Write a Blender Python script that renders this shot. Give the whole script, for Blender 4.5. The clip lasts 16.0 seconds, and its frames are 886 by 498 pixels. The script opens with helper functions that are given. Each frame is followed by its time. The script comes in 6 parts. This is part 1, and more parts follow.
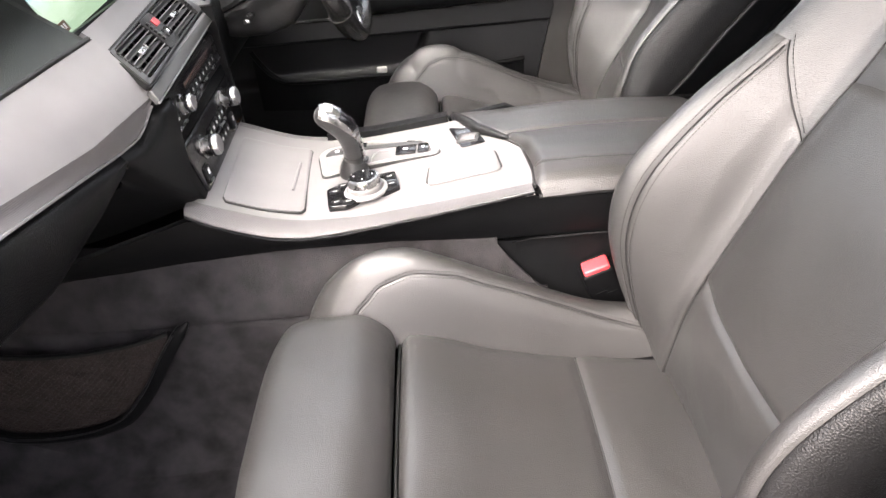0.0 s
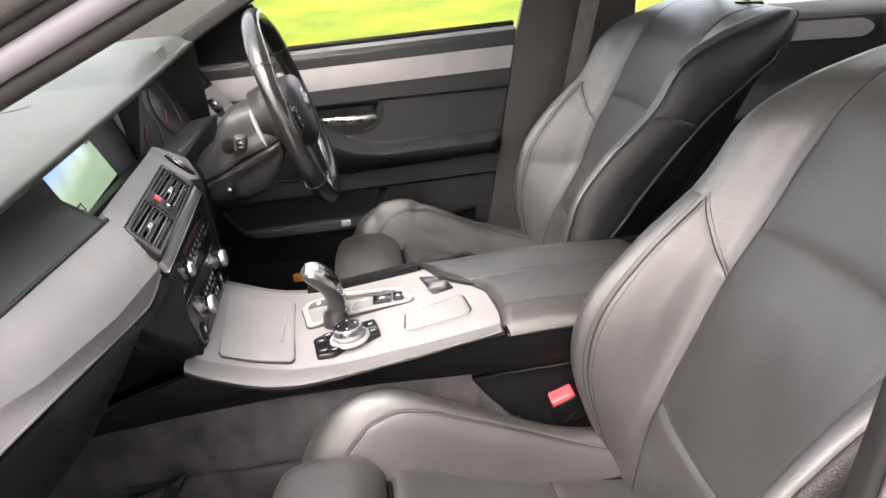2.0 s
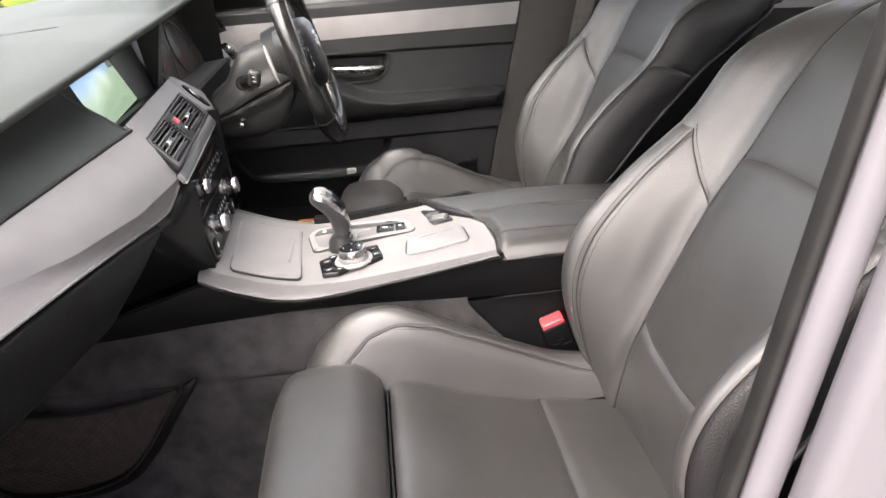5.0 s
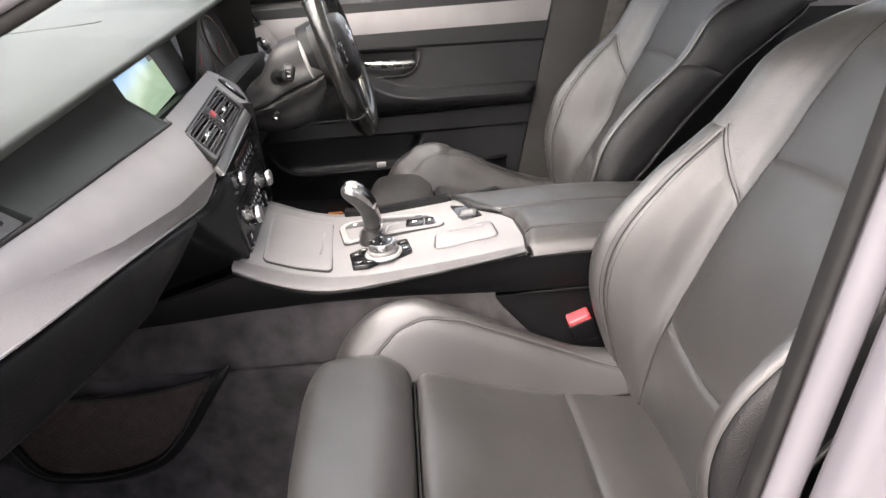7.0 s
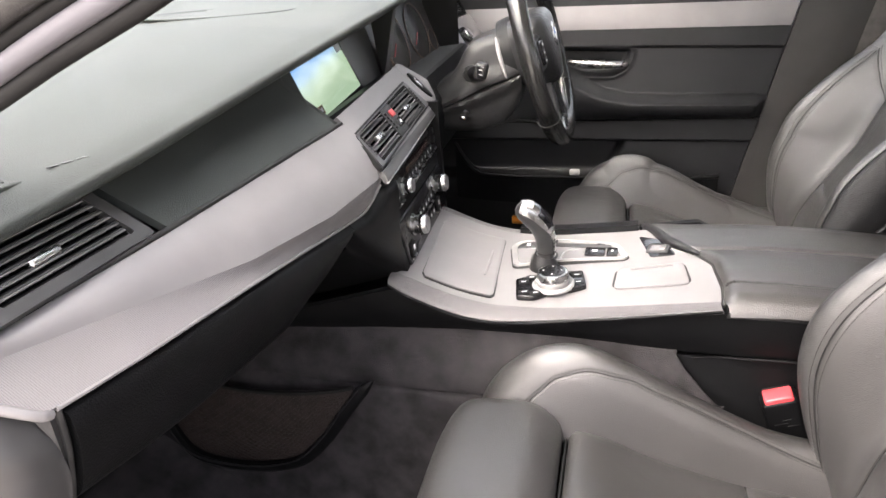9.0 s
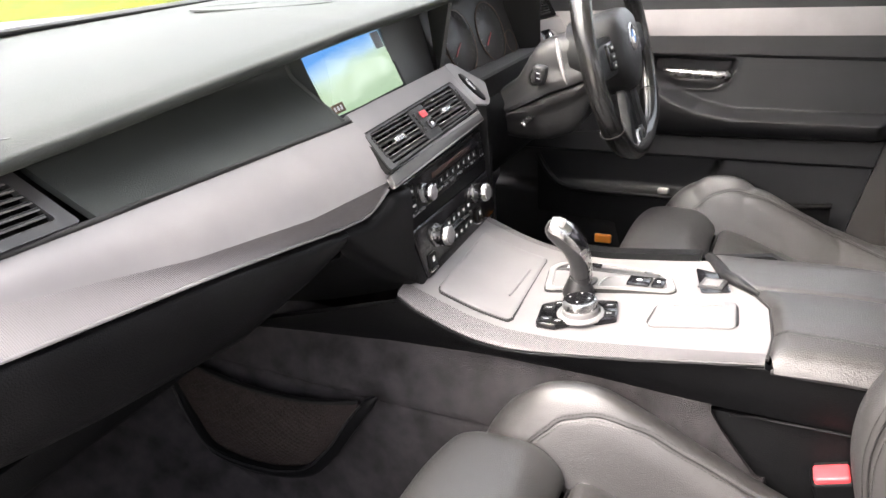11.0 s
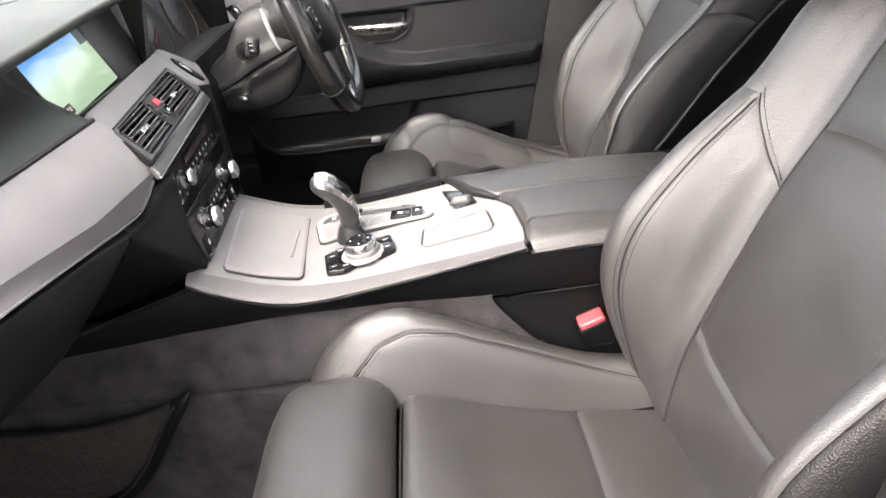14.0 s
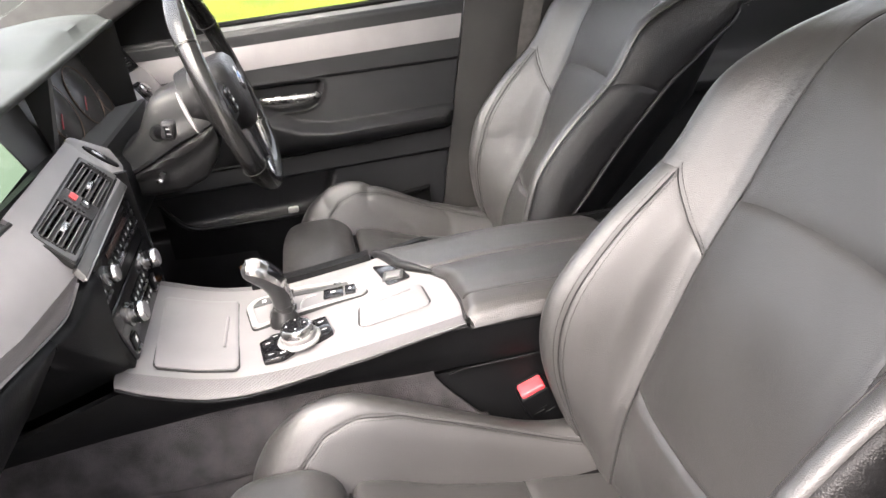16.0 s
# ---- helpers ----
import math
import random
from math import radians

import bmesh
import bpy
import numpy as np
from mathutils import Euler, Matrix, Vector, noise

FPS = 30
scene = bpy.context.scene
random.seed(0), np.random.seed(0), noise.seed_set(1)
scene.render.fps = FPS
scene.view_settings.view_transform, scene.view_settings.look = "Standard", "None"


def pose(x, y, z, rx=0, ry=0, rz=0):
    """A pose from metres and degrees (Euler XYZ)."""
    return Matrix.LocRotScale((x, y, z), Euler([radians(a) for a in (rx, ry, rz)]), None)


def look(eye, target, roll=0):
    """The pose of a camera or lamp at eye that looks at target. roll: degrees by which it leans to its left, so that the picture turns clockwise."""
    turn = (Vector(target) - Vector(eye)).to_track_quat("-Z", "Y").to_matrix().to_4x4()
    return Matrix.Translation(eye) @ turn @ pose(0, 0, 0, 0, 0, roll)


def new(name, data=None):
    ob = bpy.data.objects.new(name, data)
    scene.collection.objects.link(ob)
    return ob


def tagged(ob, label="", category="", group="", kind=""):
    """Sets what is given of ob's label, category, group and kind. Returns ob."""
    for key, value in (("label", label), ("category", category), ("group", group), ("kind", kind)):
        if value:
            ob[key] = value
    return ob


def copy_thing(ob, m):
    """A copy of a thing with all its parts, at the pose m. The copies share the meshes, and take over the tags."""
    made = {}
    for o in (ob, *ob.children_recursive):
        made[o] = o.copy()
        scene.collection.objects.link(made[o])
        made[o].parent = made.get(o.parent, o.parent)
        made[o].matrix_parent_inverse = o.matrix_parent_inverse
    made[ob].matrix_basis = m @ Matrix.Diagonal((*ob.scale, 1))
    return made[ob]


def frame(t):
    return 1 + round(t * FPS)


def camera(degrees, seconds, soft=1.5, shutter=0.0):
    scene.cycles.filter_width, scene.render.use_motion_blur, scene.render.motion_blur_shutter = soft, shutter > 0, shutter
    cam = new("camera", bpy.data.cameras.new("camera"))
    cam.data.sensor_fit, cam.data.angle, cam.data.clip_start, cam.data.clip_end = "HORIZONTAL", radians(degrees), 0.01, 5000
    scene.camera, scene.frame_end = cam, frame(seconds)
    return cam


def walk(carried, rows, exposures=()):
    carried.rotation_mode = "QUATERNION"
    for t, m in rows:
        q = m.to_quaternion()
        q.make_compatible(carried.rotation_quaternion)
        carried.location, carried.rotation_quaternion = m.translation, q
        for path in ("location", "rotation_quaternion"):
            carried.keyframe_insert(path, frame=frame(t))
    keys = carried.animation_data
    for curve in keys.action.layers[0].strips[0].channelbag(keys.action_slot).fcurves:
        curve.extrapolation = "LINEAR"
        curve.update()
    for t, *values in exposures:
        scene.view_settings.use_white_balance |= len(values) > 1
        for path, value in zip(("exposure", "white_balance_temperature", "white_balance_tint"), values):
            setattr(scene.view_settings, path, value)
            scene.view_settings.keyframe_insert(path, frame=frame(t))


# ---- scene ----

cam = camera(62.4, 16.0)
PATH = [
    (0, (-0.074, -0.949, 1.095), (-0.111, 0.729, 0.008), -5.9),
    (0.5, (-0.094, -0.988, 1.129), (0.013, 0.77, 0.182), -5.0),
    (1, (-0.114, -1.007, 1.143), (0.044, 0.793, 0.286), -5.2),
    (1.5, (-0.11, -1.023, 1.155), (0.048, 0.801, 0.35), -5.9),
    (2, (-0.116, -1.036, 1.162), (0.036, 0.8, 0.384), -6.2),
    (2.5, (-0.117, -1.061, 1.156), (0.032, 0.784, 0.399), -6.0),
    (3, (-0.101, -1.093, 1.157), (0.051, 0.756, 0.41), -5.3),
    (3.5, (-0.108, -1.096, 1.172), (0.075, 0.782, 0.508), -4.9),
    (4, (-0.121, -1.088, 1.151), (0.057, 0.781, 0.464), -4.8),
    (4.5, (-0.121, -1.109, 1.123), (0.035, 0.724, 0.339), -4.6),
    (4.7, (-0.126, -1.116, 1.112), (0.023, 0.705, 0.301), -4.5),
    (6.8, (-0.134, -1.138, 1.114), (-0.051, 0.674, 0.272), -4.3),
    (7, (-0.134, -1.136, 1.119), (-0.064, 0.681, 0.286), -4.3),
    (7.5, (-0.137, -1.125, 1.133), (-0.111, 0.707, 0.33), -4.2),
    (8, (-0.152, -1.116, 1.143), (-0.207, 0.729, 0.373), -4.2),
    (8.5, (-0.16, -1.07, 1.15), (-0.41, 0.748, 0.353), -3.8),
    (9, (-0.106, -1.0, 1.124), (-0.562, 0.758, 0.285), -3.7),
    (9.2, (-0.078, -0.97, 1.119), (-0.624, 0.759, 0.274), -4.1),
    (11.3, (0.021, -0.877, 1.086), (-0.793, 0.767, 0.289), -3.8),
    (11.5, (0.019, -0.88, 1.084), (-0.779, 0.767, 0.276), -3.9),
    (12, (0.016, -0.885, 1.081), (-0.726, 0.771, 0.241), -4.2),
    (12.5, (-0.012, -0.899, 1.083), (-0.601, 0.801, 0.21), -5.2),
    (13, (-0.048, -0.927, 1.088), (-0.36, 0.828, 0.182), -6.2),
    (13.5, (-0.062, -0.963, 1.094), (-0.161, 0.81, 0.174), -7.3),
    (14, (-0.067, -0.972, 1.097), (-0.088, 0.798, 0.166), -8.0),
    (14.5, (-0.085, -0.967, 1.107), (-0.049, 0.806, 0.182), -8.0),
    (15, (-0.097, -0.957, 1.119), (0.017, 0.823, 0.214), -7.7),
    (15.5, (-0.101, -0.949, 1.133), (0.085, 0.837, 0.253), -7.6),
    (16, (-0.102, -0.953, 1.142), (0.153, 0.839, 0.291), -7.6),
]
EXPOSURES = [(0.0, 3.24, 6580, 13), (1.0, 3.0, 6580, 13), (3.0, 2.82, 6580, 13), (9.0, 2.9, 6580, 13), (11.5, 3.18, 6560, 13), (14.5, 3.12, 6560, 13), (16.0, 3.12, 6560, 13)]
walk(cam, [(t, look(eye, target, roll)) for t, eye, target, roll in PATH], EXPOSURES)

# ---- light ----
world = bpy.data.worlds.new("overcast_sky")
scene.world = world
world.use_nodes = True
_nt = world.node_tree
_bg = _nt.nodes["Background"]
_sky = _nt.nodes.new("ShaderNodeTexSky")
_sky.sky_type = "NISHITA"
_sky.sun_disc = False
_sky.sun_elevation = radians(52)
_sky.sun_rotation = radians(216)
_sky.air_density, _sky.dust_density, _sky.ozone_density = 0.45, 7.0, 1.0
_nt.links.new(_sky.outputs[0], _bg.inputs[0])
_bg.inputs[1].default_value = 0.11
_cloud = _nt.nodes.new("ShaderNodeBackground")           # even, pale cloud cover over the sky
_dir = _nt.nodes.new("ShaderNodeTexCoord")
_axes = _nt.nodes.new("ShaderNodeSeparateXYZ")
_haze = _nt.nodes.new("ShaderNodeValToRGB")               # warm haze low down, cooler cloud overhead
_haze.color_ramp.elements[0].color, _haze.color_ramp.elements[0].position = (1.0, 0.92, 0.82, 1), 0.0
_haze.color_ramp.elements[1].color, _haze.color_ramp.elements[1].position = (0.98, 0.98, 1.0, 1), 0.75
_nt.links.new(_dir.outputs["Generated"], _axes.inputs[0])
_nt.links.new(_axes.outputs["Z"], _haze.inputs["Fac"])
_nt.links.new(_haze.outputs["Color"], _cloud.inputs[0])
_cloud.inputs[1].default_value = 0.42
_both = _nt.nodes.new("ShaderNodeAddShader")
_nt.links.new(_bg.outputs[0], _both.inputs[0])
_nt.links.new(_cloud.outputs[0], _both.inputs[1])
_nt.links.new(_both.outputs[0], _nt.nodes["World Output"].inputs[0])
sun = new("sun", bpy.data.lights.new("sun", "SUN"))
sun.data.energy, sun.data.angle, sun.data.color = 0.66, radians(60), (1.0, 0.93, 0.84)
sun.matrix_world = look((-2.0, -2.75, 4.95), (0, 0, 0.6))

# ---- materials ----
def mat_new(name, base=(0.5, 0.5, 0.5), rough=0.5, metal=0.0, spec=0.5, coat=0.0):
    m = bpy.data.materials.new(name)
    m.use_nodes = True
    p = m.node_tree.nodes["Principled BSDF"]
    p.inputs["Base Color"].default_value = (*base, 1)
    p.inputs["Roughness"].default_value = rough
    p.inputs["Metallic"].default_value = metal
    p.inputs["Specular IOR Level"].default_value = spec
    p.inputs["Coat Weight"].default_value = coat
    return m


def textured(name, lo, hi, rough=(0.4, 0.55), scale=30.0, detail=4.0, bump_scale=600.0, bump=0.15, dist=0.0006,
             metal=0.0, spec=0.5, kind="noise", stretch=(1, 1, 1), coat=0.0, wrinkle=0.0):
    """Two scales of variation: broad colour and gloss patches, and a fine relief."""
    m = mat_new(name, lo, rough[0], metal, spec, coat)
    nt = m.node_tree
    p = nt.nodes["Principled BSDF"]
    tc = nt.nodes.new("ShaderNodeTexCoord")
    mp = nt.nodes.new("ShaderNodeMapping")
    mp.inputs["Scale"].default_value = stretch
    nt.links.new(tc.outputs["Object"], mp.inputs["Vector"])
    n1 = nt.nodes.new("ShaderNodeTexNoise")
    n1.inputs["Scale"].default_value, n1.inputs["Detail"].default_value = scale, detail
    nt.links.new(mp.outputs[0], n1.inputs["Vector"])
    r1 = nt.nodes.new("ShaderNodeValToRGB")
    r1.color_ramp.elements[0].position, r1.color_ramp.elements[1].position = 0.3, 0.7
    r1.color_ramp.elements[0].color, r1.color_ramp.elements[1].color = (*lo, 1), (*hi, 1)
    nt.links.new(n1.outputs["Fac"], r1.inputs["Fac"])
    nt.links.new(r1.outputs["Color"], p.inputs["Base Color"])
    mr = nt.nodes.new("ShaderNodeMapRange")
    mr.inputs["To Min"].default_value, mr.inputs["To Max"].default_value = rough
    nt.links.new(n1.outputs["Fac"], mr.inputs["Value"])
    nt.links.new(mr.outputs[0], p.inputs["Roughness"])
    if kind == "grain":
        n2 = nt.nodes.new("ShaderNodeTexVoronoi")
        n2.inputs["Scale"].default_value = bump_scale
        out = n2.outputs["Distance"]
    else:
        n2 = nt.nodes.new("ShaderNodeTexNoise")
        n2.inputs["Scale"].default_value, n2.inputs["Detail"].default_value = bump_scale, 3.0
        out = n2.outputs["Fac"]
    nt.links.new(mp.outputs[0], n2.inputs["Vector"])
    b = nt.nodes.new("ShaderNodeBump")
    b.inputs["Strength"].default_value, b.inputs["Distance"].default_value = bump, dist
    nt.links.new(out, b.inputs["Height"])
    if wrinkle:
        n3 = nt.nodes.new("ShaderNodeTexNoise")
        n3.inputs["Scale"].default_value, n3.inputs["Detail"].default_value, n3.inputs["Distortion"].default_value = 16.0, 5.0, 1.2
        nt.links.new(mp.outputs[0], n3.inputs["Vector"])
        b3 = nt.nodes.new("ShaderNodeBump")
        b3.inputs["Strength"].default_value, b3.inputs["Distance"].default_value = wrinkle, 0.006
        nt.links.new(n3.outputs["Fac"], b3.inputs["Height"])
        nt.links.new(b3.outputs[0], b.inputs["Normal"])
    nt.links.new(b.outputs[0], p.inputs["Normal"])
    return m


LEATHER = textured("black_leather", (0.0190, 0.0184, 0.0181), (0.0265, 0.0256, 0.0251), (0.34, 0.44), 9, 5, 900, 0.50, 0.0005, kind="grain", spec=0.85, wrinkle=0.14)
LEATHER_DARK = textured("black_headrest_leather", (0.012, 0.012, 0.0125), (0.017, 0.017, 0.0175), (0.40, 0.48), 9, 5, 640, 0.5, 0.0007, kind="grain", spec=0.5, wrinkle=0.08)
ARM_LEATHER = textured("black_armrest_leather", (0.0200, 0.0188, 0.0181), (0.0280, 0.0263, 0.0253), (0.33, 0.43), 11, 5, 700, 0.60, 0.0006, kind="grain", spec=0.85, wrinkle=0.05)
# shaded copy of the black leather: shade is put into its darker colour
LEATHER_SHADED = textured("black_leather_shaded", (0.0065, 0.0065, 0.0070), (0.0095, 0.0095, 0.0100), (0.36, 0.46), 12, 4, 640, 0.6, 0.0007, kind="grain", spec=0.30)
DASH_PAD = textured("dash_soft_plastic", (0.029, 0.0325, 0.0308), (0.038, 0.0418, 0.0400), (0.46, 0.54), 7, 5, 800, 0.45, 0.0005, kind="grain", spec=0.10)
PLASTIC = textured("black_grained_plastic", (0.0024, 0.0025, 0.0028), (0.0040, 0.0042, 0.0046), (0.40, 0.50), 14, 4, 620, 0.5, 0.0005, kind="grain", spec=0.14)
DOOR_SKIN = textured("charcoal_door_skin", (0.0065, 0.0068, 0.0076), (0.0095, 0.0099, 0.0108), (0.36, 0.46), 10, 4, 620, 0.5, 0.0005, kind="grain", spec=0.32)
GLOSS = mat_new("black_gloss_plastic", (0.006, 0.006, 0.007), 0.18, 0, 0.4, 0.2)
RUBBER = textured("black_rubber", (0.0045, 0.0045, 0.0045), (0.0080, 0.0080, 0.0080), (0.55, 0.7), 40, 3, 300, 0.2, 0.0004, spec=0.2)
SILVER = textured("satin_silver_trim", (0.146, 0.142, 0.144), (0.164, 0.159, 0.161), (0.42, 0.49), 18, 3, 1500, 0.05, 0.0002, metal=0.10, spec=0.25)
CHROME = textured("brushed_chrome", (0.36, 0.36, 0.36), (0.44, 0.44, 0.44), (0.22, 0.32), 60, 4, 900, 0.1, 0.0002, metal=1.0)
LEVER = textured("satin_dark_metal", (0.030, 0.030, 0.031), (0.040, 0.040, 0.041), (0.30, 0.38), 40, 3, 900, 0.1, 0.0002, metal=0.3, spec=0.5)
PAINT = textured("silver_grey_paint", (0.34, 0.325, 0.345), (0.38, 0.365, 0.385), (0.28, 0.34), 5, 3, 2500, 0.05, 0.0001, metal=0.5, coat=0.5)
CARPET = textured("charcoal_carpet", (0.0190, 0.0178, 0.0188), (0.0470, 0.0445, 0.0468), (0.95, 1.0), 26, 9, 900, 1.0, 0.0030, spec=0.06)
MESH_NET = textured("dark_brown_net", (0.0150, 0.0114, 0.0106), (0.0300, 0.0230, 0.0210), (0.7, 0.85), 60, 4, 420, 1.0, 0.002, kind="grain", spec=0.2)
HEADLINER = textured("light_grey_headliner", (0.80, 0.79, 0.78), (0.86, 0.85, 0.83), (0.9, 1.0), 30, 4, 1200, 0.4, 0.0006, spec=0.1)
DARK_RED = textured("dull_red_plastic", (0.30, 0.03, 0.035), (0.36, 0.04, 0.045), (0.35, 0.45), 60, 3, 500, 0.1, 0.0002)
RED = textured("red_button_plastic", (0.50, 0.040, 0.050), (0.56, 0.055, 0.065), (0.35, 0.45), 60, 3, 500, 0.1, 0.0002)
AMBER = mat_new("amber_plastic", (0.75, 0.25, 0.03), 0.3)
THREAD = textured("dark_grey_thread", (0.034, 0.033, 0.032), (0.046, 0.045, 0.044), (0.7, 0.8), 900, 2, 1500, 0.6, 0.0004, spec=0.2)
SEAM = mat_new("seam_shadow_piping", (0.008, 0.008, 0.008), 0.7)
WHITE_MARK = mat_new("white_print", (0.70, 0.70, 0.70), 0.5)
PALE_MARK = mat_new("pale_grey_print", (0.30, 0.33, 0.35), 0.5)
DIM_MARK = mat_new("dim_amber_print", (0.10, 0.065, 0.04), 0.5)
DIAL_FACE = mat_new("matt_black_dial", (0.018, 0.0165, 0.0155), 0.45, 0, 0.4)
GREY_MARK = mat_new("grey_print", (0.16, 0.16, 0.16), 0.5)
VENT = textured("dark_grey_vent_plastic", (0.020, 0.020, 0.0205), (0.028, 0.028, 0.0285), (0.40, 0.5), 30, 3, 900, 0.2, 0.0002)
PILLAR_PAINT = textured("dull_lilac_paint", (0.080, 0.077, 0.086), (0.095, 0.092, 0.102), (0.50, 0.58), 5, 3, 2500, 0.05, 0.0001, spec=0.25)
# pale grey chosen for the sills, where it stands in for reflected sky
SILL_GREY = textured("grey_sill_plastic", (0.10, 0.098, 0.098), (0.12, 0.117, 0.117), (0.34, 0.42), 10, 4, 900, 0.3, 0.0003, kind="grain")
SHROUD = textured("charcoal_shroud_plastic", (0.011, 0.011, 0.0115), (0.015, 0.015, 0.0155), (0.38, 0.46), 14, 4, 900, 0.4, 0.0003, kind="grain", spec=0.28)
HOOD_SIDE = textured("dark_dash_plastic", (0.048, 0.050, 0.051), (0.060, 0.062, 0.063), (0.42, 0.52), 10, 4, 900, 0.4, 0.0003, kind="grain")
PILLAR_TRIM = textured("warm_grey_pillar_plastic", (0.015, 0.0142, 0.0135), (0.020, 0.0190, 0.0180), (0.42, 0.52), 10, 4, 900, 0.4, 0.0003, kind="grain", spec=0.45)
PILLAR_CLOTH = textured("grey_pillar_cloth", (0.046, 0.048, 0.047), (0.060, 0.062, 0.060), (0.85, 0.95), 30, 4, 1100, 0.5, 0.0006, spec=0.15)
BELT = textured("dark_grey_webbing", (0.055, 0.052, 0.048), (0.085, 0.08, 0.075), (0.7, 0.8), 60, 3, 1400, 0.8, 0.0006)
BLUE_MARK = mat_new("blue_enamel", (0.05, 0.20, 0.55), 0.25, 0, 0.5, 0.5)
GRASS = textured("bright_meadow_grass", (0.066, 0.098, 0.006), (0.145, 0.158, 0.010), (0.85, 1.0), 1.1, 9, 30, 0.8, 0.05, spec=0.15)
BUSH_LEAF = textured("olive_leaf", (0.10, 0.12, 0.02), (0.30, 0.22, 0.06), (0.6, 0.8), 3, 3, 40, 0.3, 0.01)
GRAVEL = textured("pale_gravel", (0.36, 0.335, 0.31), (0.56, 0.525, 0.485), (0.85, 0.95), 6, 8, 70, 1.0, 0.012, spec=0.2)
TWIG = textured("brown_twig", (0.10, 0.065, 0.04), (0.18, 0.12, 0.08), (0.8, 0.9), 20, 4, 90, 0.5, 0.004)


def glass(name, tint=(0.9, 0.95, 0.93)):
    m = mat_new(name, tint, 0.0)
    p = m.node_tree.nodes["Principled BSDF"]
    p.inputs["Transmission Weight"].default_value = 1.0
    p.inputs["IOR"].default_value = 1.12
    return m


GLASS = glass("window_glass")


def screen_material():
    """A lit map display: pale blue at the far edge through to pale green land."""
    m = mat_new("map_display", (0.02, 0.02, 0.02), 0.2)
    nt = m.node_tree
    p = nt.nodes["Principled BSDF"]
    tc = nt.nodes.new("ShaderNodeTexCoord")
    sx = nt.nodes.new("ShaderNodeSeparateXYZ")
    nt.links.new(tc.outputs["Generated"], sx.inputs[0])
    nz = nt.nodes.new("ShaderNodeTexNoise")
    nz.inputs["Scale"].default_value, nz.inputs["Detail"].default_value = 3.0, 5.0
    nt.links.new(tc.outputs["Generated"], nz.inputs["Vector"])
    ad = nt.nodes.new("ShaderNodeMath")
    ad.operation = "MULTIPLY_ADD"
    ad.inputs[1].default_value, ad.inputs[2].default_value = 0.30, -0.15
    nt.links.new(nz.outputs["Fac"], ad.inputs[0])
    sm = nt.nodes.new("ShaderNodeMath")
    nt.links.new(ad.outputs[0], sm.inputs[0])
    up = nt.nodes.new("ShaderNodeMath")
    up.operation = "MULTIPLY_ADD"
    up.inputs[1].default_value = -0.22
    nt.links.new(sx.outputs["Y"], up.inputs[0])
    nt.links.new(sx.outputs["Z"], up.inputs[2])
    nt.links.new(up.outputs[0], sm.inputs[1])
    rp = nt.nodes.new("ShaderNodeValToRGB")
    e = rp.color_ramp.elements
    e[0].position, e[0].color = 0.0, (0.40, 0.56, 0.38, 1)
    e[1].position, e[1].color = 1.0, (0.14, 0.36, 0.80, 1)
    for pos, col in ((0.36, (0.46, 0.62, 0.42, 1)), (0.48, (0.50, 0.68, 0.58, 1)), (0.60, (0.42, 0.64, 0.84, 1)), (0.80, (0.12, 0.36, 0.80, 1))):
        x = e.new(pos)
        x.color = col
    nt.links.new(sm.outputs[0], rp.inputs["Fac"])
    nt.links.new(rp.outputs["Color"], p.inputs["Emission Color"])
    p.inputs["Emission Strength"].default_value = 0.13
    return m


SCREEN = screen_material()


# ---- mesh helpers ----
def thing(name, label, category, at=(0, 0, 0), group="", kind=""):
    ob = new(name)
    ob.empty_display_size = 0.05
    ob.location = at
    return tagged(ob, label, category, group, kind)


def link_mesh(name, verts, faces, material, parent, label="", angle=35, smooth=True):
    me = bpy.data.meshes.new(name)
    me.from_pydata([tuple(float(c) for c in v) for v in verts], [], [tuple(int(i) for i in f) for f in faces])
    bm = bmesh.new()
    bm.from_mesh(me)
    bmesh.ops.remove_doubles(bm, verts=bm.verts, dist=1e-6)
    bmesh.ops.recalc_face_normals(bm, faces=bm.faces)
    bm.to_mesh(me)
    bm.free()
    return finish(name, me, material, parent, label, angle, smooth)


def finish(name, me, material, parent, label="", angle=35, smooth=True):
    me.materials.append(material)
    if smooth:
        me.polygons.foreach_set("use_smooth", [True] * len(me.polygons))
        me.set_sharp_from_angle(angle=radians(angle))
    ob = new(name, me)
    if parent is not None:
        ob.parent = parent
        root = parent
        off = Vector(root.location)
        while root.parent is not None:
            root = root.parent
            off += Vector(root.location)
        ob.location = -off
    if label:
        ob["label"] = label
    return ob


def part(name, bm, material, parent, label="", angle=35):
    me = bpy.data.meshes.new(name)
    bmesh.ops.recalc_face_normals(bm, faces=bm.faces)
    bm.to_mesh(me)
    bm.free()
    return finish(name, me, material, parent, label, angle)


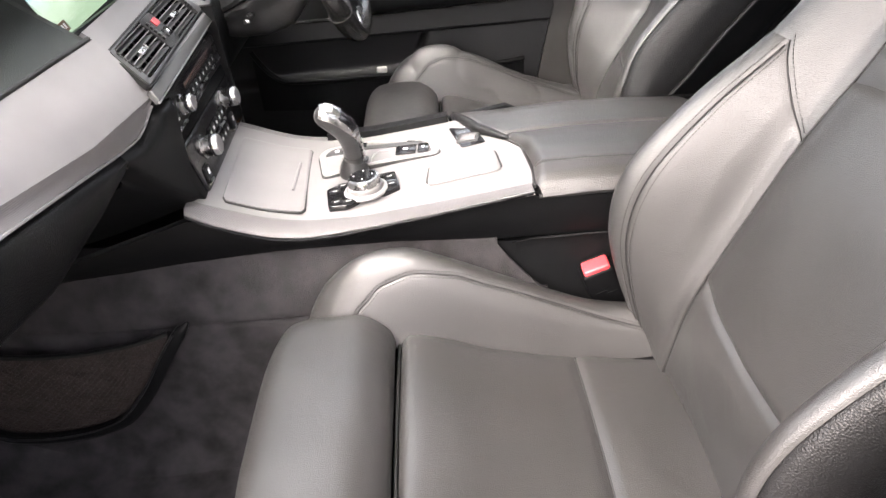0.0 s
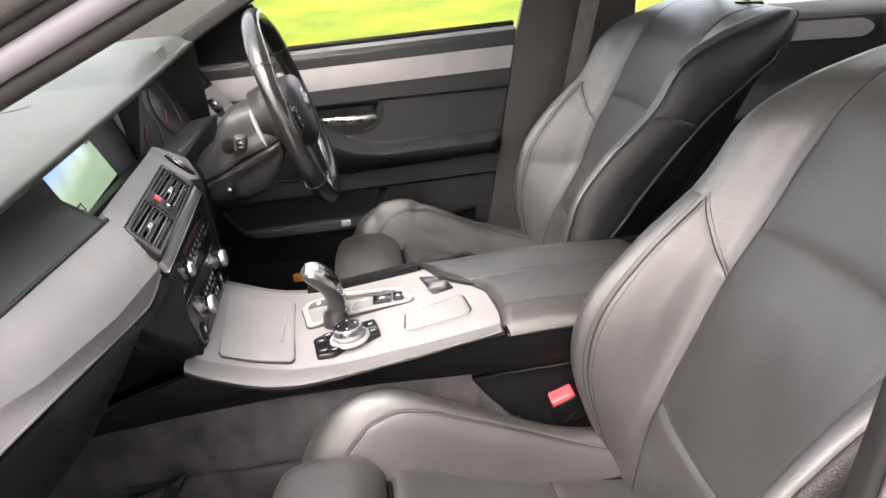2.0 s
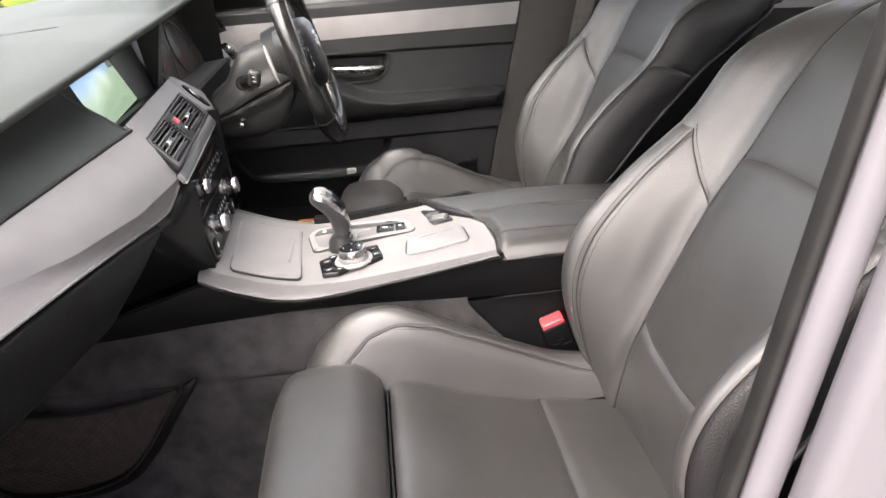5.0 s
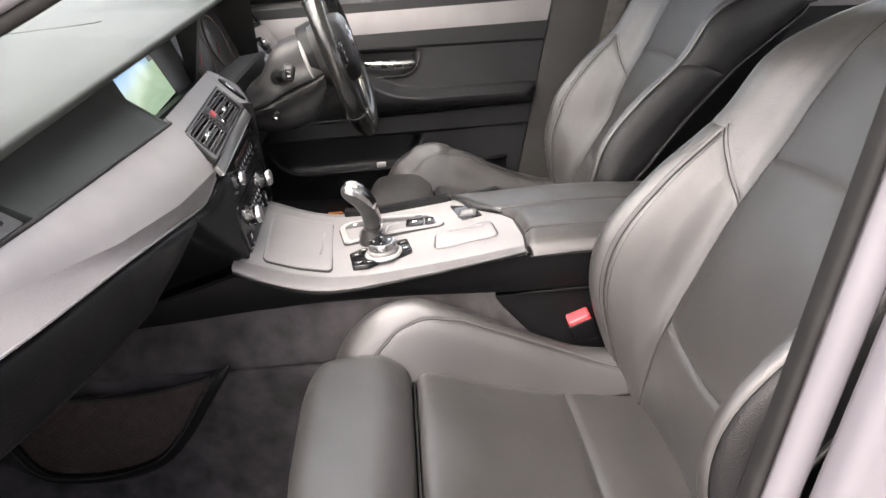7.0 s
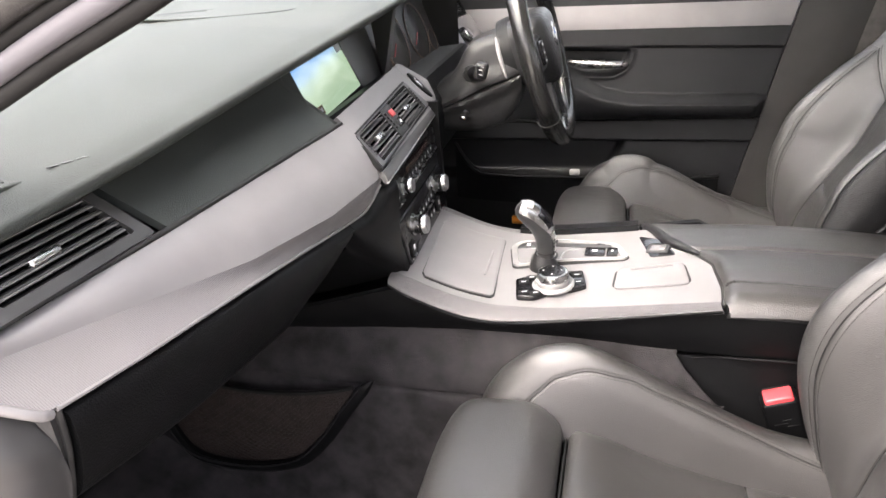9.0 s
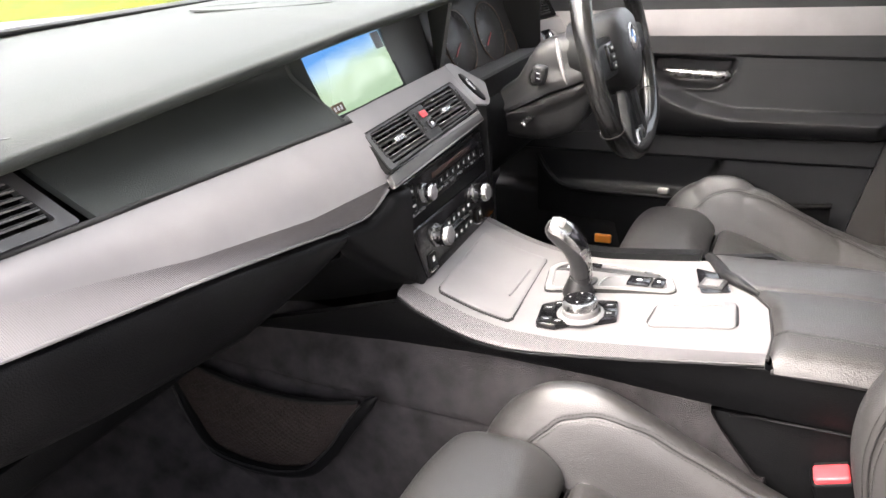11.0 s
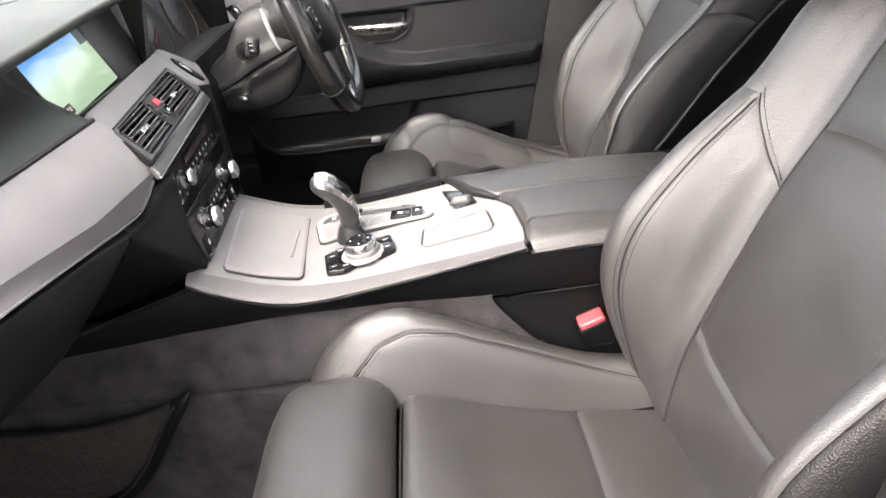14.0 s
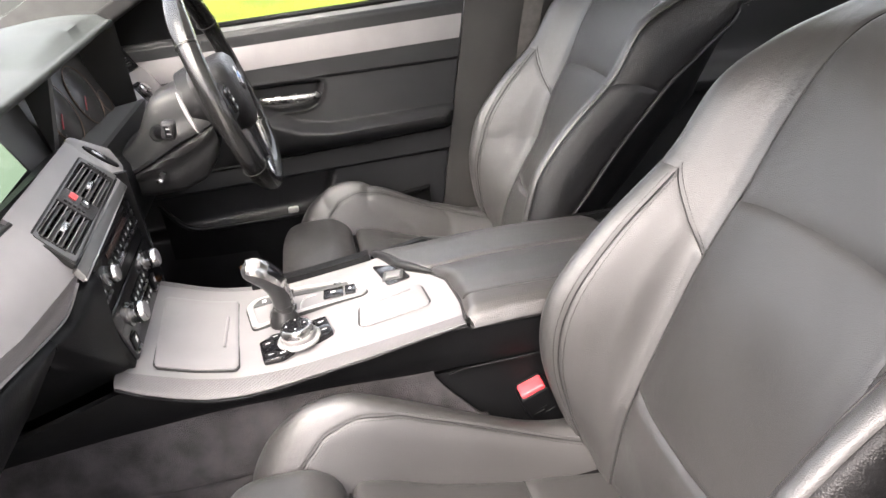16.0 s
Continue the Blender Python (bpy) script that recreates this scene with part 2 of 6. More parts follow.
def smooth_curve(pts, n, closed=False):
    """Catmull-Rom through pts, n samples, even in chord length."""
    p = np.array(pts, float)
    if closed:
        p = np.vstack([p[-1], p, p[0], p[1]])
    else:
        p = np.vstack([2 * p[0] - p[1], p, 2 * p[-1] - p[-2]])
    out = []
    m = 16
    for i in range(1, len(p) - 2):
        a, b, c, d = p[i - 1], p[i], p[i + 1], p[i + 2]
        for k in range(m):
            t = k / m
            out.append(0.5 * (2 * b + (c - a) * t + (2 * a - 5 * b + 4 * c - d) * t * t + (3 * b - a - 3 * c + d) * t ** 3))
    out.append(p[-2])
    out = np.array(out)
    s = np.r_[0, np.cumsum(np.linalg.norm(np.diff(out, axis=0), axis=1))]
    at = np.linspace(0, s[-1], n + 1)[:-1] if closed else np.linspace(0, s[-1], n)
    return np.stack([np.interp(at, s, out[:, k]) for k in range(out.shape[1])], 1)


def table(rows, n):
    """Smooth interpolation of a table of columns, evenly in row index."""
    p = np.array(rows, float)
    q = np.vstack([2 * p[0] - p[1], p, 2 * p[-1] - p[-2]])
    out = []
    for u in np.linspace(0, len(p) - 1, n):
        i = min(int(u), len(p) - 2)
        t = u - i
        a, b, c, d = q[i], q[i + 1], q[i + 2], q[i + 3]
        out.append(0.5 * (2 * b + (c - a) * t + (2 * a - 5 * b + 4 * c - d) * t * t + (3 * b - a - 3 * c + d) * t ** 3))
    return np.array(out)


def grid_faces(nu, nv, wrap=False):
    f = []
    for i in range(nu - 1):
        for j in range(nv if wrap else nv - 1):
            k = (j + 1) % nv
            f.append((i * nv + j, i * nv + k, (i + 1) * nv + k, (i + 1) * nv + j))
    return f


def normals_of(P):
    du = np.gradient(P, axis=0)
    dv = np.gradient(P, axis=1)
    n = np.cross(du, dv)
    return n / (np.linalg.norm(n, axis=2, keepdims=True) + 1e-12)


def sheet(name, P, thick, material, parent, label="", angle=35, flip=False):
    """A grid of points made into a solid of some thickness behind its face."""
    P = np.asarray(P, float)
    nu, nv, _ = P.shape
    N = normals_of(P) * (-1 if flip else 1)
    Q = P - N * thick
    verts = np.vstack([P.reshape(-1, 3), Q.reshape(-1, 3)])
    top = grid_faces(nu, nv)
    o = nu * nv
    bot = [tuple(o + k for k in reversed(f)) for f in top]
    rim = []
    loop = [(i, 0) for i in range(nu)] + [(nu - 1, j) for j in range(1, nv)] + [(i, nv - 1) for i in range(nu - 2, -1, -1)] + [(0, j) for j in range(nv - 2, 0, -1)]
    ids = [i * nv + j for i, j in loop]
    for a, b in zip(ids, ids[1:] + ids[:1]):
        rim.append((a, b, o + b, o + a))
    return link_mesh(name, verts, top + bot + rim, material, parent, label, angle)


def loft(name, loops, material, parent, label="", angle=35):
    """Closed loops of equal count joined into a solid, with both ends capped."""
    L = np.asarray(loops, float)
    n, m, _ = L.shape
    faces = grid_faces(n, m, True)
    faces.append(tuple(range(m)))
    faces.append(tuple((n - 1) * m + k for k in reversed(range(m))))
    return link_mesh(name, L.reshape(-1, 3), faces, material, parent, label, angle)


def tube_geo(pts, r, n=8, closed=False, flat=1.0, up=(0, 0, 1)):
    p = np.array(pts, float)
    t = np.gradient(p, axis=0) if not closed else (np.roll(p, -1, 0) - np.roll(p, 1, 0))
    t /= np.linalg.norm(t, axis=1, keepdims=True) + 1e-12
    rr = np.broadcast_to(np.asarray(r, float), (len(p),))
    loops = []
    u0 = np.array(up, float)
    for i in range(len(p)):
        a = u0 - t[i] * (u0 @ t[i])
        if np.linalg.norm(a) < 1e-3:
            a = np.array((1.0, 0, 0)) - t[i] * t[i][0]
        a /= np.linalg.norm(a)
        b = np.cross(t[i], a)
        loops.append([p[i] + rr[i] * (np.cos(w) * a * flat + np.sin(w) * b) for w in np.linspace(0, 2 * np.pi, n, endpoint=False)])
    return np.array(loops)


def tube(name, pts, r, material, parent, label="", n=8, closed=False, flat=1.0, up=(0, 0, 1)):
    L = tube_geo(pts, r, n, closed, flat, up)
    if closed:
        L = np.vstack([L, L[:1]])
        return link_mesh(name, L.reshape(-1, 3), grid_faces(len(L), n, True), material, parent, label, 60)
    return loft(name, L, material, parent, label, 60)


def rbox_bm(bm, size, m, r=0.002, seg=2):
    """Adds a box with rounded edges, at the pose m, to bm."""
    g = bmesh.ops.create_cube(bm, size=1.0)
    bmesh.ops.scale(bm, vec=size, verts=g["verts"])
    r = min(r, 0.49 * min(size))
    if r > 0:
        es = list({e for v in g["verts"] for e in v.link_edges})
        out = bmesh.ops.bevel(bm, geom=es, offset=r, segments=seg, profile=0.5, affect="EDGES")
        vs = list({v for f in out["faces"] for v in f.verts} | {v for v in g["verts"] if v.is_valid})
    else:
        vs = g["verts"]
    bmesh.ops.transform(bm, matrix=m, verts=vs)


def box(name, size, m, material, parent, label="", r=0.002, seg=2, angle=35):
    bm = bmesh.new()
    rbox_bm(bm, size, m, r, seg)
    return part(name, bm, material, parent, label, angle)


def frame_of(at, normal, up=(0, 0, 1)):
    """A pose whose z is the normal and whose y is as near up as may be."""
    z = Vector(normal).normalized()
    x = Vector(up).cross(z).normalized()
    y = z.cross(x)
    m = Matrix((x, y, z)).transposed().to_4x4()
    m.translation = Vector(at)
    return m


def lathe(name, prof, m, material, parent, label="", n=32, angle=35):
    """Turns (radius, height) pairs about the z of the pose m."""
    loops = [[m @ Vector((r * math.cos(w), r * math.sin(w), h)) for w in np.linspace(0, 2 * math.pi, n, endpoint=False)] for r, h in prof]
    return loft(name, [[tuple(v) for v in l] for l in loops], material, parent, label, angle)


def outline(pts, r=0.0, n=5):
    """Rounds the corners of a flat polygon."""
    p = [np.array(q, float) for q in pts]
    out = []
    for i in range(len(p)):
        a, b, c = p[i - 1], p[i], p[(i + 1) % len(p)]
        u, v = a - b, c - b
        lu, lv = np.linalg.norm(u), np.linalg.norm(v)
        k = min(r, 0.45 * lu, 0.45 * lv)
        s, e = b + u / lu * k, b + v / lv * k
        for t in np.linspace(0, 1, n):
            out.append((1 - t) ** 2 * s + 2 * t * (1 - t) * b + t * t * e)
    return np.array(out)


def slab(name, pts, m, h, material, parent, label="", r=0.004, edge=0.0015, angle=35):
    """A plate with a rounded outline in the xy of the pose m, h thick along its z, with softened upper rim."""
    o = outline(pts, r)
    c = o.mean(0)
    d = o - c
    inn = c + d * (1 - edge / (np.abs(d).max(0) + 1e-9))
    loops = []
    for q, z in ((o, 0.0), (o, h - edge), (inn * 0.5 + o * 0.5, h - 0.3 * edge), (inn, h)):
        loops.append([tuple(m @ Vector((x, y, z))) for x, y in q])
    return loft(name, loops, material, parent, label, angle)


def ring_frame(name, outer, inner, m, h, material, parent, label="", r=0.004, r2=None):
    """A plate with an opening through it."""
    o, i = outline(outer, r), outline(inner, r if r2 is None else r2)
    k = len(o)
    vs, fs = [], []
    for q, z in ((o, 0), (o, h), (i, h), (i, 0)):
        vs += [tuple(m @ Vector((x, y, z))) for x, y in q]
    for a in range(4):
        b = (a + 1) % 4
        for j in range(k):
            l = (j + 1) % k
            fs.append((a * k + j, a * k + l, b * k + l, b * k + j))
    return link_mesh(name, vs, fs, material, parent, label, 30)


def rect(w, h, cx=0.0, cy=0.0):
    return [(cx - w / 2, cy - h / 2), (cx + w / 2, cy - h / 2), (cx + w / 2, cy + h / 2), (cx - w / 2, cy + h / 2)]


def sample(D, s, v):
    """Bilinear look-up in a dense grid of points, s and v in 0..1."""
    n, m, _ = D.shape
    a, b = np.clip(s, 0, 1) * (n - 1), np.clip(v, 0, 1) * (m - 1)
    i, j = np.minimum(a.astype(int), n - 2), np.minimum(b.astype(int), m - 2)
    fa, fb = (a - i)[..., None], (b - j)[..., None]
    return (1 - fa) * ((1 - fb) * D[i, j] + fb * D[i, j + 1]) + fa * ((1 - fb) * D[i + 1, j] + fb * D[i + 1, j + 1])


def panel(name, D, s0, s1, v0, v1, material, parent, label="", nu=40, nv=30, thick=0.007, groove=0.004, width=0.006, pillow=0.003, flip=False):
    """A sewn panel of a dense surface between bounds s0(v)..s1(v) and v0(s)..v1(s), sinking into its seams."""
    f = lambda g, x: g(x) if callable(g) else np.full_like(x, g)  # noqa: E731
    a, b = np.meshgrid(np.linspace(0, 1, nu), np.linspace(0, 1, nv), indexing="ij")
    v = f(v0, a) * (1 - b) + f(v1, a) * b
    s = f(s0, v) * (1 - a) + f(s1, v) * a
    v = f(v0, s) * (1 - b) + f(v1, s) * b
    P = sample(D, s, v)
    lu = np.linalg.norm(np.diff(P, axis=0), axis=2).sum(0).mean()
    lv = np.linalg.norm(np.diff(P, axis=1), axis=2).sum(1).mean()
    e = np.minimum(np.minimum(a, 1 - a) * lu, np.minimum(b, 1 - b) * lv)
    N = normals_of(P) * (-1 if flip else 1)
    d = -groove * np.exp(-(e / width) ** 2) + pillow * np.clip(np.minimum(a, 1 - a) * np.minimum(b, 1 - b) * 4 * 2, 0, 1)
    return sheet(name, P + N * d[..., None], thick, material, parent, label, 50, flip)


def stitches(name, pts, parent, gap=0.0045, length=0.003, r=0.0006, material=None):
    """A row of short raised threads along a line, in one mesh."""
    p = np.array(pts, float)
    s = np.r_[0, np.cumsum(np.linalg.norm(np.diff(p, axis=0), axis=1))]
    vs, fs = [], []
    for a in np.arange(0.002, s[-1] - length, gap):
        q = [np.array([np.interp(x, s, p[:, k]) for k in range(3)]) for x in (a, a + length)]
        L = tube_geo(np.array(q), r, 4)
        o = len(vs)
        vs += list(L.reshape(-1, 3))
        fs += [tuple(o + i for i in f) for f in grid_faces(2, 4, True)] + [(o, o + 1, o + 2, o + 3), (o + 4, o + 5, o + 6, o + 7)]
    return link_mesh(name, vs, fs, material or THREAD, parent, "", 60)


# ---- ground and surroundings ----
def build_ground():
    bm = bmesh.new()
    bmesh.ops.create_grid(bm, x_segments=60, y_segments=60, size=1.0)
    for v in bm.verts:
        x, y = v.co.x, v.co.y
        r = max(abs(x), abs(y)) + 1e-9
        k = 3 + 600 * r ** 3
        v.co.x, v.co.y = x * k, y * k
        d = max(0.0, v.co.y - 2.5)
        v.co.z = 0.03 * noise.noise(Vector((v.co.x * 0.4, v.co.y * 0.4, 0))) + 0.10 * d * math.exp(-d / 40) - 0.02
    tagged(part("ground", bm, GRASS, None, "", 60), "bright green mown grass field round the car", "grass", kind="structure")


def build_drive():
    """The pale gravel on which the car stands, with a wandering edge against the grass."""
    P = []
    for x in np.linspace(-9, 9, 60):
        e = 1.9 + 0.25 * noise.noise(Vector((x * 0.7, 0.3, 2)))
        P.append([(x, y, 0.035 + 0.012 * noise.noise(Vector((x * 0.9, y * 0.9, 5)))) for y in np.linspace(-9, e, 50)])
    tagged(sheet("driveway", P, 0.06, GRAVEL, None, "", 60), "pale gravel driveway under the parked car", "gravel", kind="structure")


build_ground()
build_drive()


def grass_tufts():
    """Blades on the bank beyond the driver's window."""
    rng = np.random.default_rng(4)
    vs, fs = [], []
    for _ in range(2400):
        y = 3.0 + 14 * rng.random() ** 1.6
        x = rng.uniform(-0.75, 0.95) * (y + 1.0)
        d = max(0.0, y - 2.5)
        z = 0.10 * d * math.exp(-d / 40) - 0.05
        for _ in range(3):
            a = rng.uniform(0, 6.28)
            h, w = rng.uniform(0.02, 0.05), rng.uniform(0.006, 0.016)
            bx, by = x + rng.normal(0, 0.05), y + rng.normal(0, 0.05)
            lx, ly = rng.normal(0, 0.05), rng.normal(0, 0.05)
            o = len(vs)
            vs += [(bx - w * math.cos(a), by - w * math.sin(a), z), (bx + w * math.cos(a), by + w * math.sin(a), z), (bx + lx, by + ly, z + h)]
            fs.append((o, o + 1, o + 2))
    tagged(link_mesh("grass_blades", vs, fs, GRASS, None), "loose bright green grass blades on the bank", "grass", kind="stuff")


def bush(at, rad, height, n, name, label):
    rng = np.random.default_rng(int(abs(at[0] * 100)) + 7)
    b = thing(name, label, "bush", at)
    bm = bmesh.new()
    for k in range(14):
        a = 2 * math.pi * k / 14 + rng.normal(0, 0.2)
        tip = (at[0] + rad * 0.8 * math.cos(a), at[1] + rad * 0.8 * math.sin(a), at[2] + height * rng.uniform(0.5, 0.95))
        L = tube_geo(np.array([at, ((at[0] + tip[0]) / 2 + rng.normal(0, 0.05), (at[1] + tip[1]) / 2, at[2] + height * 0.4), tip]), np.array([0.022, 0.013, 0.004]), 5)
        vv = [bm.verts.new(v) for v in L.reshape(-1, 3)]
        for f in grid_faces(3, 5, True):
            bm.faces.new([vv[i] for i in f])
    part("trunk", bm, TWIG, b, "thin bare brown twigs")
    vs, fs = [], []
    for _ in range(n):
        a, q = rng.uniform(0, 6.28), rad * rng.random() ** 0.5
        z = height * (0.25 + 0.75 * rng.random() ** 0.7) * (1 - 0.4 * (q / rad) ** 2)
        c = np.array([at[0] + q * math.cos(a), at[1] + q * math.sin(a), at[2] + z])
        u, w = rng.normal(0, 1, 3), rng.normal(0, 1, 3)
        u /= np.linalg.norm(u)
        w -= u * (u @ w)
        w /= np.linalg.norm(w)
        l = rng.uniform(0.03, 0.06)
        o = len(vs)
        vs += [c - u * l, c + w * l * 0.5, c + u * l, c - w * l * 0.5]
        fs.append((o, o + 1, o + 2, o + 3))
    link_mesh("crown", vs, fs, BUSH_LEAF, b)
    return b


grass_tufts()
bush((-1.22, 11.0, 0.66), 0.45, 0.70, 1300, "bush", "sparse brown and olive bush standing in grass")
bush((-7.5, 7.5, 0.35), 1.3, 1.6, 2200, "bush", "olive bush with yellowish leaves ahead of car")


# ---- body shell ----
shell = thing("car_body", "silver-grey car body shell with open passenger doorway", "car", (0, 0, 0.2), kind="structure")


def ybox(name, x0, x1, y0, y1, z0, z1, material, parent, label="", r=0.006):
    return box(name, (x1 - x0, y1 - y0, z1 - z0), Matrix.Translation(((x0 + x1) / 2, (y0 + y1) / 2, (z0 + z1) / 2)), material, parent, label, r)


def build_shell():
    # floor pan and sills
    ybox("floor_pan", -1.25, 1.75, -0.78, 0.86, 0.20, 0.235, PLASTIC, shell)
    ybox("sill", -0.85, 1.2, -0.90, -0.76, 0.18, 0.36, PAINT, shell, "silver-grey painted door sill", 0.02)
    ybox("sill_cover", -0.80, 1.1, -0.755, -0.69, 0.30, 0.37, PLASTIC, shell, "black plastic sill cover", 0.012)
    ybox("sill", -1.2, 1.7, 0.80, 0.92, 0.18, 0.40, PAINT, shell, "", 0.02)
    # fire wall, rear wall
    ybox("firewall", -1.28, -1.22, -0.80, 0.80, 0.2, 0.98, PLASTIC, shell)
    ybox("rear_wall", 1.55, 1.62, -0.74, 0.74, 0.2, 0.93, PLASTIC, shell)
    ybox("parcel_shelf", 1.35, 1.9, -0.72, 0.72, 0.92, 0.95, PLASTIC, shell)
    # roof with headliner
    xs = np.linspace(-0.22, 1.75, 26)
    ys = np.linspace(-0.64, 0.64, 18)
    P = np.array([[(x, y, 1.405 - 0.05 * (y / 0.64) ** 2 - 0.05 * ((x - 0.6) / 1.1) ** 2) for y in ys] for x in xs])
    sheet("headliner", P, 0.012, HEADLINER, shell, "light grey cloth headliner", flip=True)
    sheet("roof", P + np.array([0, 0, 0.05]), 0.02, PAINT, shell, "silver-grey painted roof")
    # bonnet
    xs = np.linspace(-2.4, -1.16, 12)
    ys = np.linspace(-0.80, 0.80, 14)
    P = np.array([[(x, y, 0.985 - 0.10 * ((x + 1.1) / 1.2) ** 2 - 0.06 * (y / 0.8) ** 2) for y in ys] for x in xs])
    sheet("bonnet", P, 0.02, PAINT, shell, "silver-grey painted bonnet")


build_shell()


def pillar_strip(name, base, tip, width, depth, material, label="", r=0.008):
    """A straight bar from base to tip; width lies in the side plane, depth across the car."""
    a, b = Vector(base), Vector(tip)
    d = (b - a).normalized()
    y = Vector((0, 1, 0))
    y = (y - d * y.dot(d)).normalized()
    x = y.cross(d)
    m = Matrix((x, y, d)).transposed().to_4x4()
    m.translation = (a + b) / 2
    return box(name, (width, depth, (b - a).length), m, material, shell, label, r, 3)


def build_near_pillars():
    # passenger front pillar: bands along the curve of the doorway
    def band(name, up, y, r, material, label="", flat=1.0):
        pts = [(-0.66, 0.935), (-0.55, 0.988), (-0.447, 1.036), (-0.396, 1.060), (-0.345, 1.082), (-0.300, 1.103), (-0.250, 1.124), (-0.200, 1.145), (-0.160, 1.162), (-0.130, 1.175), (0.10, 1.250), (0.45, 1.310)]
        c = smooth_curve([(x - 0.42 * up, y, z + 0.905 * up) for x, z in pts], 70)
        tube(name, c, r, material, shell, label, 12, False, flat, (0, 1, 0))

    band("door_seal", 0.0055, -0.658, 0.0058, RUBBER, "black rubber door seal")
    band("pillar_flange", 0.0165, -0.662, 0.0070, PILLAR_PAINT, "lilac-grey painted pillar flange")
    band("pillar_seal", 0.0265, -0.664, 0.0046, RUBBER, "")
    band("pillar_skin", 0.0375, -0.668, 0.0085, PILLAR_TRIM, "warm grey pillar skin")
    band("pillar_moulding", 0.0535, -0.672, 0.0090, RUBBER, "")
    band("pillar_gutter", 0.0720, -0.680, 0.0110, PAINT, "")
    # passenger centre pillar
    def bp(z, y):
        return Vector((0.062 + 0.19 * (z - 0.763), y, z))
    for nm, off, yy, w, dd, mt, lb in (("centre_pillar_seal", 0.005, -0.782, 0.008, 0.016, RUBBER, "black rubber centre pillar seal"),
                                       ("centre_pillar_flange", 0.020, -0.791, 0.022, 0.018, PILLAR_PAINT, "silver-grey painted centre pillar"),
                                       ("centre_pillar_skin", 0.131, -0.812, 0.200, 0.03, PILLAR_PAINT, ""),
                                       ("centre_pillar_trim", 0.165, -0.750, 0.12, 0.04, PLASTIC, "black centre pillar trim")):
        a, b = bp(0.32, yy), bp(1.40, yy)
        a.x += off
        b.x += off
        pillar_strip(nm, a, b, w, dd, mt, lb, 0.01)
    # front pillar foot beside the dashboard
    ybox("front_jamb", -0.98, -0.60, -0.84, -0.735, 0.22, 1.02, PAINT, shell, "silver-grey painted front door jamb", 0.02)
    tube("door_seal", smooth_curve([(-0.67, -0.70, 0.99), (-0.62, -0.745, 0.93), (-0.585, -0.75, 0.80), (-0.575, -0.75, 0.62), (-0.56, -0.75, 0.42), (-0.50, -0.75, 0.365), (0.02, -0.755, 0.365)], 40), 0.013, RUBBER, shell, "black rubber door seal", 10)
    # rear flank behind the centre pillar
    ybox("rear_flank", 0.16, 1.7, -0.86, -0.78, 0.2, 0.95, PAINT, shell, "silver-grey painted rear flank", 0.02)
    rg = ybox("rear_side_glass", 0.25, 1.5, -0.765, -0.76, 0.95, 1.38, GLASS, shell, "clear rear side window", 0.0)
    rg.visible_shadow = False


build_near_pillars()


def build_far_side():
    # driver-side pillars and glass
    pillar_strip("window_frame", (-0.95, 0.722, 0.782), (0.02, 0.647, 1.272), 0.034, 0.05, RUBBER, "black window frame on driver side", 0.008)
    pillar_strip("front_pillar", (-1.054, 0.748, 0.804), (-0.024, 0.663, 1.326), 0.160, 0.04, PILLAR_CLOTH, "grey cloth front pillar trim on driver side", 0.014)
    # mirror corner: black triangle ahead of the window
    vs = [(-0.70, 0.735, 0.95), (-0.29, 0.735, 0.95), (-0.335, 0.708, 1.072), (-0.70, 0.76, 0.95), (-0.29, 0.76, 0.95), (-0.335, 0.73, 1.072)]
    link_mesh("mirror_corner", vs, [(0, 1, 2), (5, 4, 3), (0, 3, 4, 1), (1, 4, 5, 2), (2, 5, 3, 0)], PLASTIC, shell, "black mirror corner trim")
    # centre pillar trim
    P = np.array([[(0.150 + 0.225 * (z - 0.44) + w, 0.735 - 0.012 * math.sin(math.pi * k / 5) - max(0, z - 0.95) * 0.22, z)
                   for k, w in enumerate(np.linspace(0.0, 0.30 - 0.25 * max(0, (z - 0.9)), 6))] for z in np.linspace(0.24, 1.40, 24)])
    sheet("centre_pillar_trim", P, 0.03, PILLAR_TRIM, shell, "charcoal centre pillar trim on driver side", flip=True)
    ybox("outer_flank", -1.2, 1.75, 0.80, 0.88, 0.2, 0.93, PAINT, shell, "silver-grey painted outer flank", 0.02)
    # far roof rail
    tube("roof_rail", smooth_curve([(-0.03, 0.655, 1.26), (0.12, 0.65, 1.325), (0.45, 0.645, 1.375), (0.9, 0.635, 1.38), (1.5, 0.60, 1.33)], 16), 0.035, HEADLINER, shell, "light grey roof rail", 8)
    # side glass
    for nm, x0, x1 in (("side_window", -0.40, 0.33), ("rear_side_window", 0.50, 1.40)):
        P = np.array([[(x + 0.30 * (z - 0.94), 0.775 - (z - 0.94) * 0.26, z) for x in np.linspace(x0, x1, 6)] for z in np.linspace(0.93, 1.39, 6)])
        ob = sheet(nm, P, 0.004, GLASS, shell, "clear side window")
        ob.visible_shadow = False
    # windscreen
    P = np.array([[(-1.12 + 0.92 * t - 0.05 * (1 - (y / 0.68) ** 2) * (1 - t), y * (1 - 0.10 * t), 0.985 + 0.405 * t + 0.02 * math.sin(math.pi * t) - 0.16 * math.sin(math.pi * t) * abs(y / 0.68) ** 5) for y in np.linspace(-0.68, 0.68, 14)] for t in np.linspace(0, 1, 12)])
    ob = sheet("windscreen", P, 0.005, GLASS, shell, "clear sloping windscreen")
    ob.visible_shadow = False
    ybox("scuttle", -1.26, -1.06, -0.72, 0.72, 0.90, 0.975, RUBBER, shell, "black scuttle panel", 0.01)


build_far_side()


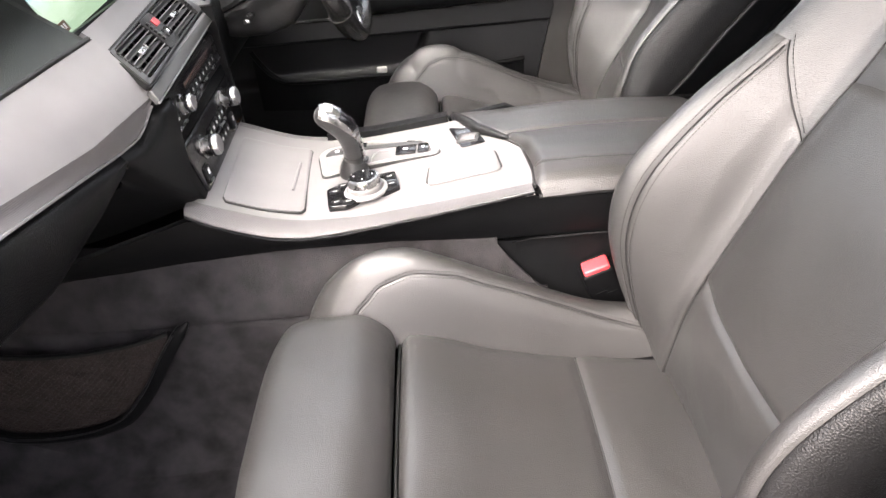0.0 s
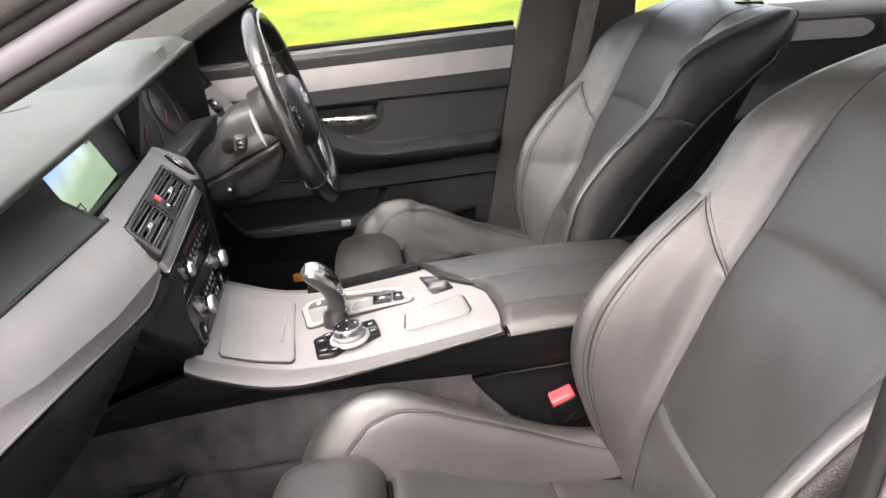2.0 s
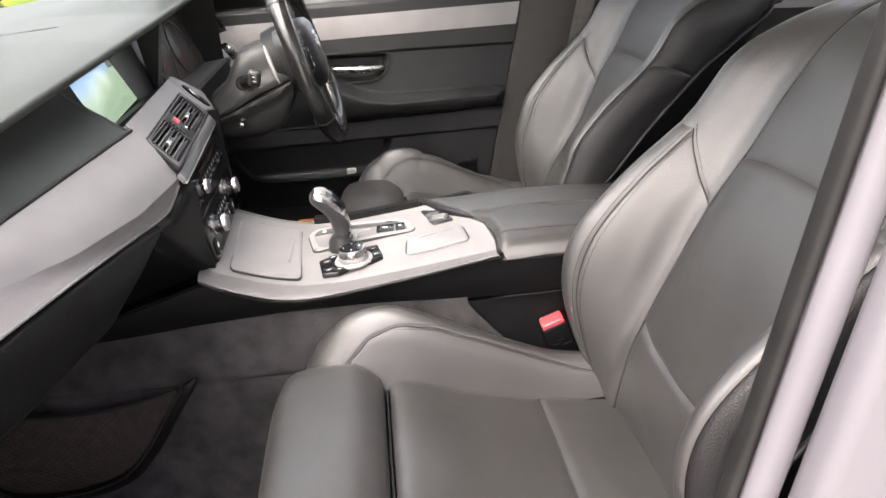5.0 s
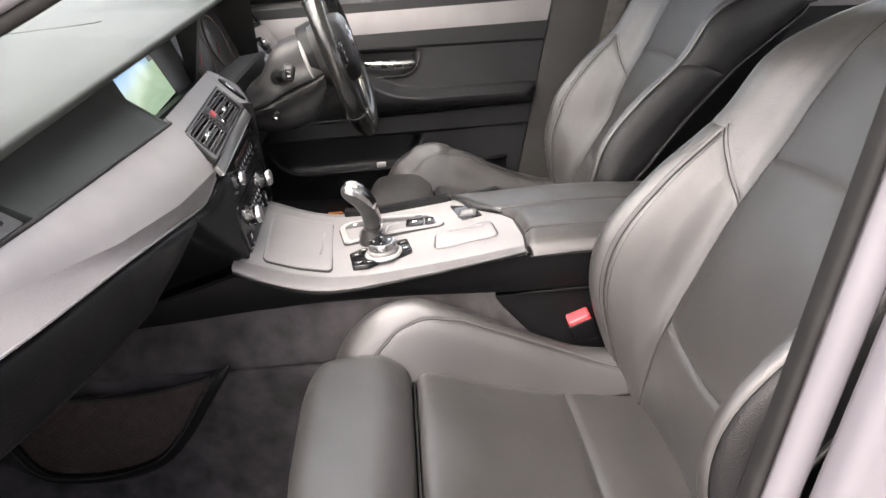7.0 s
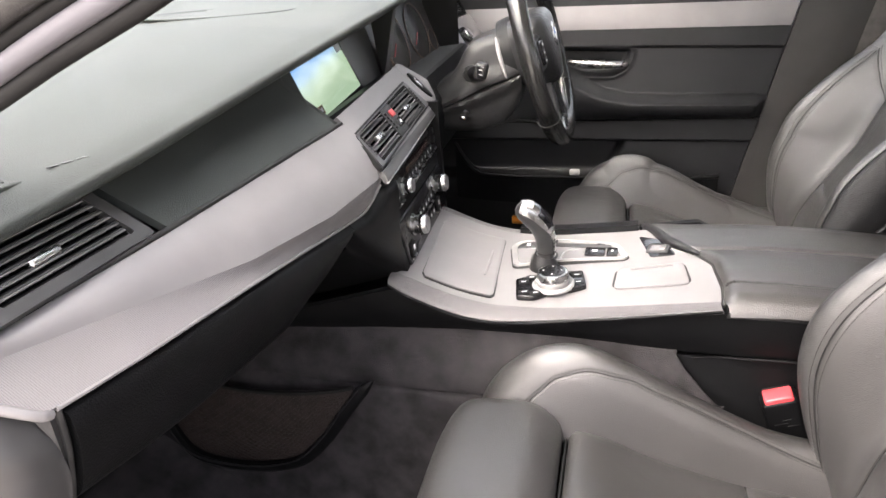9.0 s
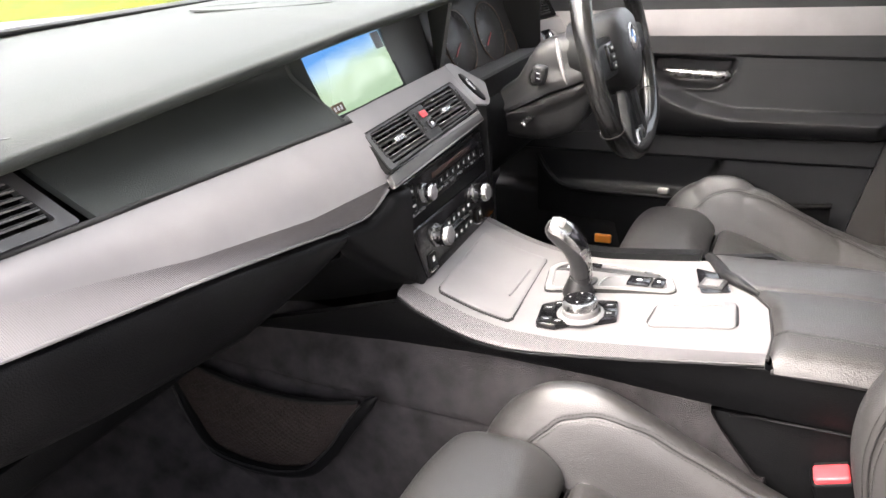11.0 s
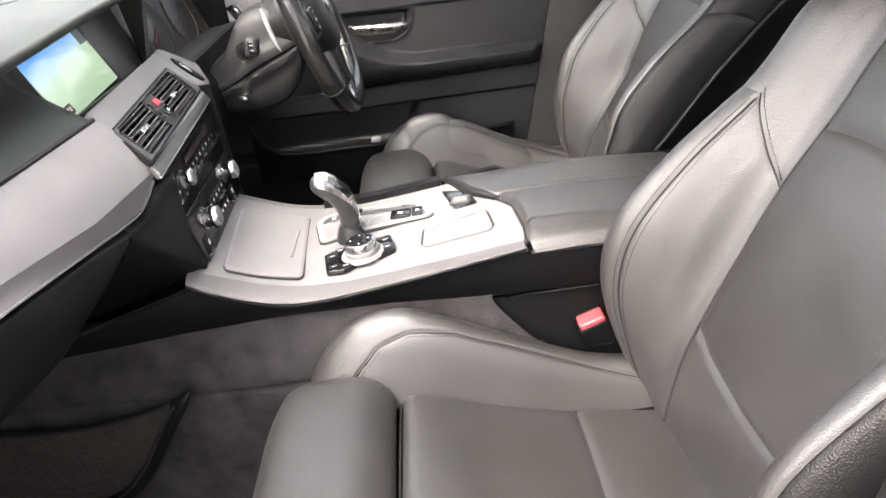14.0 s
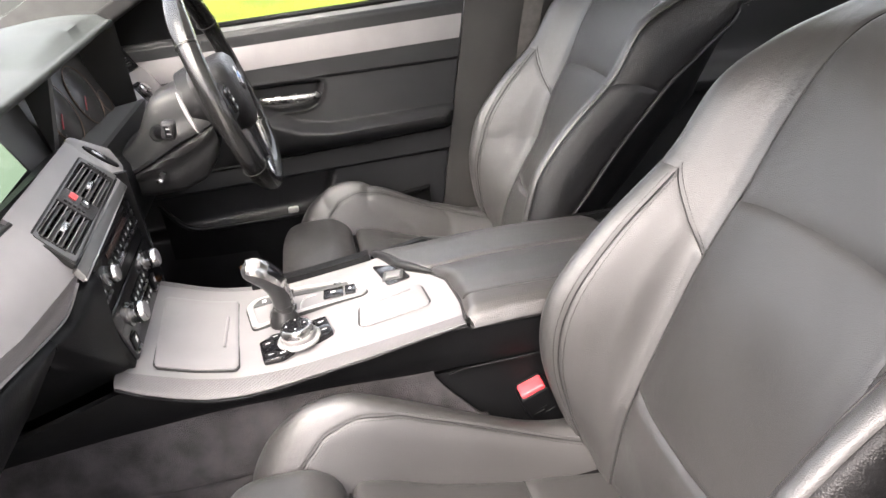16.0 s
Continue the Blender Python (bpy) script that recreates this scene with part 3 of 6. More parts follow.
# ---- floor carpet and tunnel ----
def build_carpet():
    c = thing("carpet", "charcoal carpet covering footwell and tunnel", "carpet", (-0.5, -0.4, 0.24), kind="structure")
    # footwell floor with sloping toe board
    rows = []
    for y in np.linspace(-0.74, -0.155, 24):
        row = []
        for x, z in table([(0.35, 0.27), (0.1, 0.265), (-0.2, 0.262), (-0.45, 0.262), (-0.62, 0.27), (-0.74, 0.31), (-0.86, 0.40), (-0.98, 0.52), (-1.06, 0.62)], 50):
            e = max(0.0, (y + 0.20) / 0.05) if y > -0.20 else 0.0
            row.append((x, y, z + 0.03 * e + 0.006 * noise.noise(Vector((x * 7, y * 7, 1)))))
        rows.append(row)
    sheet("floor_carpet", rows, 0.012, CARPET, c, "charcoal floor carpet")
    # tunnel side, with a fold half way up
    rows = []
    for x in np.linspace(-1.05, 0.30, 70):
        row = []
        for k, (y, z) in enumerate(table([(-0.112, 0.602), (-0.134, 0.592), (-0.158, 0.535), (-0.166, 0.505), (-0.160, 0.497), (-0.166, 0.485), (-0.172, 0.42), (-0.176, 0.35), (-0.182, 0.29), (-0.21, 0.262)], 34)):
            w = 0.005 * noise.noise(Vector((x * 5, z * 6, 3)))
            lift = 0.012 * np.clip((-0.35 - x) / 0.3, 0, 1)
            xe = -1.05 + (x + 1.05) / 1.35 * (1.03 + 0.9 * max(0.0, 0.57 - z))
            row.append((xe, y + w, z + lift * (z > 0.4)))
        rows.append(row)
    sheet("tunnel_carpet", rows, 0.010, CARPET, c, "charcoal tunnel carpet with a fold", flip=True)
    # driver side floor
    rows = [[(x, y, z) for x, z in table([(0.6, 0.27), (-0.2, 0.262), (-0.62, 0.27), (-0.86, 0.40), (-1.06, 0.62)], 24)] for y in np.linspace(0.14, 0.80, 8)]
    sheet("floor_carpet", rows, 0.012, CARPET, c)
    rows = [[(x, y, z) for y, z in ((0.13, 0.575), (0.16, 0.52), (0.175, 0.40), (0.19, 0.262))] for x in np.linspace(-1.05, 0.6, 12)]
    sheet("tunnel_carpet", rows, 0.010, CARPET, c)
    # footwell outer wall
    rows = [[(x, -0.742 + 0.02 * (z - 0.3), z) for z in np.linspace(0.25, 0.72, 8)] for x in np.linspace(-1.05, -0.56, 8)]
    sheet("kick_panel", rows, 0.010, PLASTIC, c, "black kick panel", flip=True)


build_carpet()


def build_net():
    n = thing("net_pocket", "dark storage net in black plastic frame on tunnel", "net pocket", (-0.65, -0.17, 0.33))
    rim = smooth_curve([(x, -0.197, z) for x, z in ((-0.428, 0.531), (-0.446, 0.512), (-0.474, 0.475), (-0.508, 0.425), (-0.548, 0.380), (-0.581, 0.361), (-0.63, 0.349), (-0.69, 0.347), (-0.744, 0.360), (-0.772, 0.405), (-0.790, 0.465), (-0.802, 0.53))], 90)
    k = np.linspace(0, 1, 90)
    tube("frame", rim, np.interp(k, [0, 0.03, 0.10, 0.5, 1.0], [0.002, 0.0090, 0.0105, 0.0085, 0.0080]), PLASTIC, n, "black plastic frame", 6, flat=0.9, up=(0, 1, 0))
    tube("frame_edge", rim[4:] + np.array((-0.0045, -0.0072, 0.0055)), 0.0016, SHROUD, n, "thin lighter grey frame edge", 6)
    # mesh bag: strands crossing, over a dark lining
    def top(x):
        return 0.4875 + 1.0 * (x + 0.61) ** 2
    rx, rz = rim[:, 0], rim[:, 2]
    rows = []
    for x in np.linspace(-0.79, -0.462, 40):
        lo = np.interp(-x, -rx, rz) + 0.004
        hi = max(top(x), lo + 0.006)
        rows.append([(x, -0.186 - 0.012 * math.sin(math.pi * k), lo + (hi - lo) * k) for k in np.linspace(0, 1, 20)])
    rows = np.array(rows)
    sheet("net_lining", rows, 0.002, MESH_NET, n, "dark brown lining", flip=True)
    vs, fs = [], []
    for u in range(0, 2):
        for k in range(-40, 66):
            line = []
            for t in np.linspace(0, 1, 26):
                a = (k / 26 + (t * 0.55 if u else -t * 0.55 + 0.55))
                if 0 <= a <= 1:
                    line.append(sample(rows, np.array(a), np.array(t)) + np.array((0, -0.0022, 0)))
            if len(line) > 2:
                L = tube_geo(np.array(line), 0.0009, 4)
                o = len(vs)
                vs += list(L.reshape(-1, 3))
                fs += [tuple(o + i for i in f) for f in grid_faces(len(L), 4, True)]
    ob = link_mesh("mesh_weave", vs, fs, MESH_NET, n)
    ob["kind"] = "stuff"
    tube("net_hem", rows[:, -1] + np.array((0, -0.003, 0)), 0.004, RUBBER, n, "black elastic hem", 6)


build_net()


# ---- seats ----
YC = -0.40            # middle of the passenger seat
BACK_X = [0.168, 0.187, 0.207, 0.247, 0.290, 0.338, 0.375, 0.420, 0.470, 0.530, 0.585]   # middle panel, bottom to top
BACK_Z = [0.440, 0.530, 0.583, 0.667, 0.750, 0.822, 0.885, 0.945, 0.982, 0.992, 0.985]
RIDGE_X = [0.168, 0.130, 0.114, 0.133, 0.200, 0.287, 0.344, 0.412, 0.482, 0.532, 0.562]  # crest of the side wing
RIDGE_Z = [0.425, 0.530, 0.620, 0.695, 0.773, 0.848, 0.922, 0.960, 0.982, 0.994, 0.990]
SIDE_X = [0.215, 0.192, 0.178, 0.213, 0.286, 0.349, 0.384, 0.421, 0.457, 0.497, 0.522]   # rear edge of the side
SIDE_Z = [0.400, 0.500, 0.590, 0.655, 0.738, 0.800, 0.833, 0.860, 0.886, 0.910, 0.928]


def back_surface(ns=130, nv=170):
    rows = table(list(zip(BACK_X, BACK_Z, RIDGE_X, RIDGE_Z, SIDE_X, SIDE_Z)), ns)
    out = []
    for i, (xi, zi, xr, zr, xs, zs) in enumerate(rows):
        k = i / (ns - 1)
        nar = 1 - 0.10 * max(0.0, (k - 0.75) / 0.25) ** 2
        mx = lambda a: (xi + a * (xr - xi), zi + a * (zr - zi))  # noqa: E731
        half = [(0.0, xi + 0.006, zi), (0.085, xi + 0.003, zi), (0.135, xi, zi), (0.160, *mx(0.36)), (0.184, *mx(0.80)), (0.205, xr, zr),
                (0.226, xr + 0.10 * (xs - xr) + 0.004, zr + 0.10 * (zs - zr)), (0.240, xr + 0.5 * (xs - xr), zr + 0.5 * (zs - zr)), (0.236, xs, zs)]
        half = [(w * nar, x, z) for w, x, z in half]
        full = [(-w, x, z) for w, x, z in half[:0:-1]] + half
        out.append([(x, YC + w, z) for w, x, z in table(full, nv)])
    return np.array(out)


def build_seat():
    seat = thing("front_seat", "black leather sports seat with stitched side wings", "seat", (0, YC, 0.26), "front seats")
    B = back_surface()
    E0, E1 = 0.380, 0.620                       # seams beside the middle panel
    SEW, FOLD = 0.757, 0.850                    # stitched seam on the wing, and the fold to its side
    N = normals_of(B)
    low = lambda v: 0.165 + 0.035 * np.abs((v - 0.5) / 0.12) ** 1.3   # noqa: E731
    arc = lambda v: 0.490 - 0.012 * np.abs((v - 0.5) / 0.12) ** 2     # noqa: E731
    top = lambda v: np.full_like(v, 1.0)  # noqa: E731
    panel("backrest_lower_panel", B, 0.0, low, E0, E1, LEATHER, seat, "black leather lower backrest panel", 24, 44, groove=0.0045, width=0.007, pillow=0.004)
    panel("backrest_middle_panel", B, low, arc, E0, E1, LEATHER, seat, "black leather middle backrest panel", 50, 50, groove=0.003)
    panel("backrest_upper_panel", B, arc, top, E0, E1, LEATHER, seat, "black leather upper backrest panel", 50, 50, groove=0.003)
    outer = []
    for hi in (True, False):
        at = lambda v, hi=hi: v if hi else 1 - v  # noqa: E731
        rng = lambda a, b, at=at: (min(at(a), at(b)), max(at(a), at(b)))  # noqa: E731
        # the diagonal seam that parts wing from shoulder
        diag = lambda v, at=at: 0.396 + 0.092 * np.clip((at(v) - E1) / (SEW - E1), 0, 1.0)  # noqa: E731
        panel("side_wing", B, 0.0, diag, *rng(E1, SEW), LEATHER, seat, "black leather backrest wing", 70, 50, groove=0.0011, width=0.0026, pillow=0.0015)
        panel("wing_border", B, 0.0, 0.488, *rng(SEW, FOLD), LEATHER, seat, "black leather wing border", 70, 24, groove=0.0011, width=0.0026, pillow=0.001)
        panel("shoulder_panel", B, diag, top, *rng(E1, FOLD), LEATHER, seat, "black leather shoulder panel", 70, 60, groove=0.0011, width=0.0026, pillow=0.0015)
        turn = lambda v, at=at: 0.488 + 0.05 * (at(v) - FOLD) / (1 - FOLD)  # noqa: E731
        # same hide as the wings; the sides' shade is painted in by colour
        panel("side_panel", B, 0.0, turn, *rng(FOLD, 1.0), LEATHER_SHADED, seat, "dark leather backrest side", 60, 14, groove=0.003, width=0.004, pillow=0.0)
        panel("side_panel", B, turn, top, *rng(FOLD, 1.0), LEATHER_SHADED, seat, "dark leather shoulder side", 50, 14, groove=0.003, width=0.004, pillow=0.001)
        # double stitching along the crest, single along the diagonal seam
        Bo = B + N * 0.0012
        s = np.linspace(0.03, 0.482, 260)
        for dv in (-0.011, 0.011):
            st = stitches("stitching", sample(Bo, s, np.full_like(s, at(SEW + dv))), seat)
            if not hi:
                outer.append(st)
        tube("seam", sample(B - N * 0.0002, s, np.full_like(s, at(SEW))), 0.0009, SEAM, seat, "", 5)
        vv = np.linspace(E1, SEW, 60)
        vv = vv if hi else 1 - vv
        tube("seam", sample(B - N * 0.0002, diag(vv), vv), 0.0009, SEAM, seat, "", 5)
        stitches("stitching", sample(Bo, diag(vv) + 0.007, vv), seat)
        # welt in the seams
        s = np.linspace(0.0, 0.97, 160)
        tube("welt", sample(B - N * 0.003, s, np.full_like(s, at(E1))), 0.0020, SEAM, seat, "black welt", 6)
    # back shell
    L, Rr = B[:: 2, 0], B[:: 2, -1]
    P = []
    for q, (l, r) in enumerate(zip(L, Rr)):
        k = 1.0 - 0.85 * max(0.0, (q / len(L) - 0.55) / 0.45)
        P.append([l * (1 - t) + r * t + np.array((0.105, 0, -0.045)) * k * (1 - abs(2 * t - 1) ** 5) for t in np.linspace(0, 1, 30)])
    sheet("back_shell", np.array(P), 0.006, PLASTIC, seat, "black plastic back shell", flip=True)
    j = np.linspace(0, 29, B.shape[1])
    lo = np.array([[np.interp(a, np.arange(30), np.array(P[-1])[:, k]) for k in range(3)] for a in j])
    # cap and shell edge also wear the leather with shade in its colour
    sheet("rear_cap", [B[-1] * (1 - t) + lo * t + np.array((0.02, 0, 0.004)) * math.sin(math.pi * t) for t in np.linspace(0, 1, 8)], 0.004, LEATHER_SHADED, seat, "black leather rear cap", 60)
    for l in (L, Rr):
        tube("shell_edge", l + np.array((0.002, 0, -0.001)), 0.0034, LEATHER_SHADED, seat, "", 8)
    # ---- cushion ----
    rows = [(-0.262, 0.36), (-0.282, 0.42), (-0.297, 0.475), (-0.303, 0.512), (-0.3025, 0.532), (-0.2935, 0.5455), (-0.268, 0.5515), (-0.205, 0.550), (-0.178, 0.537), (-0.163, 0.520), (-0.158, 0.500)]

    def cushion_grid(prof, half, crown, n=40, m=40, drop=0.0):
        g = []
        for x, z in table(prof, n):
            g.append([(x + 0.013 * np.clip((-0.19 - x) / 0.09, 0, 1) * abs(w / half) ** 5, YC + w, z + crown * (1 - (w / half) ** 2) - drop * abs(w / half) ** 6) for w in np.linspace(-half, half, m)])
        return np.array(g)

    H = 0.168
    sheet_p = lambda nm, prof, lb, g=0.004, c=0.008, n=30: panel(nm, cushion_grid(prof, H, c), 0.0, 1.0, 0.0, 1.0, LEATHER, seat, lb, n, 40, 0.02, g, 0.008, 0.004)  # noqa: E731
    sheet_p("thigh_support", rows, "black leather thigh support", 0.005, 0.005, 50)
    sheet_p("seat_panel", [(-0.1555, 0.500), (-0.140, 0.512), (-0.100, 0.502), (-0.046, 0.480), (0.02, 0.461), (0.066, 0.450)], "black leather seat panel", 0.004, 0.010)
    sheet_p("seat_rear_panel", [(0.066, 0.450), (0.10, 0.446), (0.15, 0.437), (0.20, 0.436), (0.24, 0.44)], "black leather rear seat panel", 0.004, 0.010)
    for x, z in ((-0.156, 0.501), (0.066, 0.449)):
        tube("welt", [(x, YC + w, z + 0.010 * (1 - (w / H) ** 2) - 0.004) for w in np.linspace(-H, H, 30)], 0.0018, SEAM, seat, "black welt", 6)
    # side bolsters of the cushion
    edge = [(-0.276, 0.470), (-0.272, 0.495), (-0.255, 0.510), (-0.210, 0.520), (-0.165, 0.512), (-0.100, 0.492), (-0.040, 0.470), (0.03, 0.448), (0.10, 0.432), (0.16, 0.424), (0.215, 0.422)]
    crest = [(-0.281, 0.480), (-0.275, 0.511), (-0.261, 0.540), (-0.237, 0.571), (-0.195, 0.600), (-0.140, 0.607), (-0.085, 0.586), (-0.020, 0.553), (0.05, 0.519), (0.11, 0.496), (0.215, 0.480)]
    sew = [(-0.219, 0.520), (-0.206, 0.541), (-0.184, 0.564), (-0.157, 0.580), (-0.128, 0.586), (-0.094, 0.578), (-0.047, 0.558), (0.020, 0.528), (0.092, 0.495), (0.158, 0.470), (0.200, 0.458)]
    for sd in (1, -1):
        D = []
        for (bx, bz), (cx, cz) in zip(table(edge, 150), table(crest, 150)):
            d = max(cz - bz, 0.006)
            mix = lambda k: bx + (cx - bx) * k  # noqa: E731
            pts = [(mix(0), 0.158, bz - 0.016), (mix(0.05), 0.164, bz + 0.04 * d), (mix(0.3), 0.173, bz + 0.38 * d), (mix(0.6), 0.183, bz + 0.70 * d), (mix(0.9), 0.197, bz + 0.94 * d), (cx, 0.212, cz), (cx, 0.227, cz - 0.009), (cx + 0.003, 0.239, cz - 0.040), (cx + 0.006, 0.243, min(0.42, cz - 0.06)), (cx + 0.008, 0.238, 0.37)]
            D.append([(x, YC + sd * w, z) for x, w, z in table(pts, 90)])
        D = np.array(D)
        N = normals_of(D) * (-1 if sd < 0 else 1)
        # the sewn line lies where the inner face turns towards the crest
        line = []
        for x, z in table(sew, 200):
            q = np.hypot(D[..., 0] - x, D[..., 2] - z)
            q[:, 52:] = 9.0
            i, j = np.unravel_index(q.argmin(), q.shape)
            line.append(D[i, j])
        line = smooth_curve(np.array(line)[::12], 220)
        away = np.sqrt(((D[:, :, None, :] - line[None, None, ::2, :]) ** 2).sum(-1).min(2))
        D = D - N * (0.0018 * np.exp(-(away / 0.0024) ** 2))[..., None]
        sheet("cushion_bolster", D, 0.012, LEATHER, seat, "black leather cushion bolster", 50, flip=sd < 0)
        along = np.gradient(line, axis=0)
        along /= np.linalg.norm(along, axis=1, keepdims=True)
        nl = np.array([N[np.unravel_index(((D - p) ** 2).sum(-1).argmin(), D.shape[:2])] for p in line])
        across = np.cross(along, nl)
        tube("seam", line - nl * 0.0007, 0.0009, SEAM, seat, "", 5)
        for k in (-1, 1):
            stitches("stitching", line + across * 0.0040 * k + nl * 0.0003, seat)
        # front cap of the bolster
        loopf = D[0]
        c = loopf.mean(0)
        rows2 = np.array([[c + (p - c) * k + np.array((-0.012 * (1 - k ** 3), 0, 0)) for p in loopf] for k in np.linspace(1, 0.02, 8)])
        sheet("bolster_cap", rows2, 0.003, LEATHER, seat, "", flip=sd < 0)
    # pan, rails
    box("seat_pan", (0.50, 0.44, 0.14), Matrix.Translation((-0.04, YC, 0.365)), PLASTIC, seat, "black plastic seat pan", 0.03)
    for sd in (-1, 1):
        box("seat_rail", (0.52, 0.035, 0.05), Matrix.Translation((0.0, YC + sd * 0.19, 0.287)), PLASTIC, seat, "dark seat rail", 0.006)
    # head restraint
    prof = np.array([(0.398, 1.165), (0.385, 1.120), (0.402, 1.080), (0.455, 1.050), (0.522, 1.047), (0.560, 1.072), (0.575, 1.12), (0.572, 1.18), (0.545, 1.235), (0.49, 1.25), (0.43, 1.225)])
    prof = smooth_curve(prof, 40, True)
    c = prof.mean(0)
    loops = []
    for w in np.linspace(-1, 1, 21):
        k = (1 - abs(w) ** 4) ** 0.35 if abs(w) < 1 else 0.05
        k = 0.30 + 0.70 * k
        loops.append([(c[0] + (x - c[0]) * k, YC + 0.135 * w, c[1] + (z - c[1]) * k) for x, z in prof])
    head = loft("head_restraint", loops, LEATHER_DARK, seat, "black leather head restraint", 60)
    tube("welt", [(c[0] + (x - c[0]) * 0.965, YC + 0.092, c[1] + (z - c[1]) * 0.965) for x, z in smooth_curve(prof, 40, True)], 0.0025, SEAM, head, "", 6, True)
    for sd in (-1, 1):
        tube("head_restraint_post", [(0.553, YC + sd * 0.062, 0.95), (0.545, YC + sd * 0.062, 1.02), (0.520, YC + sd * 0.062, 1.085)], 0.0075, CHROME, seat, "chrome post", 10)
        box("post_guide", (0.045, 0.032, 0.008), pose(0.548, YC + sd * 0.062, 0.992, 0, 4, 0), PLASTIC, seat, "black post guide", 0.003)
    return seat, outer


seat, outer = build_seat()
seat["label"] = "black leather sports seat beside the open passenger doorway"
driver = copy_thing(seat, Matrix.Translation((0.075, 0.40, 0.26)))
bpy.context.view_layer.update()


def set_backrest(ob):
    """The driver's backrest stands a little steeper than the passenger's."""
    for c in ob.children_recursive:
        if c.name.split(".")[0] in ("thigh_support", "seat_panel", "seat_rear_panel", "cushion_bolster", "cushion_side", "bolster_cap", "seat_pan", "seat_rail"):
            continue
        mw = c.matrix_world
        inv = mw.inverted()
        pts = [mw @ v.co for v in c.data.vertices]
        if max(p.z for p in pts) < 0.64 and min(p.x for p in pts) < 0.2:
            continue
        c.data = c.data.copy()
        for v, p in zip(c.data.vertices, pts):
            p.x += float(np.interp(p.z, [0.50, 0.66, 0.75, 0.82, 0.93], [0.0, 0.026, 0.018, 0.013, 0.003]))
            v.co = inv @ p


set_backrest(driver)
for c in driver.children:                       # his cushion is creased by use
    if c.name.split(".")[0] in ("seat_panel", "cushion_bolster", "seat_rear_panel"):
        c.data = c.data.copy()
        for v in c.data.vertices:
            q = Vector((v.co.x * 9 + v.co.y * 6, v.co.y * 16, v.co.z * 5 + 4))
            v.co.z -= 0.010 * max(0.0, 0.25 - abs(noise.noise(q))) ** 1.5 * 4
for c in outer:                                 # the outer wing by the doorway shows no thread
    bpy.data.objects.remove(c)
driver["label"] = "black leather sports seat behind the steering wheel"


def build_buckle(x, y, z, lean):
    b = thing("belt_buckle", "black seat belt buckle with red release button", "buckle", (x, y, z - 0.12), "belt buckles")
    m = pose(x, y, z, 10, lean, 0)
    box("buckle_body", (0.046, 0.030, 0.11), m @ Matrix.Translation((0.0, 0.0, -0.058)), PLASTIC, b, "black plastic buckle body", 0.006, 3)
    box("release_button", (0.036, 0.022, 0.010), m @ Matrix.Translation((0, -0.002, -0.002)), RED, b, "red release button", 0.003, 3)
    box("buckle_slot", (0.034, 0.005, 0.004), m @ Matrix.Translation((0, 0.0115, -0.002)), RUBBER, b, "", 0.001)
    for k, (u, w) in enumerate(((0.002, 0.010), (-0.006, 0.016), (0.008, 0.014))):
        box("embossed_bar", (w, 0.002, 0.002), m @ Matrix.Translation((u, -0.0152, -0.035 - 0.006 * k)), PLASTIC, b, "", 0.0005)
    box("buckle_stalk", (0.012, 0.028, 0.16), m @ Matrix.Translation((0.0, 0, -0.17)), PLASTIC, b, "black buckle stalk", 0.003)
    return b


build_buckle(0.107, -0.150, 0.532, -20)


# ---- centre console ----
def eased(xs, zs, width):
    """A line through the given heights with its corners rounded over a width."""
    g = np.linspace(xs[0], xs[-1], 801)
    k = np.exp(-0.5 * ((g - g[400]) / width) ** 2)
    q = np.pad(np.interp(g, xs, zs), 400, mode="reflect", reflect_type="odd")
    z = np.convolve(q, k / k.sum(), mode="same")[400:-400]
    return lambda x: np.interp(x, g, z)


z_top = eased([-0.50, -0.40, -0.37, -0.32, -0.27, -0.20, -0.10, 0.0, 0.10], [0.720, 0.672, 0.660, 0.641, 0.630, 0.629, 0.639, 0.651, 0.664], 0.012)
z_side = eased([-0.50, -0.405, -0.380, -0.342, -0.304, -0.267, -0.230, -0.160, -0.093, 0.025, 0.10], [0.708, 0.6635, 0.651, 0.6345, 0.6225, 0.6180, 0.6195, 0.6280, 0.637, 0.655, 0.666], 0.008)


console = thing("centre_console", "silver-trimmed black centre console with padded armrest", "console", (-0.1, 0, 0.27))


def on_console(x, y, lift=0.0):
    """A pose on the console's upper face, x to the rear and y to the driver."""
    s = (z_top(x + 0.02) - z_top(x - 0.02)) / 0.04
    n = Vector((-s, 0, 1)).normalized()
    ax = Vector((1, 0, s)).normalized()
    m = Matrix((ax, n.cross(ax), n)).transposed().to_4x4()
    m.translation = Vector((x, y, float(z_top(x)))) + n * lift
    return m


def on_line(x):
    return float(np.interp(x, [-0.155, -0.10, -0.03, 0.0, 0.05, 0.155], [0.028, 0.032, 0.026, 0.010, -0.035, -0.070]))


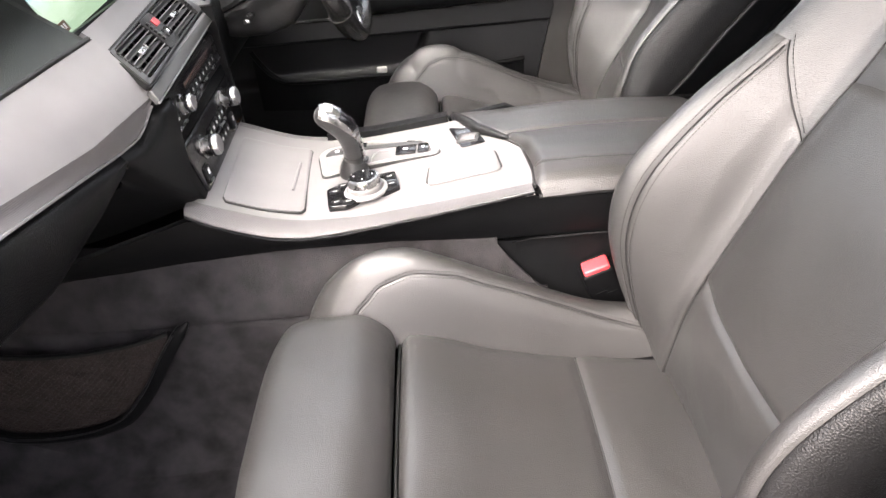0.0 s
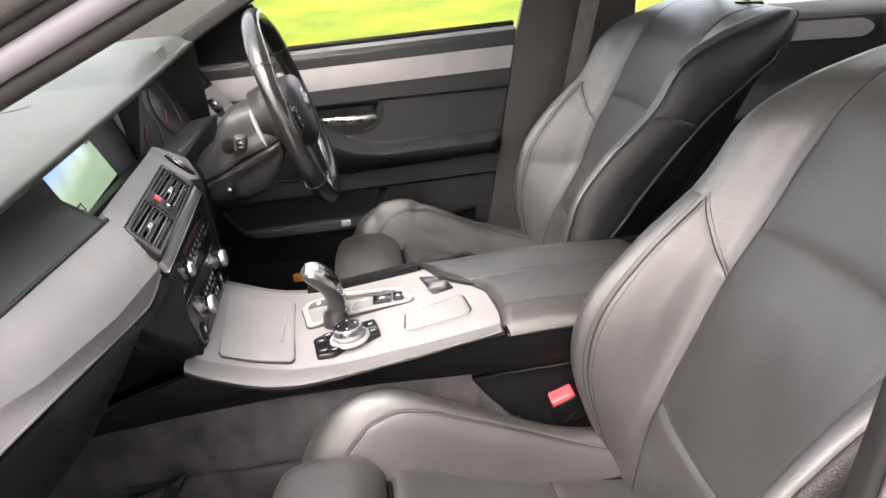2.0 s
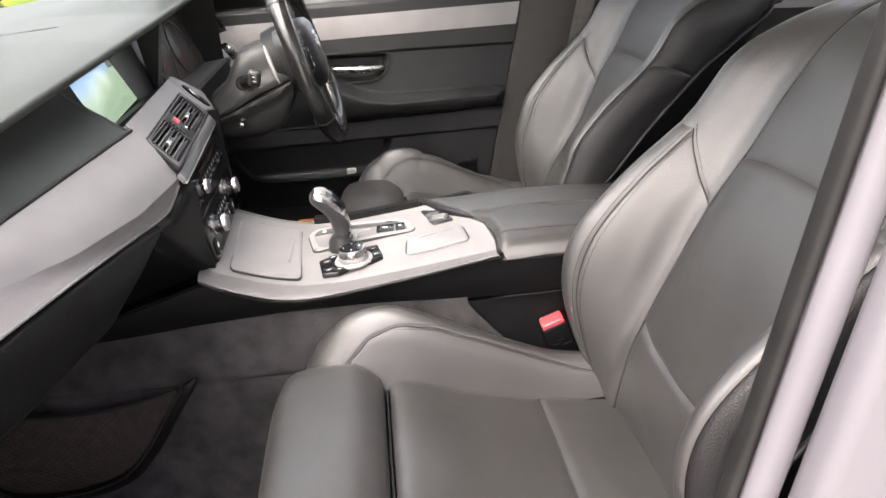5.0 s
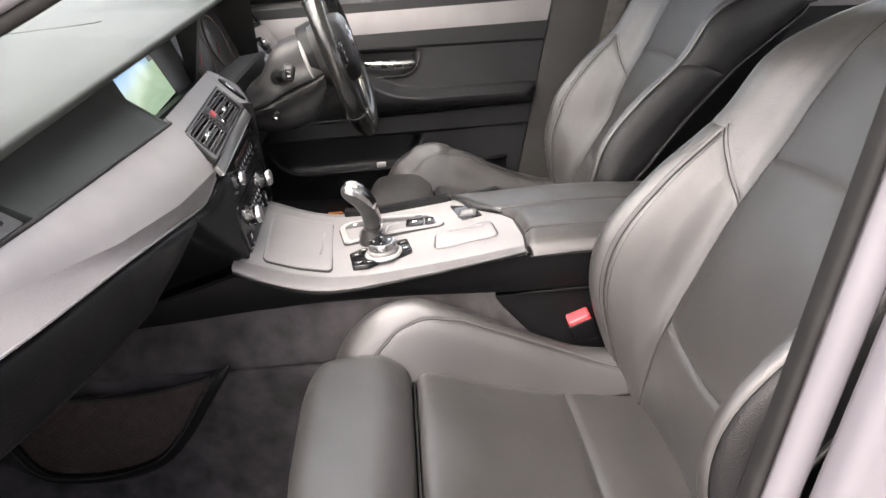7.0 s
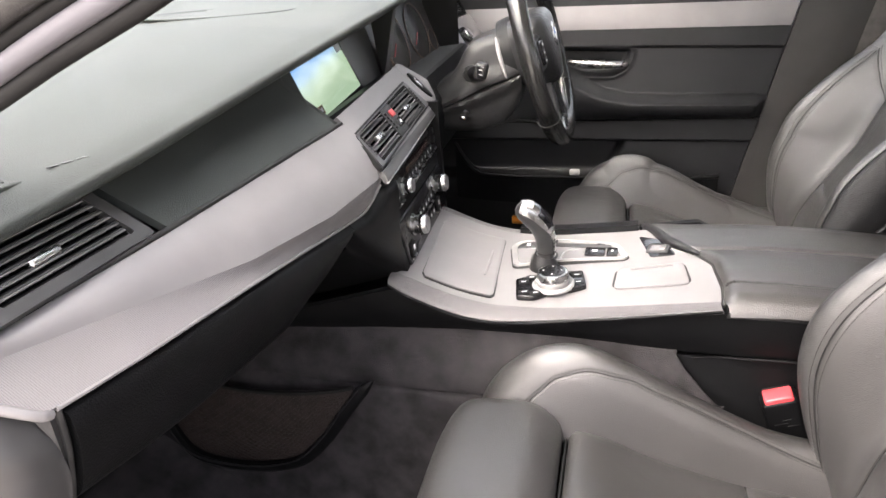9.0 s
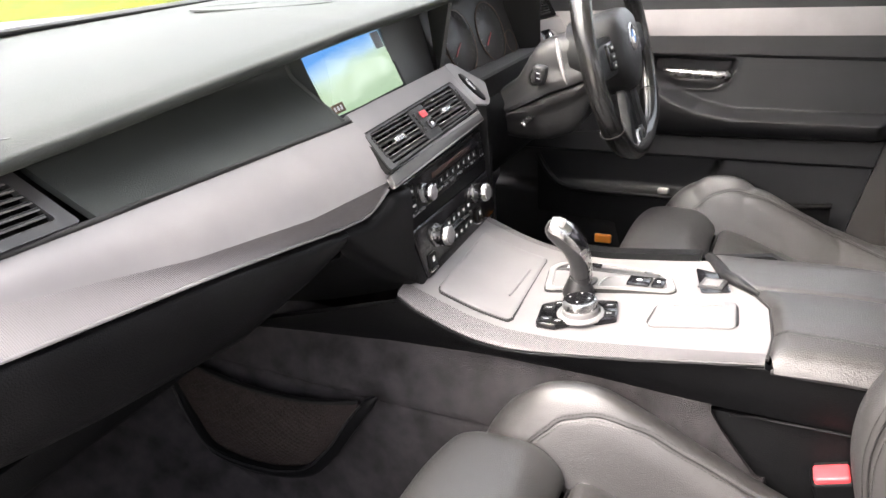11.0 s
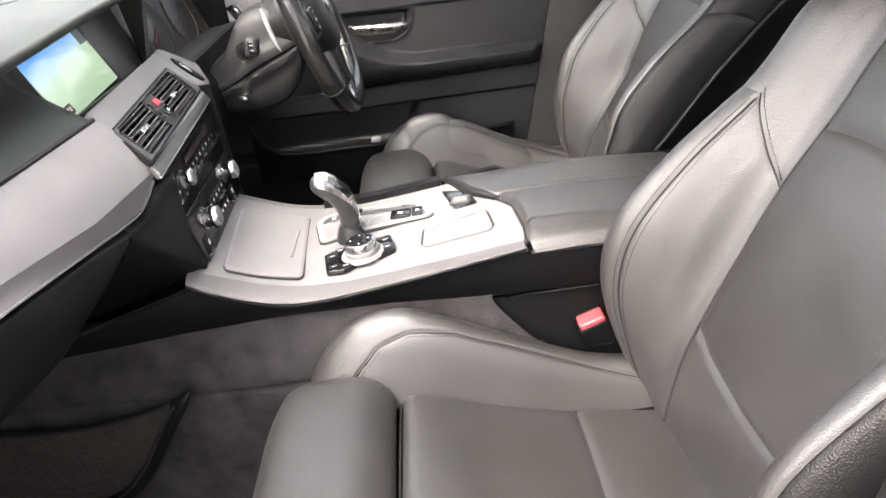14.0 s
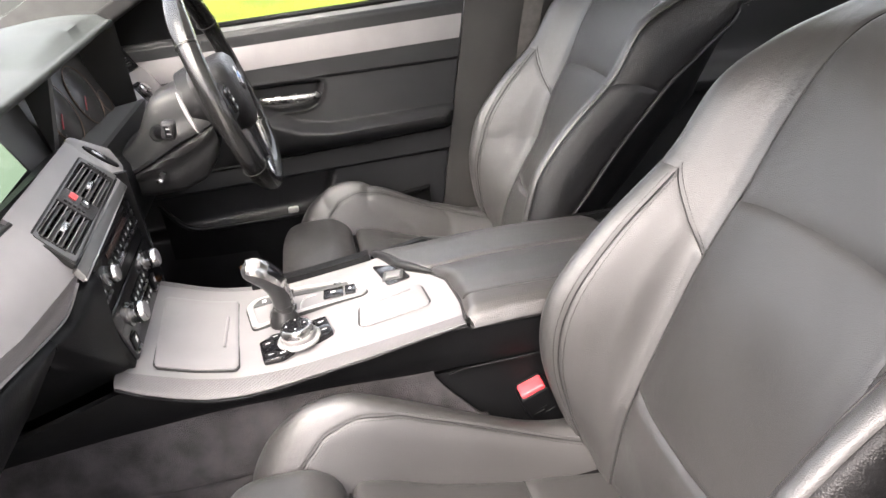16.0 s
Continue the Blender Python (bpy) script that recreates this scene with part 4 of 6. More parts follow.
def carbon(name, scale, lo, hi):
    """Silver film with a fine twill weave, as on the console's lower edge."""
    m = mat_new(name, (0.26, 0.25, 0.25), 0.48, 0.10, 0.3)
    nt = m.node_tree
    p = nt.nodes["Principled BSDF"]
    tc = nt.nodes.new("ShaderNodeTexCoord")
    wv = nt.nodes.new("ShaderNodeTexWave")
    wv.wave_type, wv.bands_direction = "BANDS", "DIAGONAL"
    wv.inputs["Scale"].default_value = scale
    nt.links.new(tc.outputs["Object"], wv.inputs["Vector"])
    rp = nt.nodes.new("ShaderNodeValToRGB")
    rp.color_ramp.elements[0].color, rp.color_ramp.elements[1].color = lo, hi
    nt.links.new(wv.outputs["Fac"], rp.inputs["Fac"])
    nt.links.new(rp.outputs["Color"], p.inputs["Base Color"])
    b = nt.nodes.new("ShaderNodeBump")
    b.inputs["Strength"].default_value, b.inputs["Distance"].default_value = 0.4, 0.0004
    nt.links.new(wv.outputs["Fac"], b.inputs["Height"])
    nt.links.new(b.outputs[0], p.inputs["Normal"])
    return m


TWILL = carbon("silver_twill_edge", 200, (0.022, 0.021, 0.0215, 1), (0.165, 0.158, 0.160, 1))
FINE_TWILL = carbon("fine_silver_twill", 330, (0.122, 0.116, 0.118, 1), (0.146, 0.139, 0.141, 1))
BRIGHT = textured("bright_satin_chrome", (0.28, 0.277, 0.275), (0.33, 0.327, 0.325), (0.28, 0.34), 40, 3, 900, 0.1, 0.0002, metal=0.5)


def build_console():
    # upper face, ending at the armrest in a curve
    P = []
    for y in np.linspace(-0.128, 0.118, 36):
        end = on_line(y)
        P.append([(x, y, float(z_top(x)) - 0.004 * (y / 0.12) ** 4) for x in np.linspace(-0.41, end, 60)])
    sheet("trim_plate", P, 0.006, SILVER, console, "satin silver console trim", flip=True)
    # rounded lower edge with woven film, both sides
    for sd, yy in ((-1, -0.128), (1, 0.118)):
        P = []
        end = on_line(sd * 0.15)
        for x in np.linspace(-0.4075, end, 110):
            zt, zs = float(z_top(x)) - 0.004, float(z_side(x))
            q, sy = yy, yy + sd * (0.030 - 0.005 * max(0.0, (-0.375 - x) / 0.0325) ** 1.6)
            P.append([(x, q + (sy - q) * a, zt + (zs - zt) * b) for a, b in ((0, 0), (0.25, 0.06), (0.55, 0.25), (0.82, 0.55), (0.97, 0.85), (1.0, 1.0))])
        sheet("trim_edge", P, 0.005, TWILL, console, "silver woven-look trim edge", 60, flip=sd < 0)
        tube("trim_seam", [(x, yy + sd * (0.031 - 0.005 * max(0.0, (-0.375 - x) / 0.0325) ** 1.6), float(z_side(x)) - 0.003) for x in np.linspace(-0.4075, end, 60)], 0.0022, PLASTIC, console, "", 6)
    # black side walls
    for sd in (-1, 1):
        P = []
        for x in np.linspace(-0.66, 0.40, 60):
            zt = float(z_side(min(x, 0.03))) - 0.006 if x > -0.40 else 0.655 - (-0.40 - x) * 0.29
            if x > 0.03:
                zt = 0.640 - 0.02 * (x - 0.03)
            zb = float(np.interp(x, [-0.66, -0.55, -0.44, -0.30, -0.16, -0.04, 0.40], [0.562, 0.572, 0.584, 0.591, 0.589, 0.580, 0.570]))
            P.append([(x, sd * (0.151 - 0.012 * t ** 2), zt + (zb - zt) * t) for t in np.linspace(0, 1, 8)])
        sheet("side_wall", P, 0.012, PLASTIC, console, "black grained side wall", flip=sd < 0)
    for sd in (-1,):
        P = [[(x, sd * (0.133 + 0.022 * t), 0.570 - t * (0.26)) for t in np.linspace(0, 1, 6)] for x in np.linspace(-0.04, 0.42, 16)]
        sheet("lower_wall", P, 0.008, PLASTIC, console, "black lower side wall", flip=True)
        tube("wall_seam", [(x, sd * 0.141, 0.571 + 0.004 * (x > 0)) for x in np.linspace(0.0, 0.42, 20)], 0.0022, PLASTIC, console, "", 6)
    # driver-side rail of the console top
    P = [[(x, 0.118 + 0.034 * t, float(z_top(x)) + 0.006 * (1 - t)) for t in np.linspace(0, 1, 4)] for x in np.linspace(-0.26, -0.07, 14)]
    sheet("side_rail", P, 0.02, PLASTIC, console, "black console rail")
    # storage cover: a sheared plate that follows the curve of the console, in a dark joint
    def cover(name, grow, lift, thick, material, label):
        P = []
        for u in np.linspace(0, 1, 40):
            e = max(0.0, 1 - min(u, 1 - u) / 0.07)
            pull = 0.010 * (1 - math.sqrt(max(0.0, 1 - e * e)))
            row = []
            for v in np.linspace(0, 1, 40):
                y = -0.1145 - grow + pull + (0.0755 + 0.1145 + 2 * (grow - pull)) * v
                x = -0.3685 - grow + (0.1000 + 2 * grow) * u - 0.010 * (y + 0.11) / 0.19
                edge = min(u, 1 - u, v * 1.9, (1 - v) * 1.9)
                row.append((x, y, float(z_top(x)) + lift - 0.0014 * max(0.0, 1 - edge / 0.025) ** 2))
            P.append(row)
        return sheet(name, P, thick, material, console, label, 50)

    cover("cover_recess", 0.0016, 0.0008, 0.002, SEAM, "black joint")
    cover("storage_cover", 0.0, 0.0030, 0.003, SILVER, "satin silver storage cover")
    box("cover_grip", (0.0040, 0.084, 0.0022), on_console(-0.2895, -0.020, 0.0036), SILVER, console, "bright grip line", 0.001)
    # small lidded tray
    m = on_console(-0.053, -0.052, 0.0)
    o = [(-0.054, -0.038), (0.050, -0.033), (0.045, 0.036), (-0.049, 0.024)]
    slab("tray_gap", [(x * 1.02, y * 0.84) for x, y in o], m, 0.0018, SEAM, console, "black gap", 0.010, 0.0008)
    slab("tray_lid", [(x * 0.965, y * 0.97) for x, y in o], m, 0.0024, SILVER, console, "satin silver tray lid", 0.009, 0.001)
    box("lid_grip", (0.058, 0.0032, 0.0016), m @ pose(0, 0.020, 0.0030, 0, 0, 7), SILVER, console, "bright grip line", 0.0006)


build_console()


def build_shifter():
    # gate
    m = pose(-0.172, 0.012, 0.6362, 0, -3.3, 0)
    rim = [(-0.080, -0.036), (-0.026, -0.018), (0.034, -0.013), (0.080, -0.012), (0.087, -0.004), (0.072, 0.040), (-0.013, 0.059), (-0.081, 0.054), (-0.093, 0.034)]
    mid = np.mean(rim, axis=0)
    ring = lambda k: [tuple(mid + (np.array(q) - mid) * k) for q in rim]  # noqa: E731
    slab("gate_joint", ring(1.025), m @ pose(0, 0, -0.0075), 0.0086, SEAM, console, "black joint", 0.012, 0.0006)
    gate = ring_frame("shift_gate", ring(1.0), ring(0.90), m @ pose(0, 0, -0.006), 0.0105, BRIGHT, console, "bright shift gate surround", 0.012)
    slab("gate_floor", ring(0.91), m @ pose(0, 0, -0.002), 0.0045, SILVER, gate, "silver gate floor", 0.010, 0.0006)
    slab("gate_insert", [(-0.084, 0.028), (-0.050, 0.030), (-0.050, 0.050), (-0.080, 0.050)], m @ pose(0, 0, 0.001), 0.0030, VENT, gate, "dark gate insert", 0.004, 0.001)
    box("gate_letter", (0.006, 0.008, 0.0006), m @ pose(-0.066, 0.040, 0.0042), WHITE_MARK, gate, "", 0.0002)
    slab("gate_strip", [(-0.038, 0.036), (0.062, 0.024), (0.062, 0.036), (-0.038, 0.048)], m @ pose(0, 0, 0.001), 0.0030, VENT, gate, "dark strip beside the gate", 0.003, 0.001)
    tube("gate_step", smooth_curve([tuple(m @ Vector(q)) for q in ((-0.012, -0.012, 0.003), (-0.010, 0.004, 0.0035), (-0.004, 0.018, 0.003), (0.012, 0.022, 0.003))], 20), 0.0012, BRIGHT, gate, "silver step", 6)
    slab("boot_plate", outline([(-0.058, -0.022), (-0.018, -0.014), (-0.016, 0.014), (-0.056, 0.014)], 0.012), m @ pose(0, 0, 0.001), 0.0036, VENT, gate, "dark leather boot plate", 0.0, 0.001)
    for k, (x, y, w) in enumerate(((0.038, 0.010, 0.030), (0.0635, 0.009, 0.016))):
        b = box("parking_button", (w, 0.026, 0.004), m @ pose(x, y, 0.0045, 0, 0, -3), GLOSS, gate, "black console button", 0.002)
        box("button_mark", (w * 0.24, 0.005, 0.0008), m @ pose(x, y, 0.0064, 0, 0, -3), WHITE_MARK, b, "", 0.0002)
    box("gate_button", (0.018, 0.010, 0.003), m @ pose(-0.030, 0.046, 0.006, 0, 0, -6), GLOSS, gate, "small black button", 0.001)
    box("gate_mark", (0.012, 0.003, 0.002), m @ pose(0.046, 0.036, 0.0052, 0, 0, -8), CHROME, gate, "", 0.0006)
    lever = thing("gear_lever", "chrome and black gear selector lever on console", "gear lever", (-0.208, -0.013, 0.637))
    c = smooth_curve([(-0.208, -0.013, 0.636), (-0.205, -0.015, 0.657), (-0.206, -0.021, 0.684), (-0.213, -0.029, 0.708), (-0.228, -0.036, 0.727), (-0.243, -0.040, 0.736)], 40)
    s = np.linspace(0, 1, 40)
    L = tube_geo(c, np.interp(s, [0, 0.15, 0.40, 0.60, 0.80, 0.92, 0.97, 1], [0.0128, 0.0132, 0.0142, 0.0160, 0.0168, 0.0150, 0.0115, 0.0060]), 28, False, 1.0, (1, 0, 0))
    loft("lever_stem", L, LEVER, lever, "satin dark lever stem", 60)
    P = []
    for i in range(6, 39):
        ctr = L[i].mean(0)
        row = []
        for k in np.linspace(-1, 1, 11) * np.interp(i, [6, 14, 26, 38], [2.0, 2.2, 5.0, 5.5]):
            j = int(math.floor(k))
            row.append(ctr + (L[i][j % 28] * (1 - k + j) + L[i][(j + 1) % 28] * (k - j) - ctr) * 1.045)
        P.append(row)
    spine = sheet("lever_spine", P, 0.0015, CHROME, lever, "chrome lever spine", 60)
    for i0, i1, k, nm, mt, lb in ((34, 37, (-2, -1, 0, 1, 2), "park_button", SILVER, "silver park button"), (23, 31, (-3, -2, -1, 0, 1, 2, 3), "gear_display", GLOSS, "black gear display")):
        Q = []
        for i in range(i0, i1 + 1):
            ctr = L[i].mean(0)
            Q.append([ctr + (L[i][j % 28] - ctr) * 1.10 for j in k])
        pl = sheet(nm, Q, 0.0012, mt, spine, lb, 60)
        if nm == "gear_display":
            for i in (24, 26, 28, 30):
                ctr = L[i].mean(0)
                q = ctr + (L[i][1] - ctr) * 1.115
                box("gear_mark", (0.0022, 0.0030, 0.0006), frame_of(tuple(q), tuple(L[i][1] - ctr)), WHITE_MARK, pl, "", 0.0002, 1)
    tube("stem_seam", [tuple(q) for q in L[8].mean(0) + (L[8] - L[8].mean(0)) * 1.012], 0.0007, SEAM, lever, "", 5, True)
    lathe("boot", [(0.0215, -0.002), (0.0215, 0.003), (0.0195, 0.008), (0.0165, 0.014), (0.0145, 0.020), (0.0130, 0.0225)], on_console(-0.208, -0.013, 0.002), SHROUD, lever, "dark grey pleated boot", 24)


build_shifter()


def build_controller():
    m = on_console(-0.187, -0.0785, 0.0045)
    ctl = thing("rotary_controller", "silver rotary controller ringed by black buttons", "control knob", tuple(m.translation))
    # button wings
    left = [(-0.056, 0.016), (-0.049, -0.034), (-0.024, -0.036), (-0.008, -0.024), (-0.010, 0.010), (-0.034, 0.031)]
    right = [(0.012, 0.040), (0.038, 0.042), (0.046, -0.004), (0.022, -0.016), (0.010, 0.0)]
    for pts in (left, right):
        w = slab("button_field", pts, m @ pose(0, 0, -0.005), 0.0076, GLOSS, ctl, "black button field", 0.004, 0.001)
        ctr = np.mean(pts, axis=0)
        for k in range(4 if pts is left else 2):
            if pts is left:
                p = ((-0.043, -0.038, -0.022, -0.033)[k], (0.006, -0.024, -0.027, 0.020)[k])
            else:
                p = ((0.031, 0.035)[k], (0.026, 0.004)[k])
            b = box("menu_button", (0.015, 0.013, 0.002), m @ pose(p[0], p[1], 0.0028, 0, 0, 8), PLASTIC, w, "black menu button", 0.0012)
            box("button_mark", (0.007, 0.0014, 0.0006), m @ pose(p[0], p[1], 0.0038, 0, 0, 8), WHITE_MARK, b, "", 0.0002)
    lathe("base_ring", [(0.0295, 0.0), (0.0300, 0.003), (0.0280, 0.0056), (0.0262, 0.0060), (0.0240, 0.004)], m, BRIGHT, ctl, "chrome base ring", 40)
    lathe("knob_collar", [(0.0225, 0.002), (0.0235, 0.006), (0.0232, 0.0105), (0.0205, 0.0118)], m, SILVER, ctl, "silver collar", 40)
    lathe("knob", [(0.0200, 0.0105), (0.0216, 0.0125), (0.0220, 0.0195), (0.0208, 0.0222), (0.0176, 0.0232)], m, CHROME, ctl, "brushed silver knob", 48)
    top = lathe("knob_top", [(0.0184, 0.0226), (0.0178, 0.0238), (0.0145, 0.0242), (0.001, 0.0238)], m, GLOSS, ctl, "black knob top", 40)
    for k in range(4):
        a = k * math.pi / 2
        box("arrow_mark", (0.002, 0.002, 0.0004), m @ pose(0.0125 * math.cos(a), 0.0125 * math.sin(a), 0.0244, 0, 0, 45), WHITE_MARK, top, "", 0.0002)


build_controller()


def build_armrest():
    arm = thing("armrest", "black leather split armrest lid on centre console", "armrest", (0.15, 0, 0.62))

    def lid_z(x, y):
        """Height of the two padded halves, highest along the passenger's side and falling to the driver's."""
        z = np.interp(y, [-0.160, -0.157, -0.150, -0.138, -0.120, -0.080, -0.030, 0.0125, 0.06, 0.10, 0.13, 0.146, 0.152],
                      [0.6470, 0.6530, 0.6620, 0.6690, 0.6720, 0.6735, 0.6690, 0.6615, 0.6600, 0.6560, 0.6490, 0.6400, 0.6300])
        return z + np.interp(x, [0.0, 0.10, 0.20, 0.30], [-0.002, 0.002, -0.001, -0.009])

    def lid(y0, y1, name):
        P = []
        end = lambda y: 0.315 - 0.030 * abs((y - 0.5 * (y0 + y1)) / (0.5 * (y1 - y0))) ** 4  # noqa: E731
        ys = 0.5 * (y0 + y1) - 0.5 * (y1 - y0) * np.cos(np.linspace(0.02, np.pi - 0.02, 46))
        for k in np.linspace(0, 1, 60):
            row = []
            for y in ys:
                f = on_line(y) + 0.0025
                x = f + (end(y) - f) * k
                z = float(lid_z(x, y))
                z -= 0.013 * (1 - np.clip((-0.136 - y) / 0.020, 0, 1)) * max(0.0, 1 - (x - f) / 0.016) ** 2.4 + 0.022 * max(0.0, 1 - (end(y) - x) / 0.022) ** 2.4
                z -= 0.0035 * math.exp(-((y - 0.0125) / 0.004) ** 2)
                near = max(0.0, (-0.140 - y) / 0.020) * max(0.0, 1 - (x - f) / 0.030)
                row.append((x + 0.008 * near, y, z))
            P.append(row)
        return sheet(name, P, 0.010, ARM_LEATHER, arm, "black leather lid half", 50, flip=False)

    lid(-0.160, 0.0115, "lid_half")
    lid(0.0135, 0.152, "lid_half")
    # stitched seam along the near half, and lower body
    xs = np.linspace(0.036, 0.300, 120)
    sy = -0.118 + 0.010 * np.exp(-(xs - 0.03) / 0.05)
    for dy in (-0.0028, 0.0028):
        stitches("stitching", [(x, y + dy, float(lid_z(x, y + dy)) + 0.0002 - 0.013 * max(0.0, 1 - (x - 0.033) / 0.016) ** 2.4) for x, y in zip(xs, sy)], arm)
    tube("seam", [(x, y, float(lid_z(x, y)) - 0.0004 - 0.013 * max(0.0, 1 - (x - 0.033) / 0.016) ** 2.4) for x, y in zip(xs, sy)], 0.0010, SEAM, arm, "", 5)
    tube("lid_gap", [(x, 0.0125, float(lid_z(x, 0.0125)) - 0.0065 - 0.012 * max(0, 1 - (x - 0.01) / 0.03) ** 2) for x in np.linspace(0.012, 0.29, 30)], 0.003, SEAM, arm, "black gap", 6)
    box("box_body", (0.30, 0.266, 0.050), Matrix.Translation((0.190, -0.004, 0.605)), PLASTIC, arm, "black storage box body", 0.006)
    tube("lid_shadow_gap", [(x, -0.150, 0.6425) for x in np.linspace(0.035, 0.30, 20)], 0.0035, SEAM, arm, "", 6)
    # dark front face of the armrest with the grip recess
    P = []
    for y in np.linspace(-0.146, 0.148, 40):
        x0 = on_line(y)
        P.append([(x0 + 0.003 + 0.004 * t, y, 0.628 + (0.026 - 0.012 * max(0.0, y / 0.15)) * t) for t in np.linspace(0, 1, 5)])
    sheet("front_face", P, 0.006, PLASTIC, arm, "black armrest front", flip=True)
    c = smooth_curve([(on_line(y) + 0.002, y, float(z_top(on_line(y))) + 0.0005) for y in np.linspace(-0.148, 0.0, 10)], 40)
    tube("front_gap", c, 0.0018, SEAM, arm, "black front gap", 8)
    # front roll: its shade is painted in with the darker leather copy
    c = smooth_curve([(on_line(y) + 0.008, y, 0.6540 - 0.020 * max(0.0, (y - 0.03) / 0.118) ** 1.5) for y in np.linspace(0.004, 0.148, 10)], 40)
    tube("front_roll", c, np.interp(np.linspace(0, 1, 40), [0, 0.3, 0.9, 1], [0.003, 0.0075, 0.0080, 0.006]), LEATHER_SHADED, arm, "leather front roll with shade in its colour", 12)
    # socket recess
    m = on_console(-0.030, 0.052, 0.0)
    rec = slab("socket_recess", [(-0.024, -0.046), (0.012, -0.042), (-0.002, 0.010), (-0.040, 0.030)], m, 0.0018, GLOSS, arm, "black socket recess", 0.006, 0.0006)
    box("socket_frame", (0.032, 0.030, 0.003), m @ pose(-0.012, -0.020, 0.0022, 0, 0, -12), VENT, rec, "dark grey socket frame", 0.002)
    box("socket_cover", (0.022, 0.018, 0.003), m @ pose(-0.012, -0.022, 0.0040, 0, 0, -12), SILL_GREY, rec, "grey socket cover", 0.0012)


build_armrest()


# ---- dashboard ----
def curve_y(rows):
    """x and z of an edge that runs across the car, from rows of y, x, z."""
    r = np.array(rows, float)
    return lambda y: (float(np.interp(y, r[:, 0], r[:, 1])), float(np.interp(y, r[:, 0], r[:, 2])))


LIP = curve_y([(-0.73, -0.522, 0.948), (-0.60, -0.498, 0.957), (-0.50, -0.484, 0.965), (-0.30, -0.468, 0.981), (-0.10, -0.455, 0.995), (0.10, -0.455, 1.002), (0.35, -0.455, 1.013), (0.52, -0.445, 1.027), (0.58, -0.452, 1.022), (0.66, -0.50, 0.985), (0.74, -0.53, 0.960)])
TOP = curve_y([(-0.73, -0.515, 0.890), (-0.50, -0.477, 0.893), (-0.20, -0.449, 0.892), (-0.153, -0.4465, 0.891)])
CREASE = curve_y([(-0.73, -0.508, 0.884), (-0.60, -0.468, 0.866), (-0.45, -0.430, 0.842), (-0.30, -0.412, 0.824), (-0.153, -0.399, 0.820)])
LOW = curve_y([(-0.73, -0.470, 0.846), (-0.60, -0.443, 0.838), (-0.45, -0.426, 0.824), (-0.34, -0.420, 0.808), (-0.25, -0.416, 0.794), (-0.20, -0.411, 0.790), (-0.175, -0.406, 0.800), (-0.153, -0.399, 0.818)])

dash = thing("dashboard", "grey-green padded dashboard with satin silver decor strip", "dashboard", (-0.6, 0, 0.6), kind="structure")


FACE_END = []                   # where the padded face meets the display


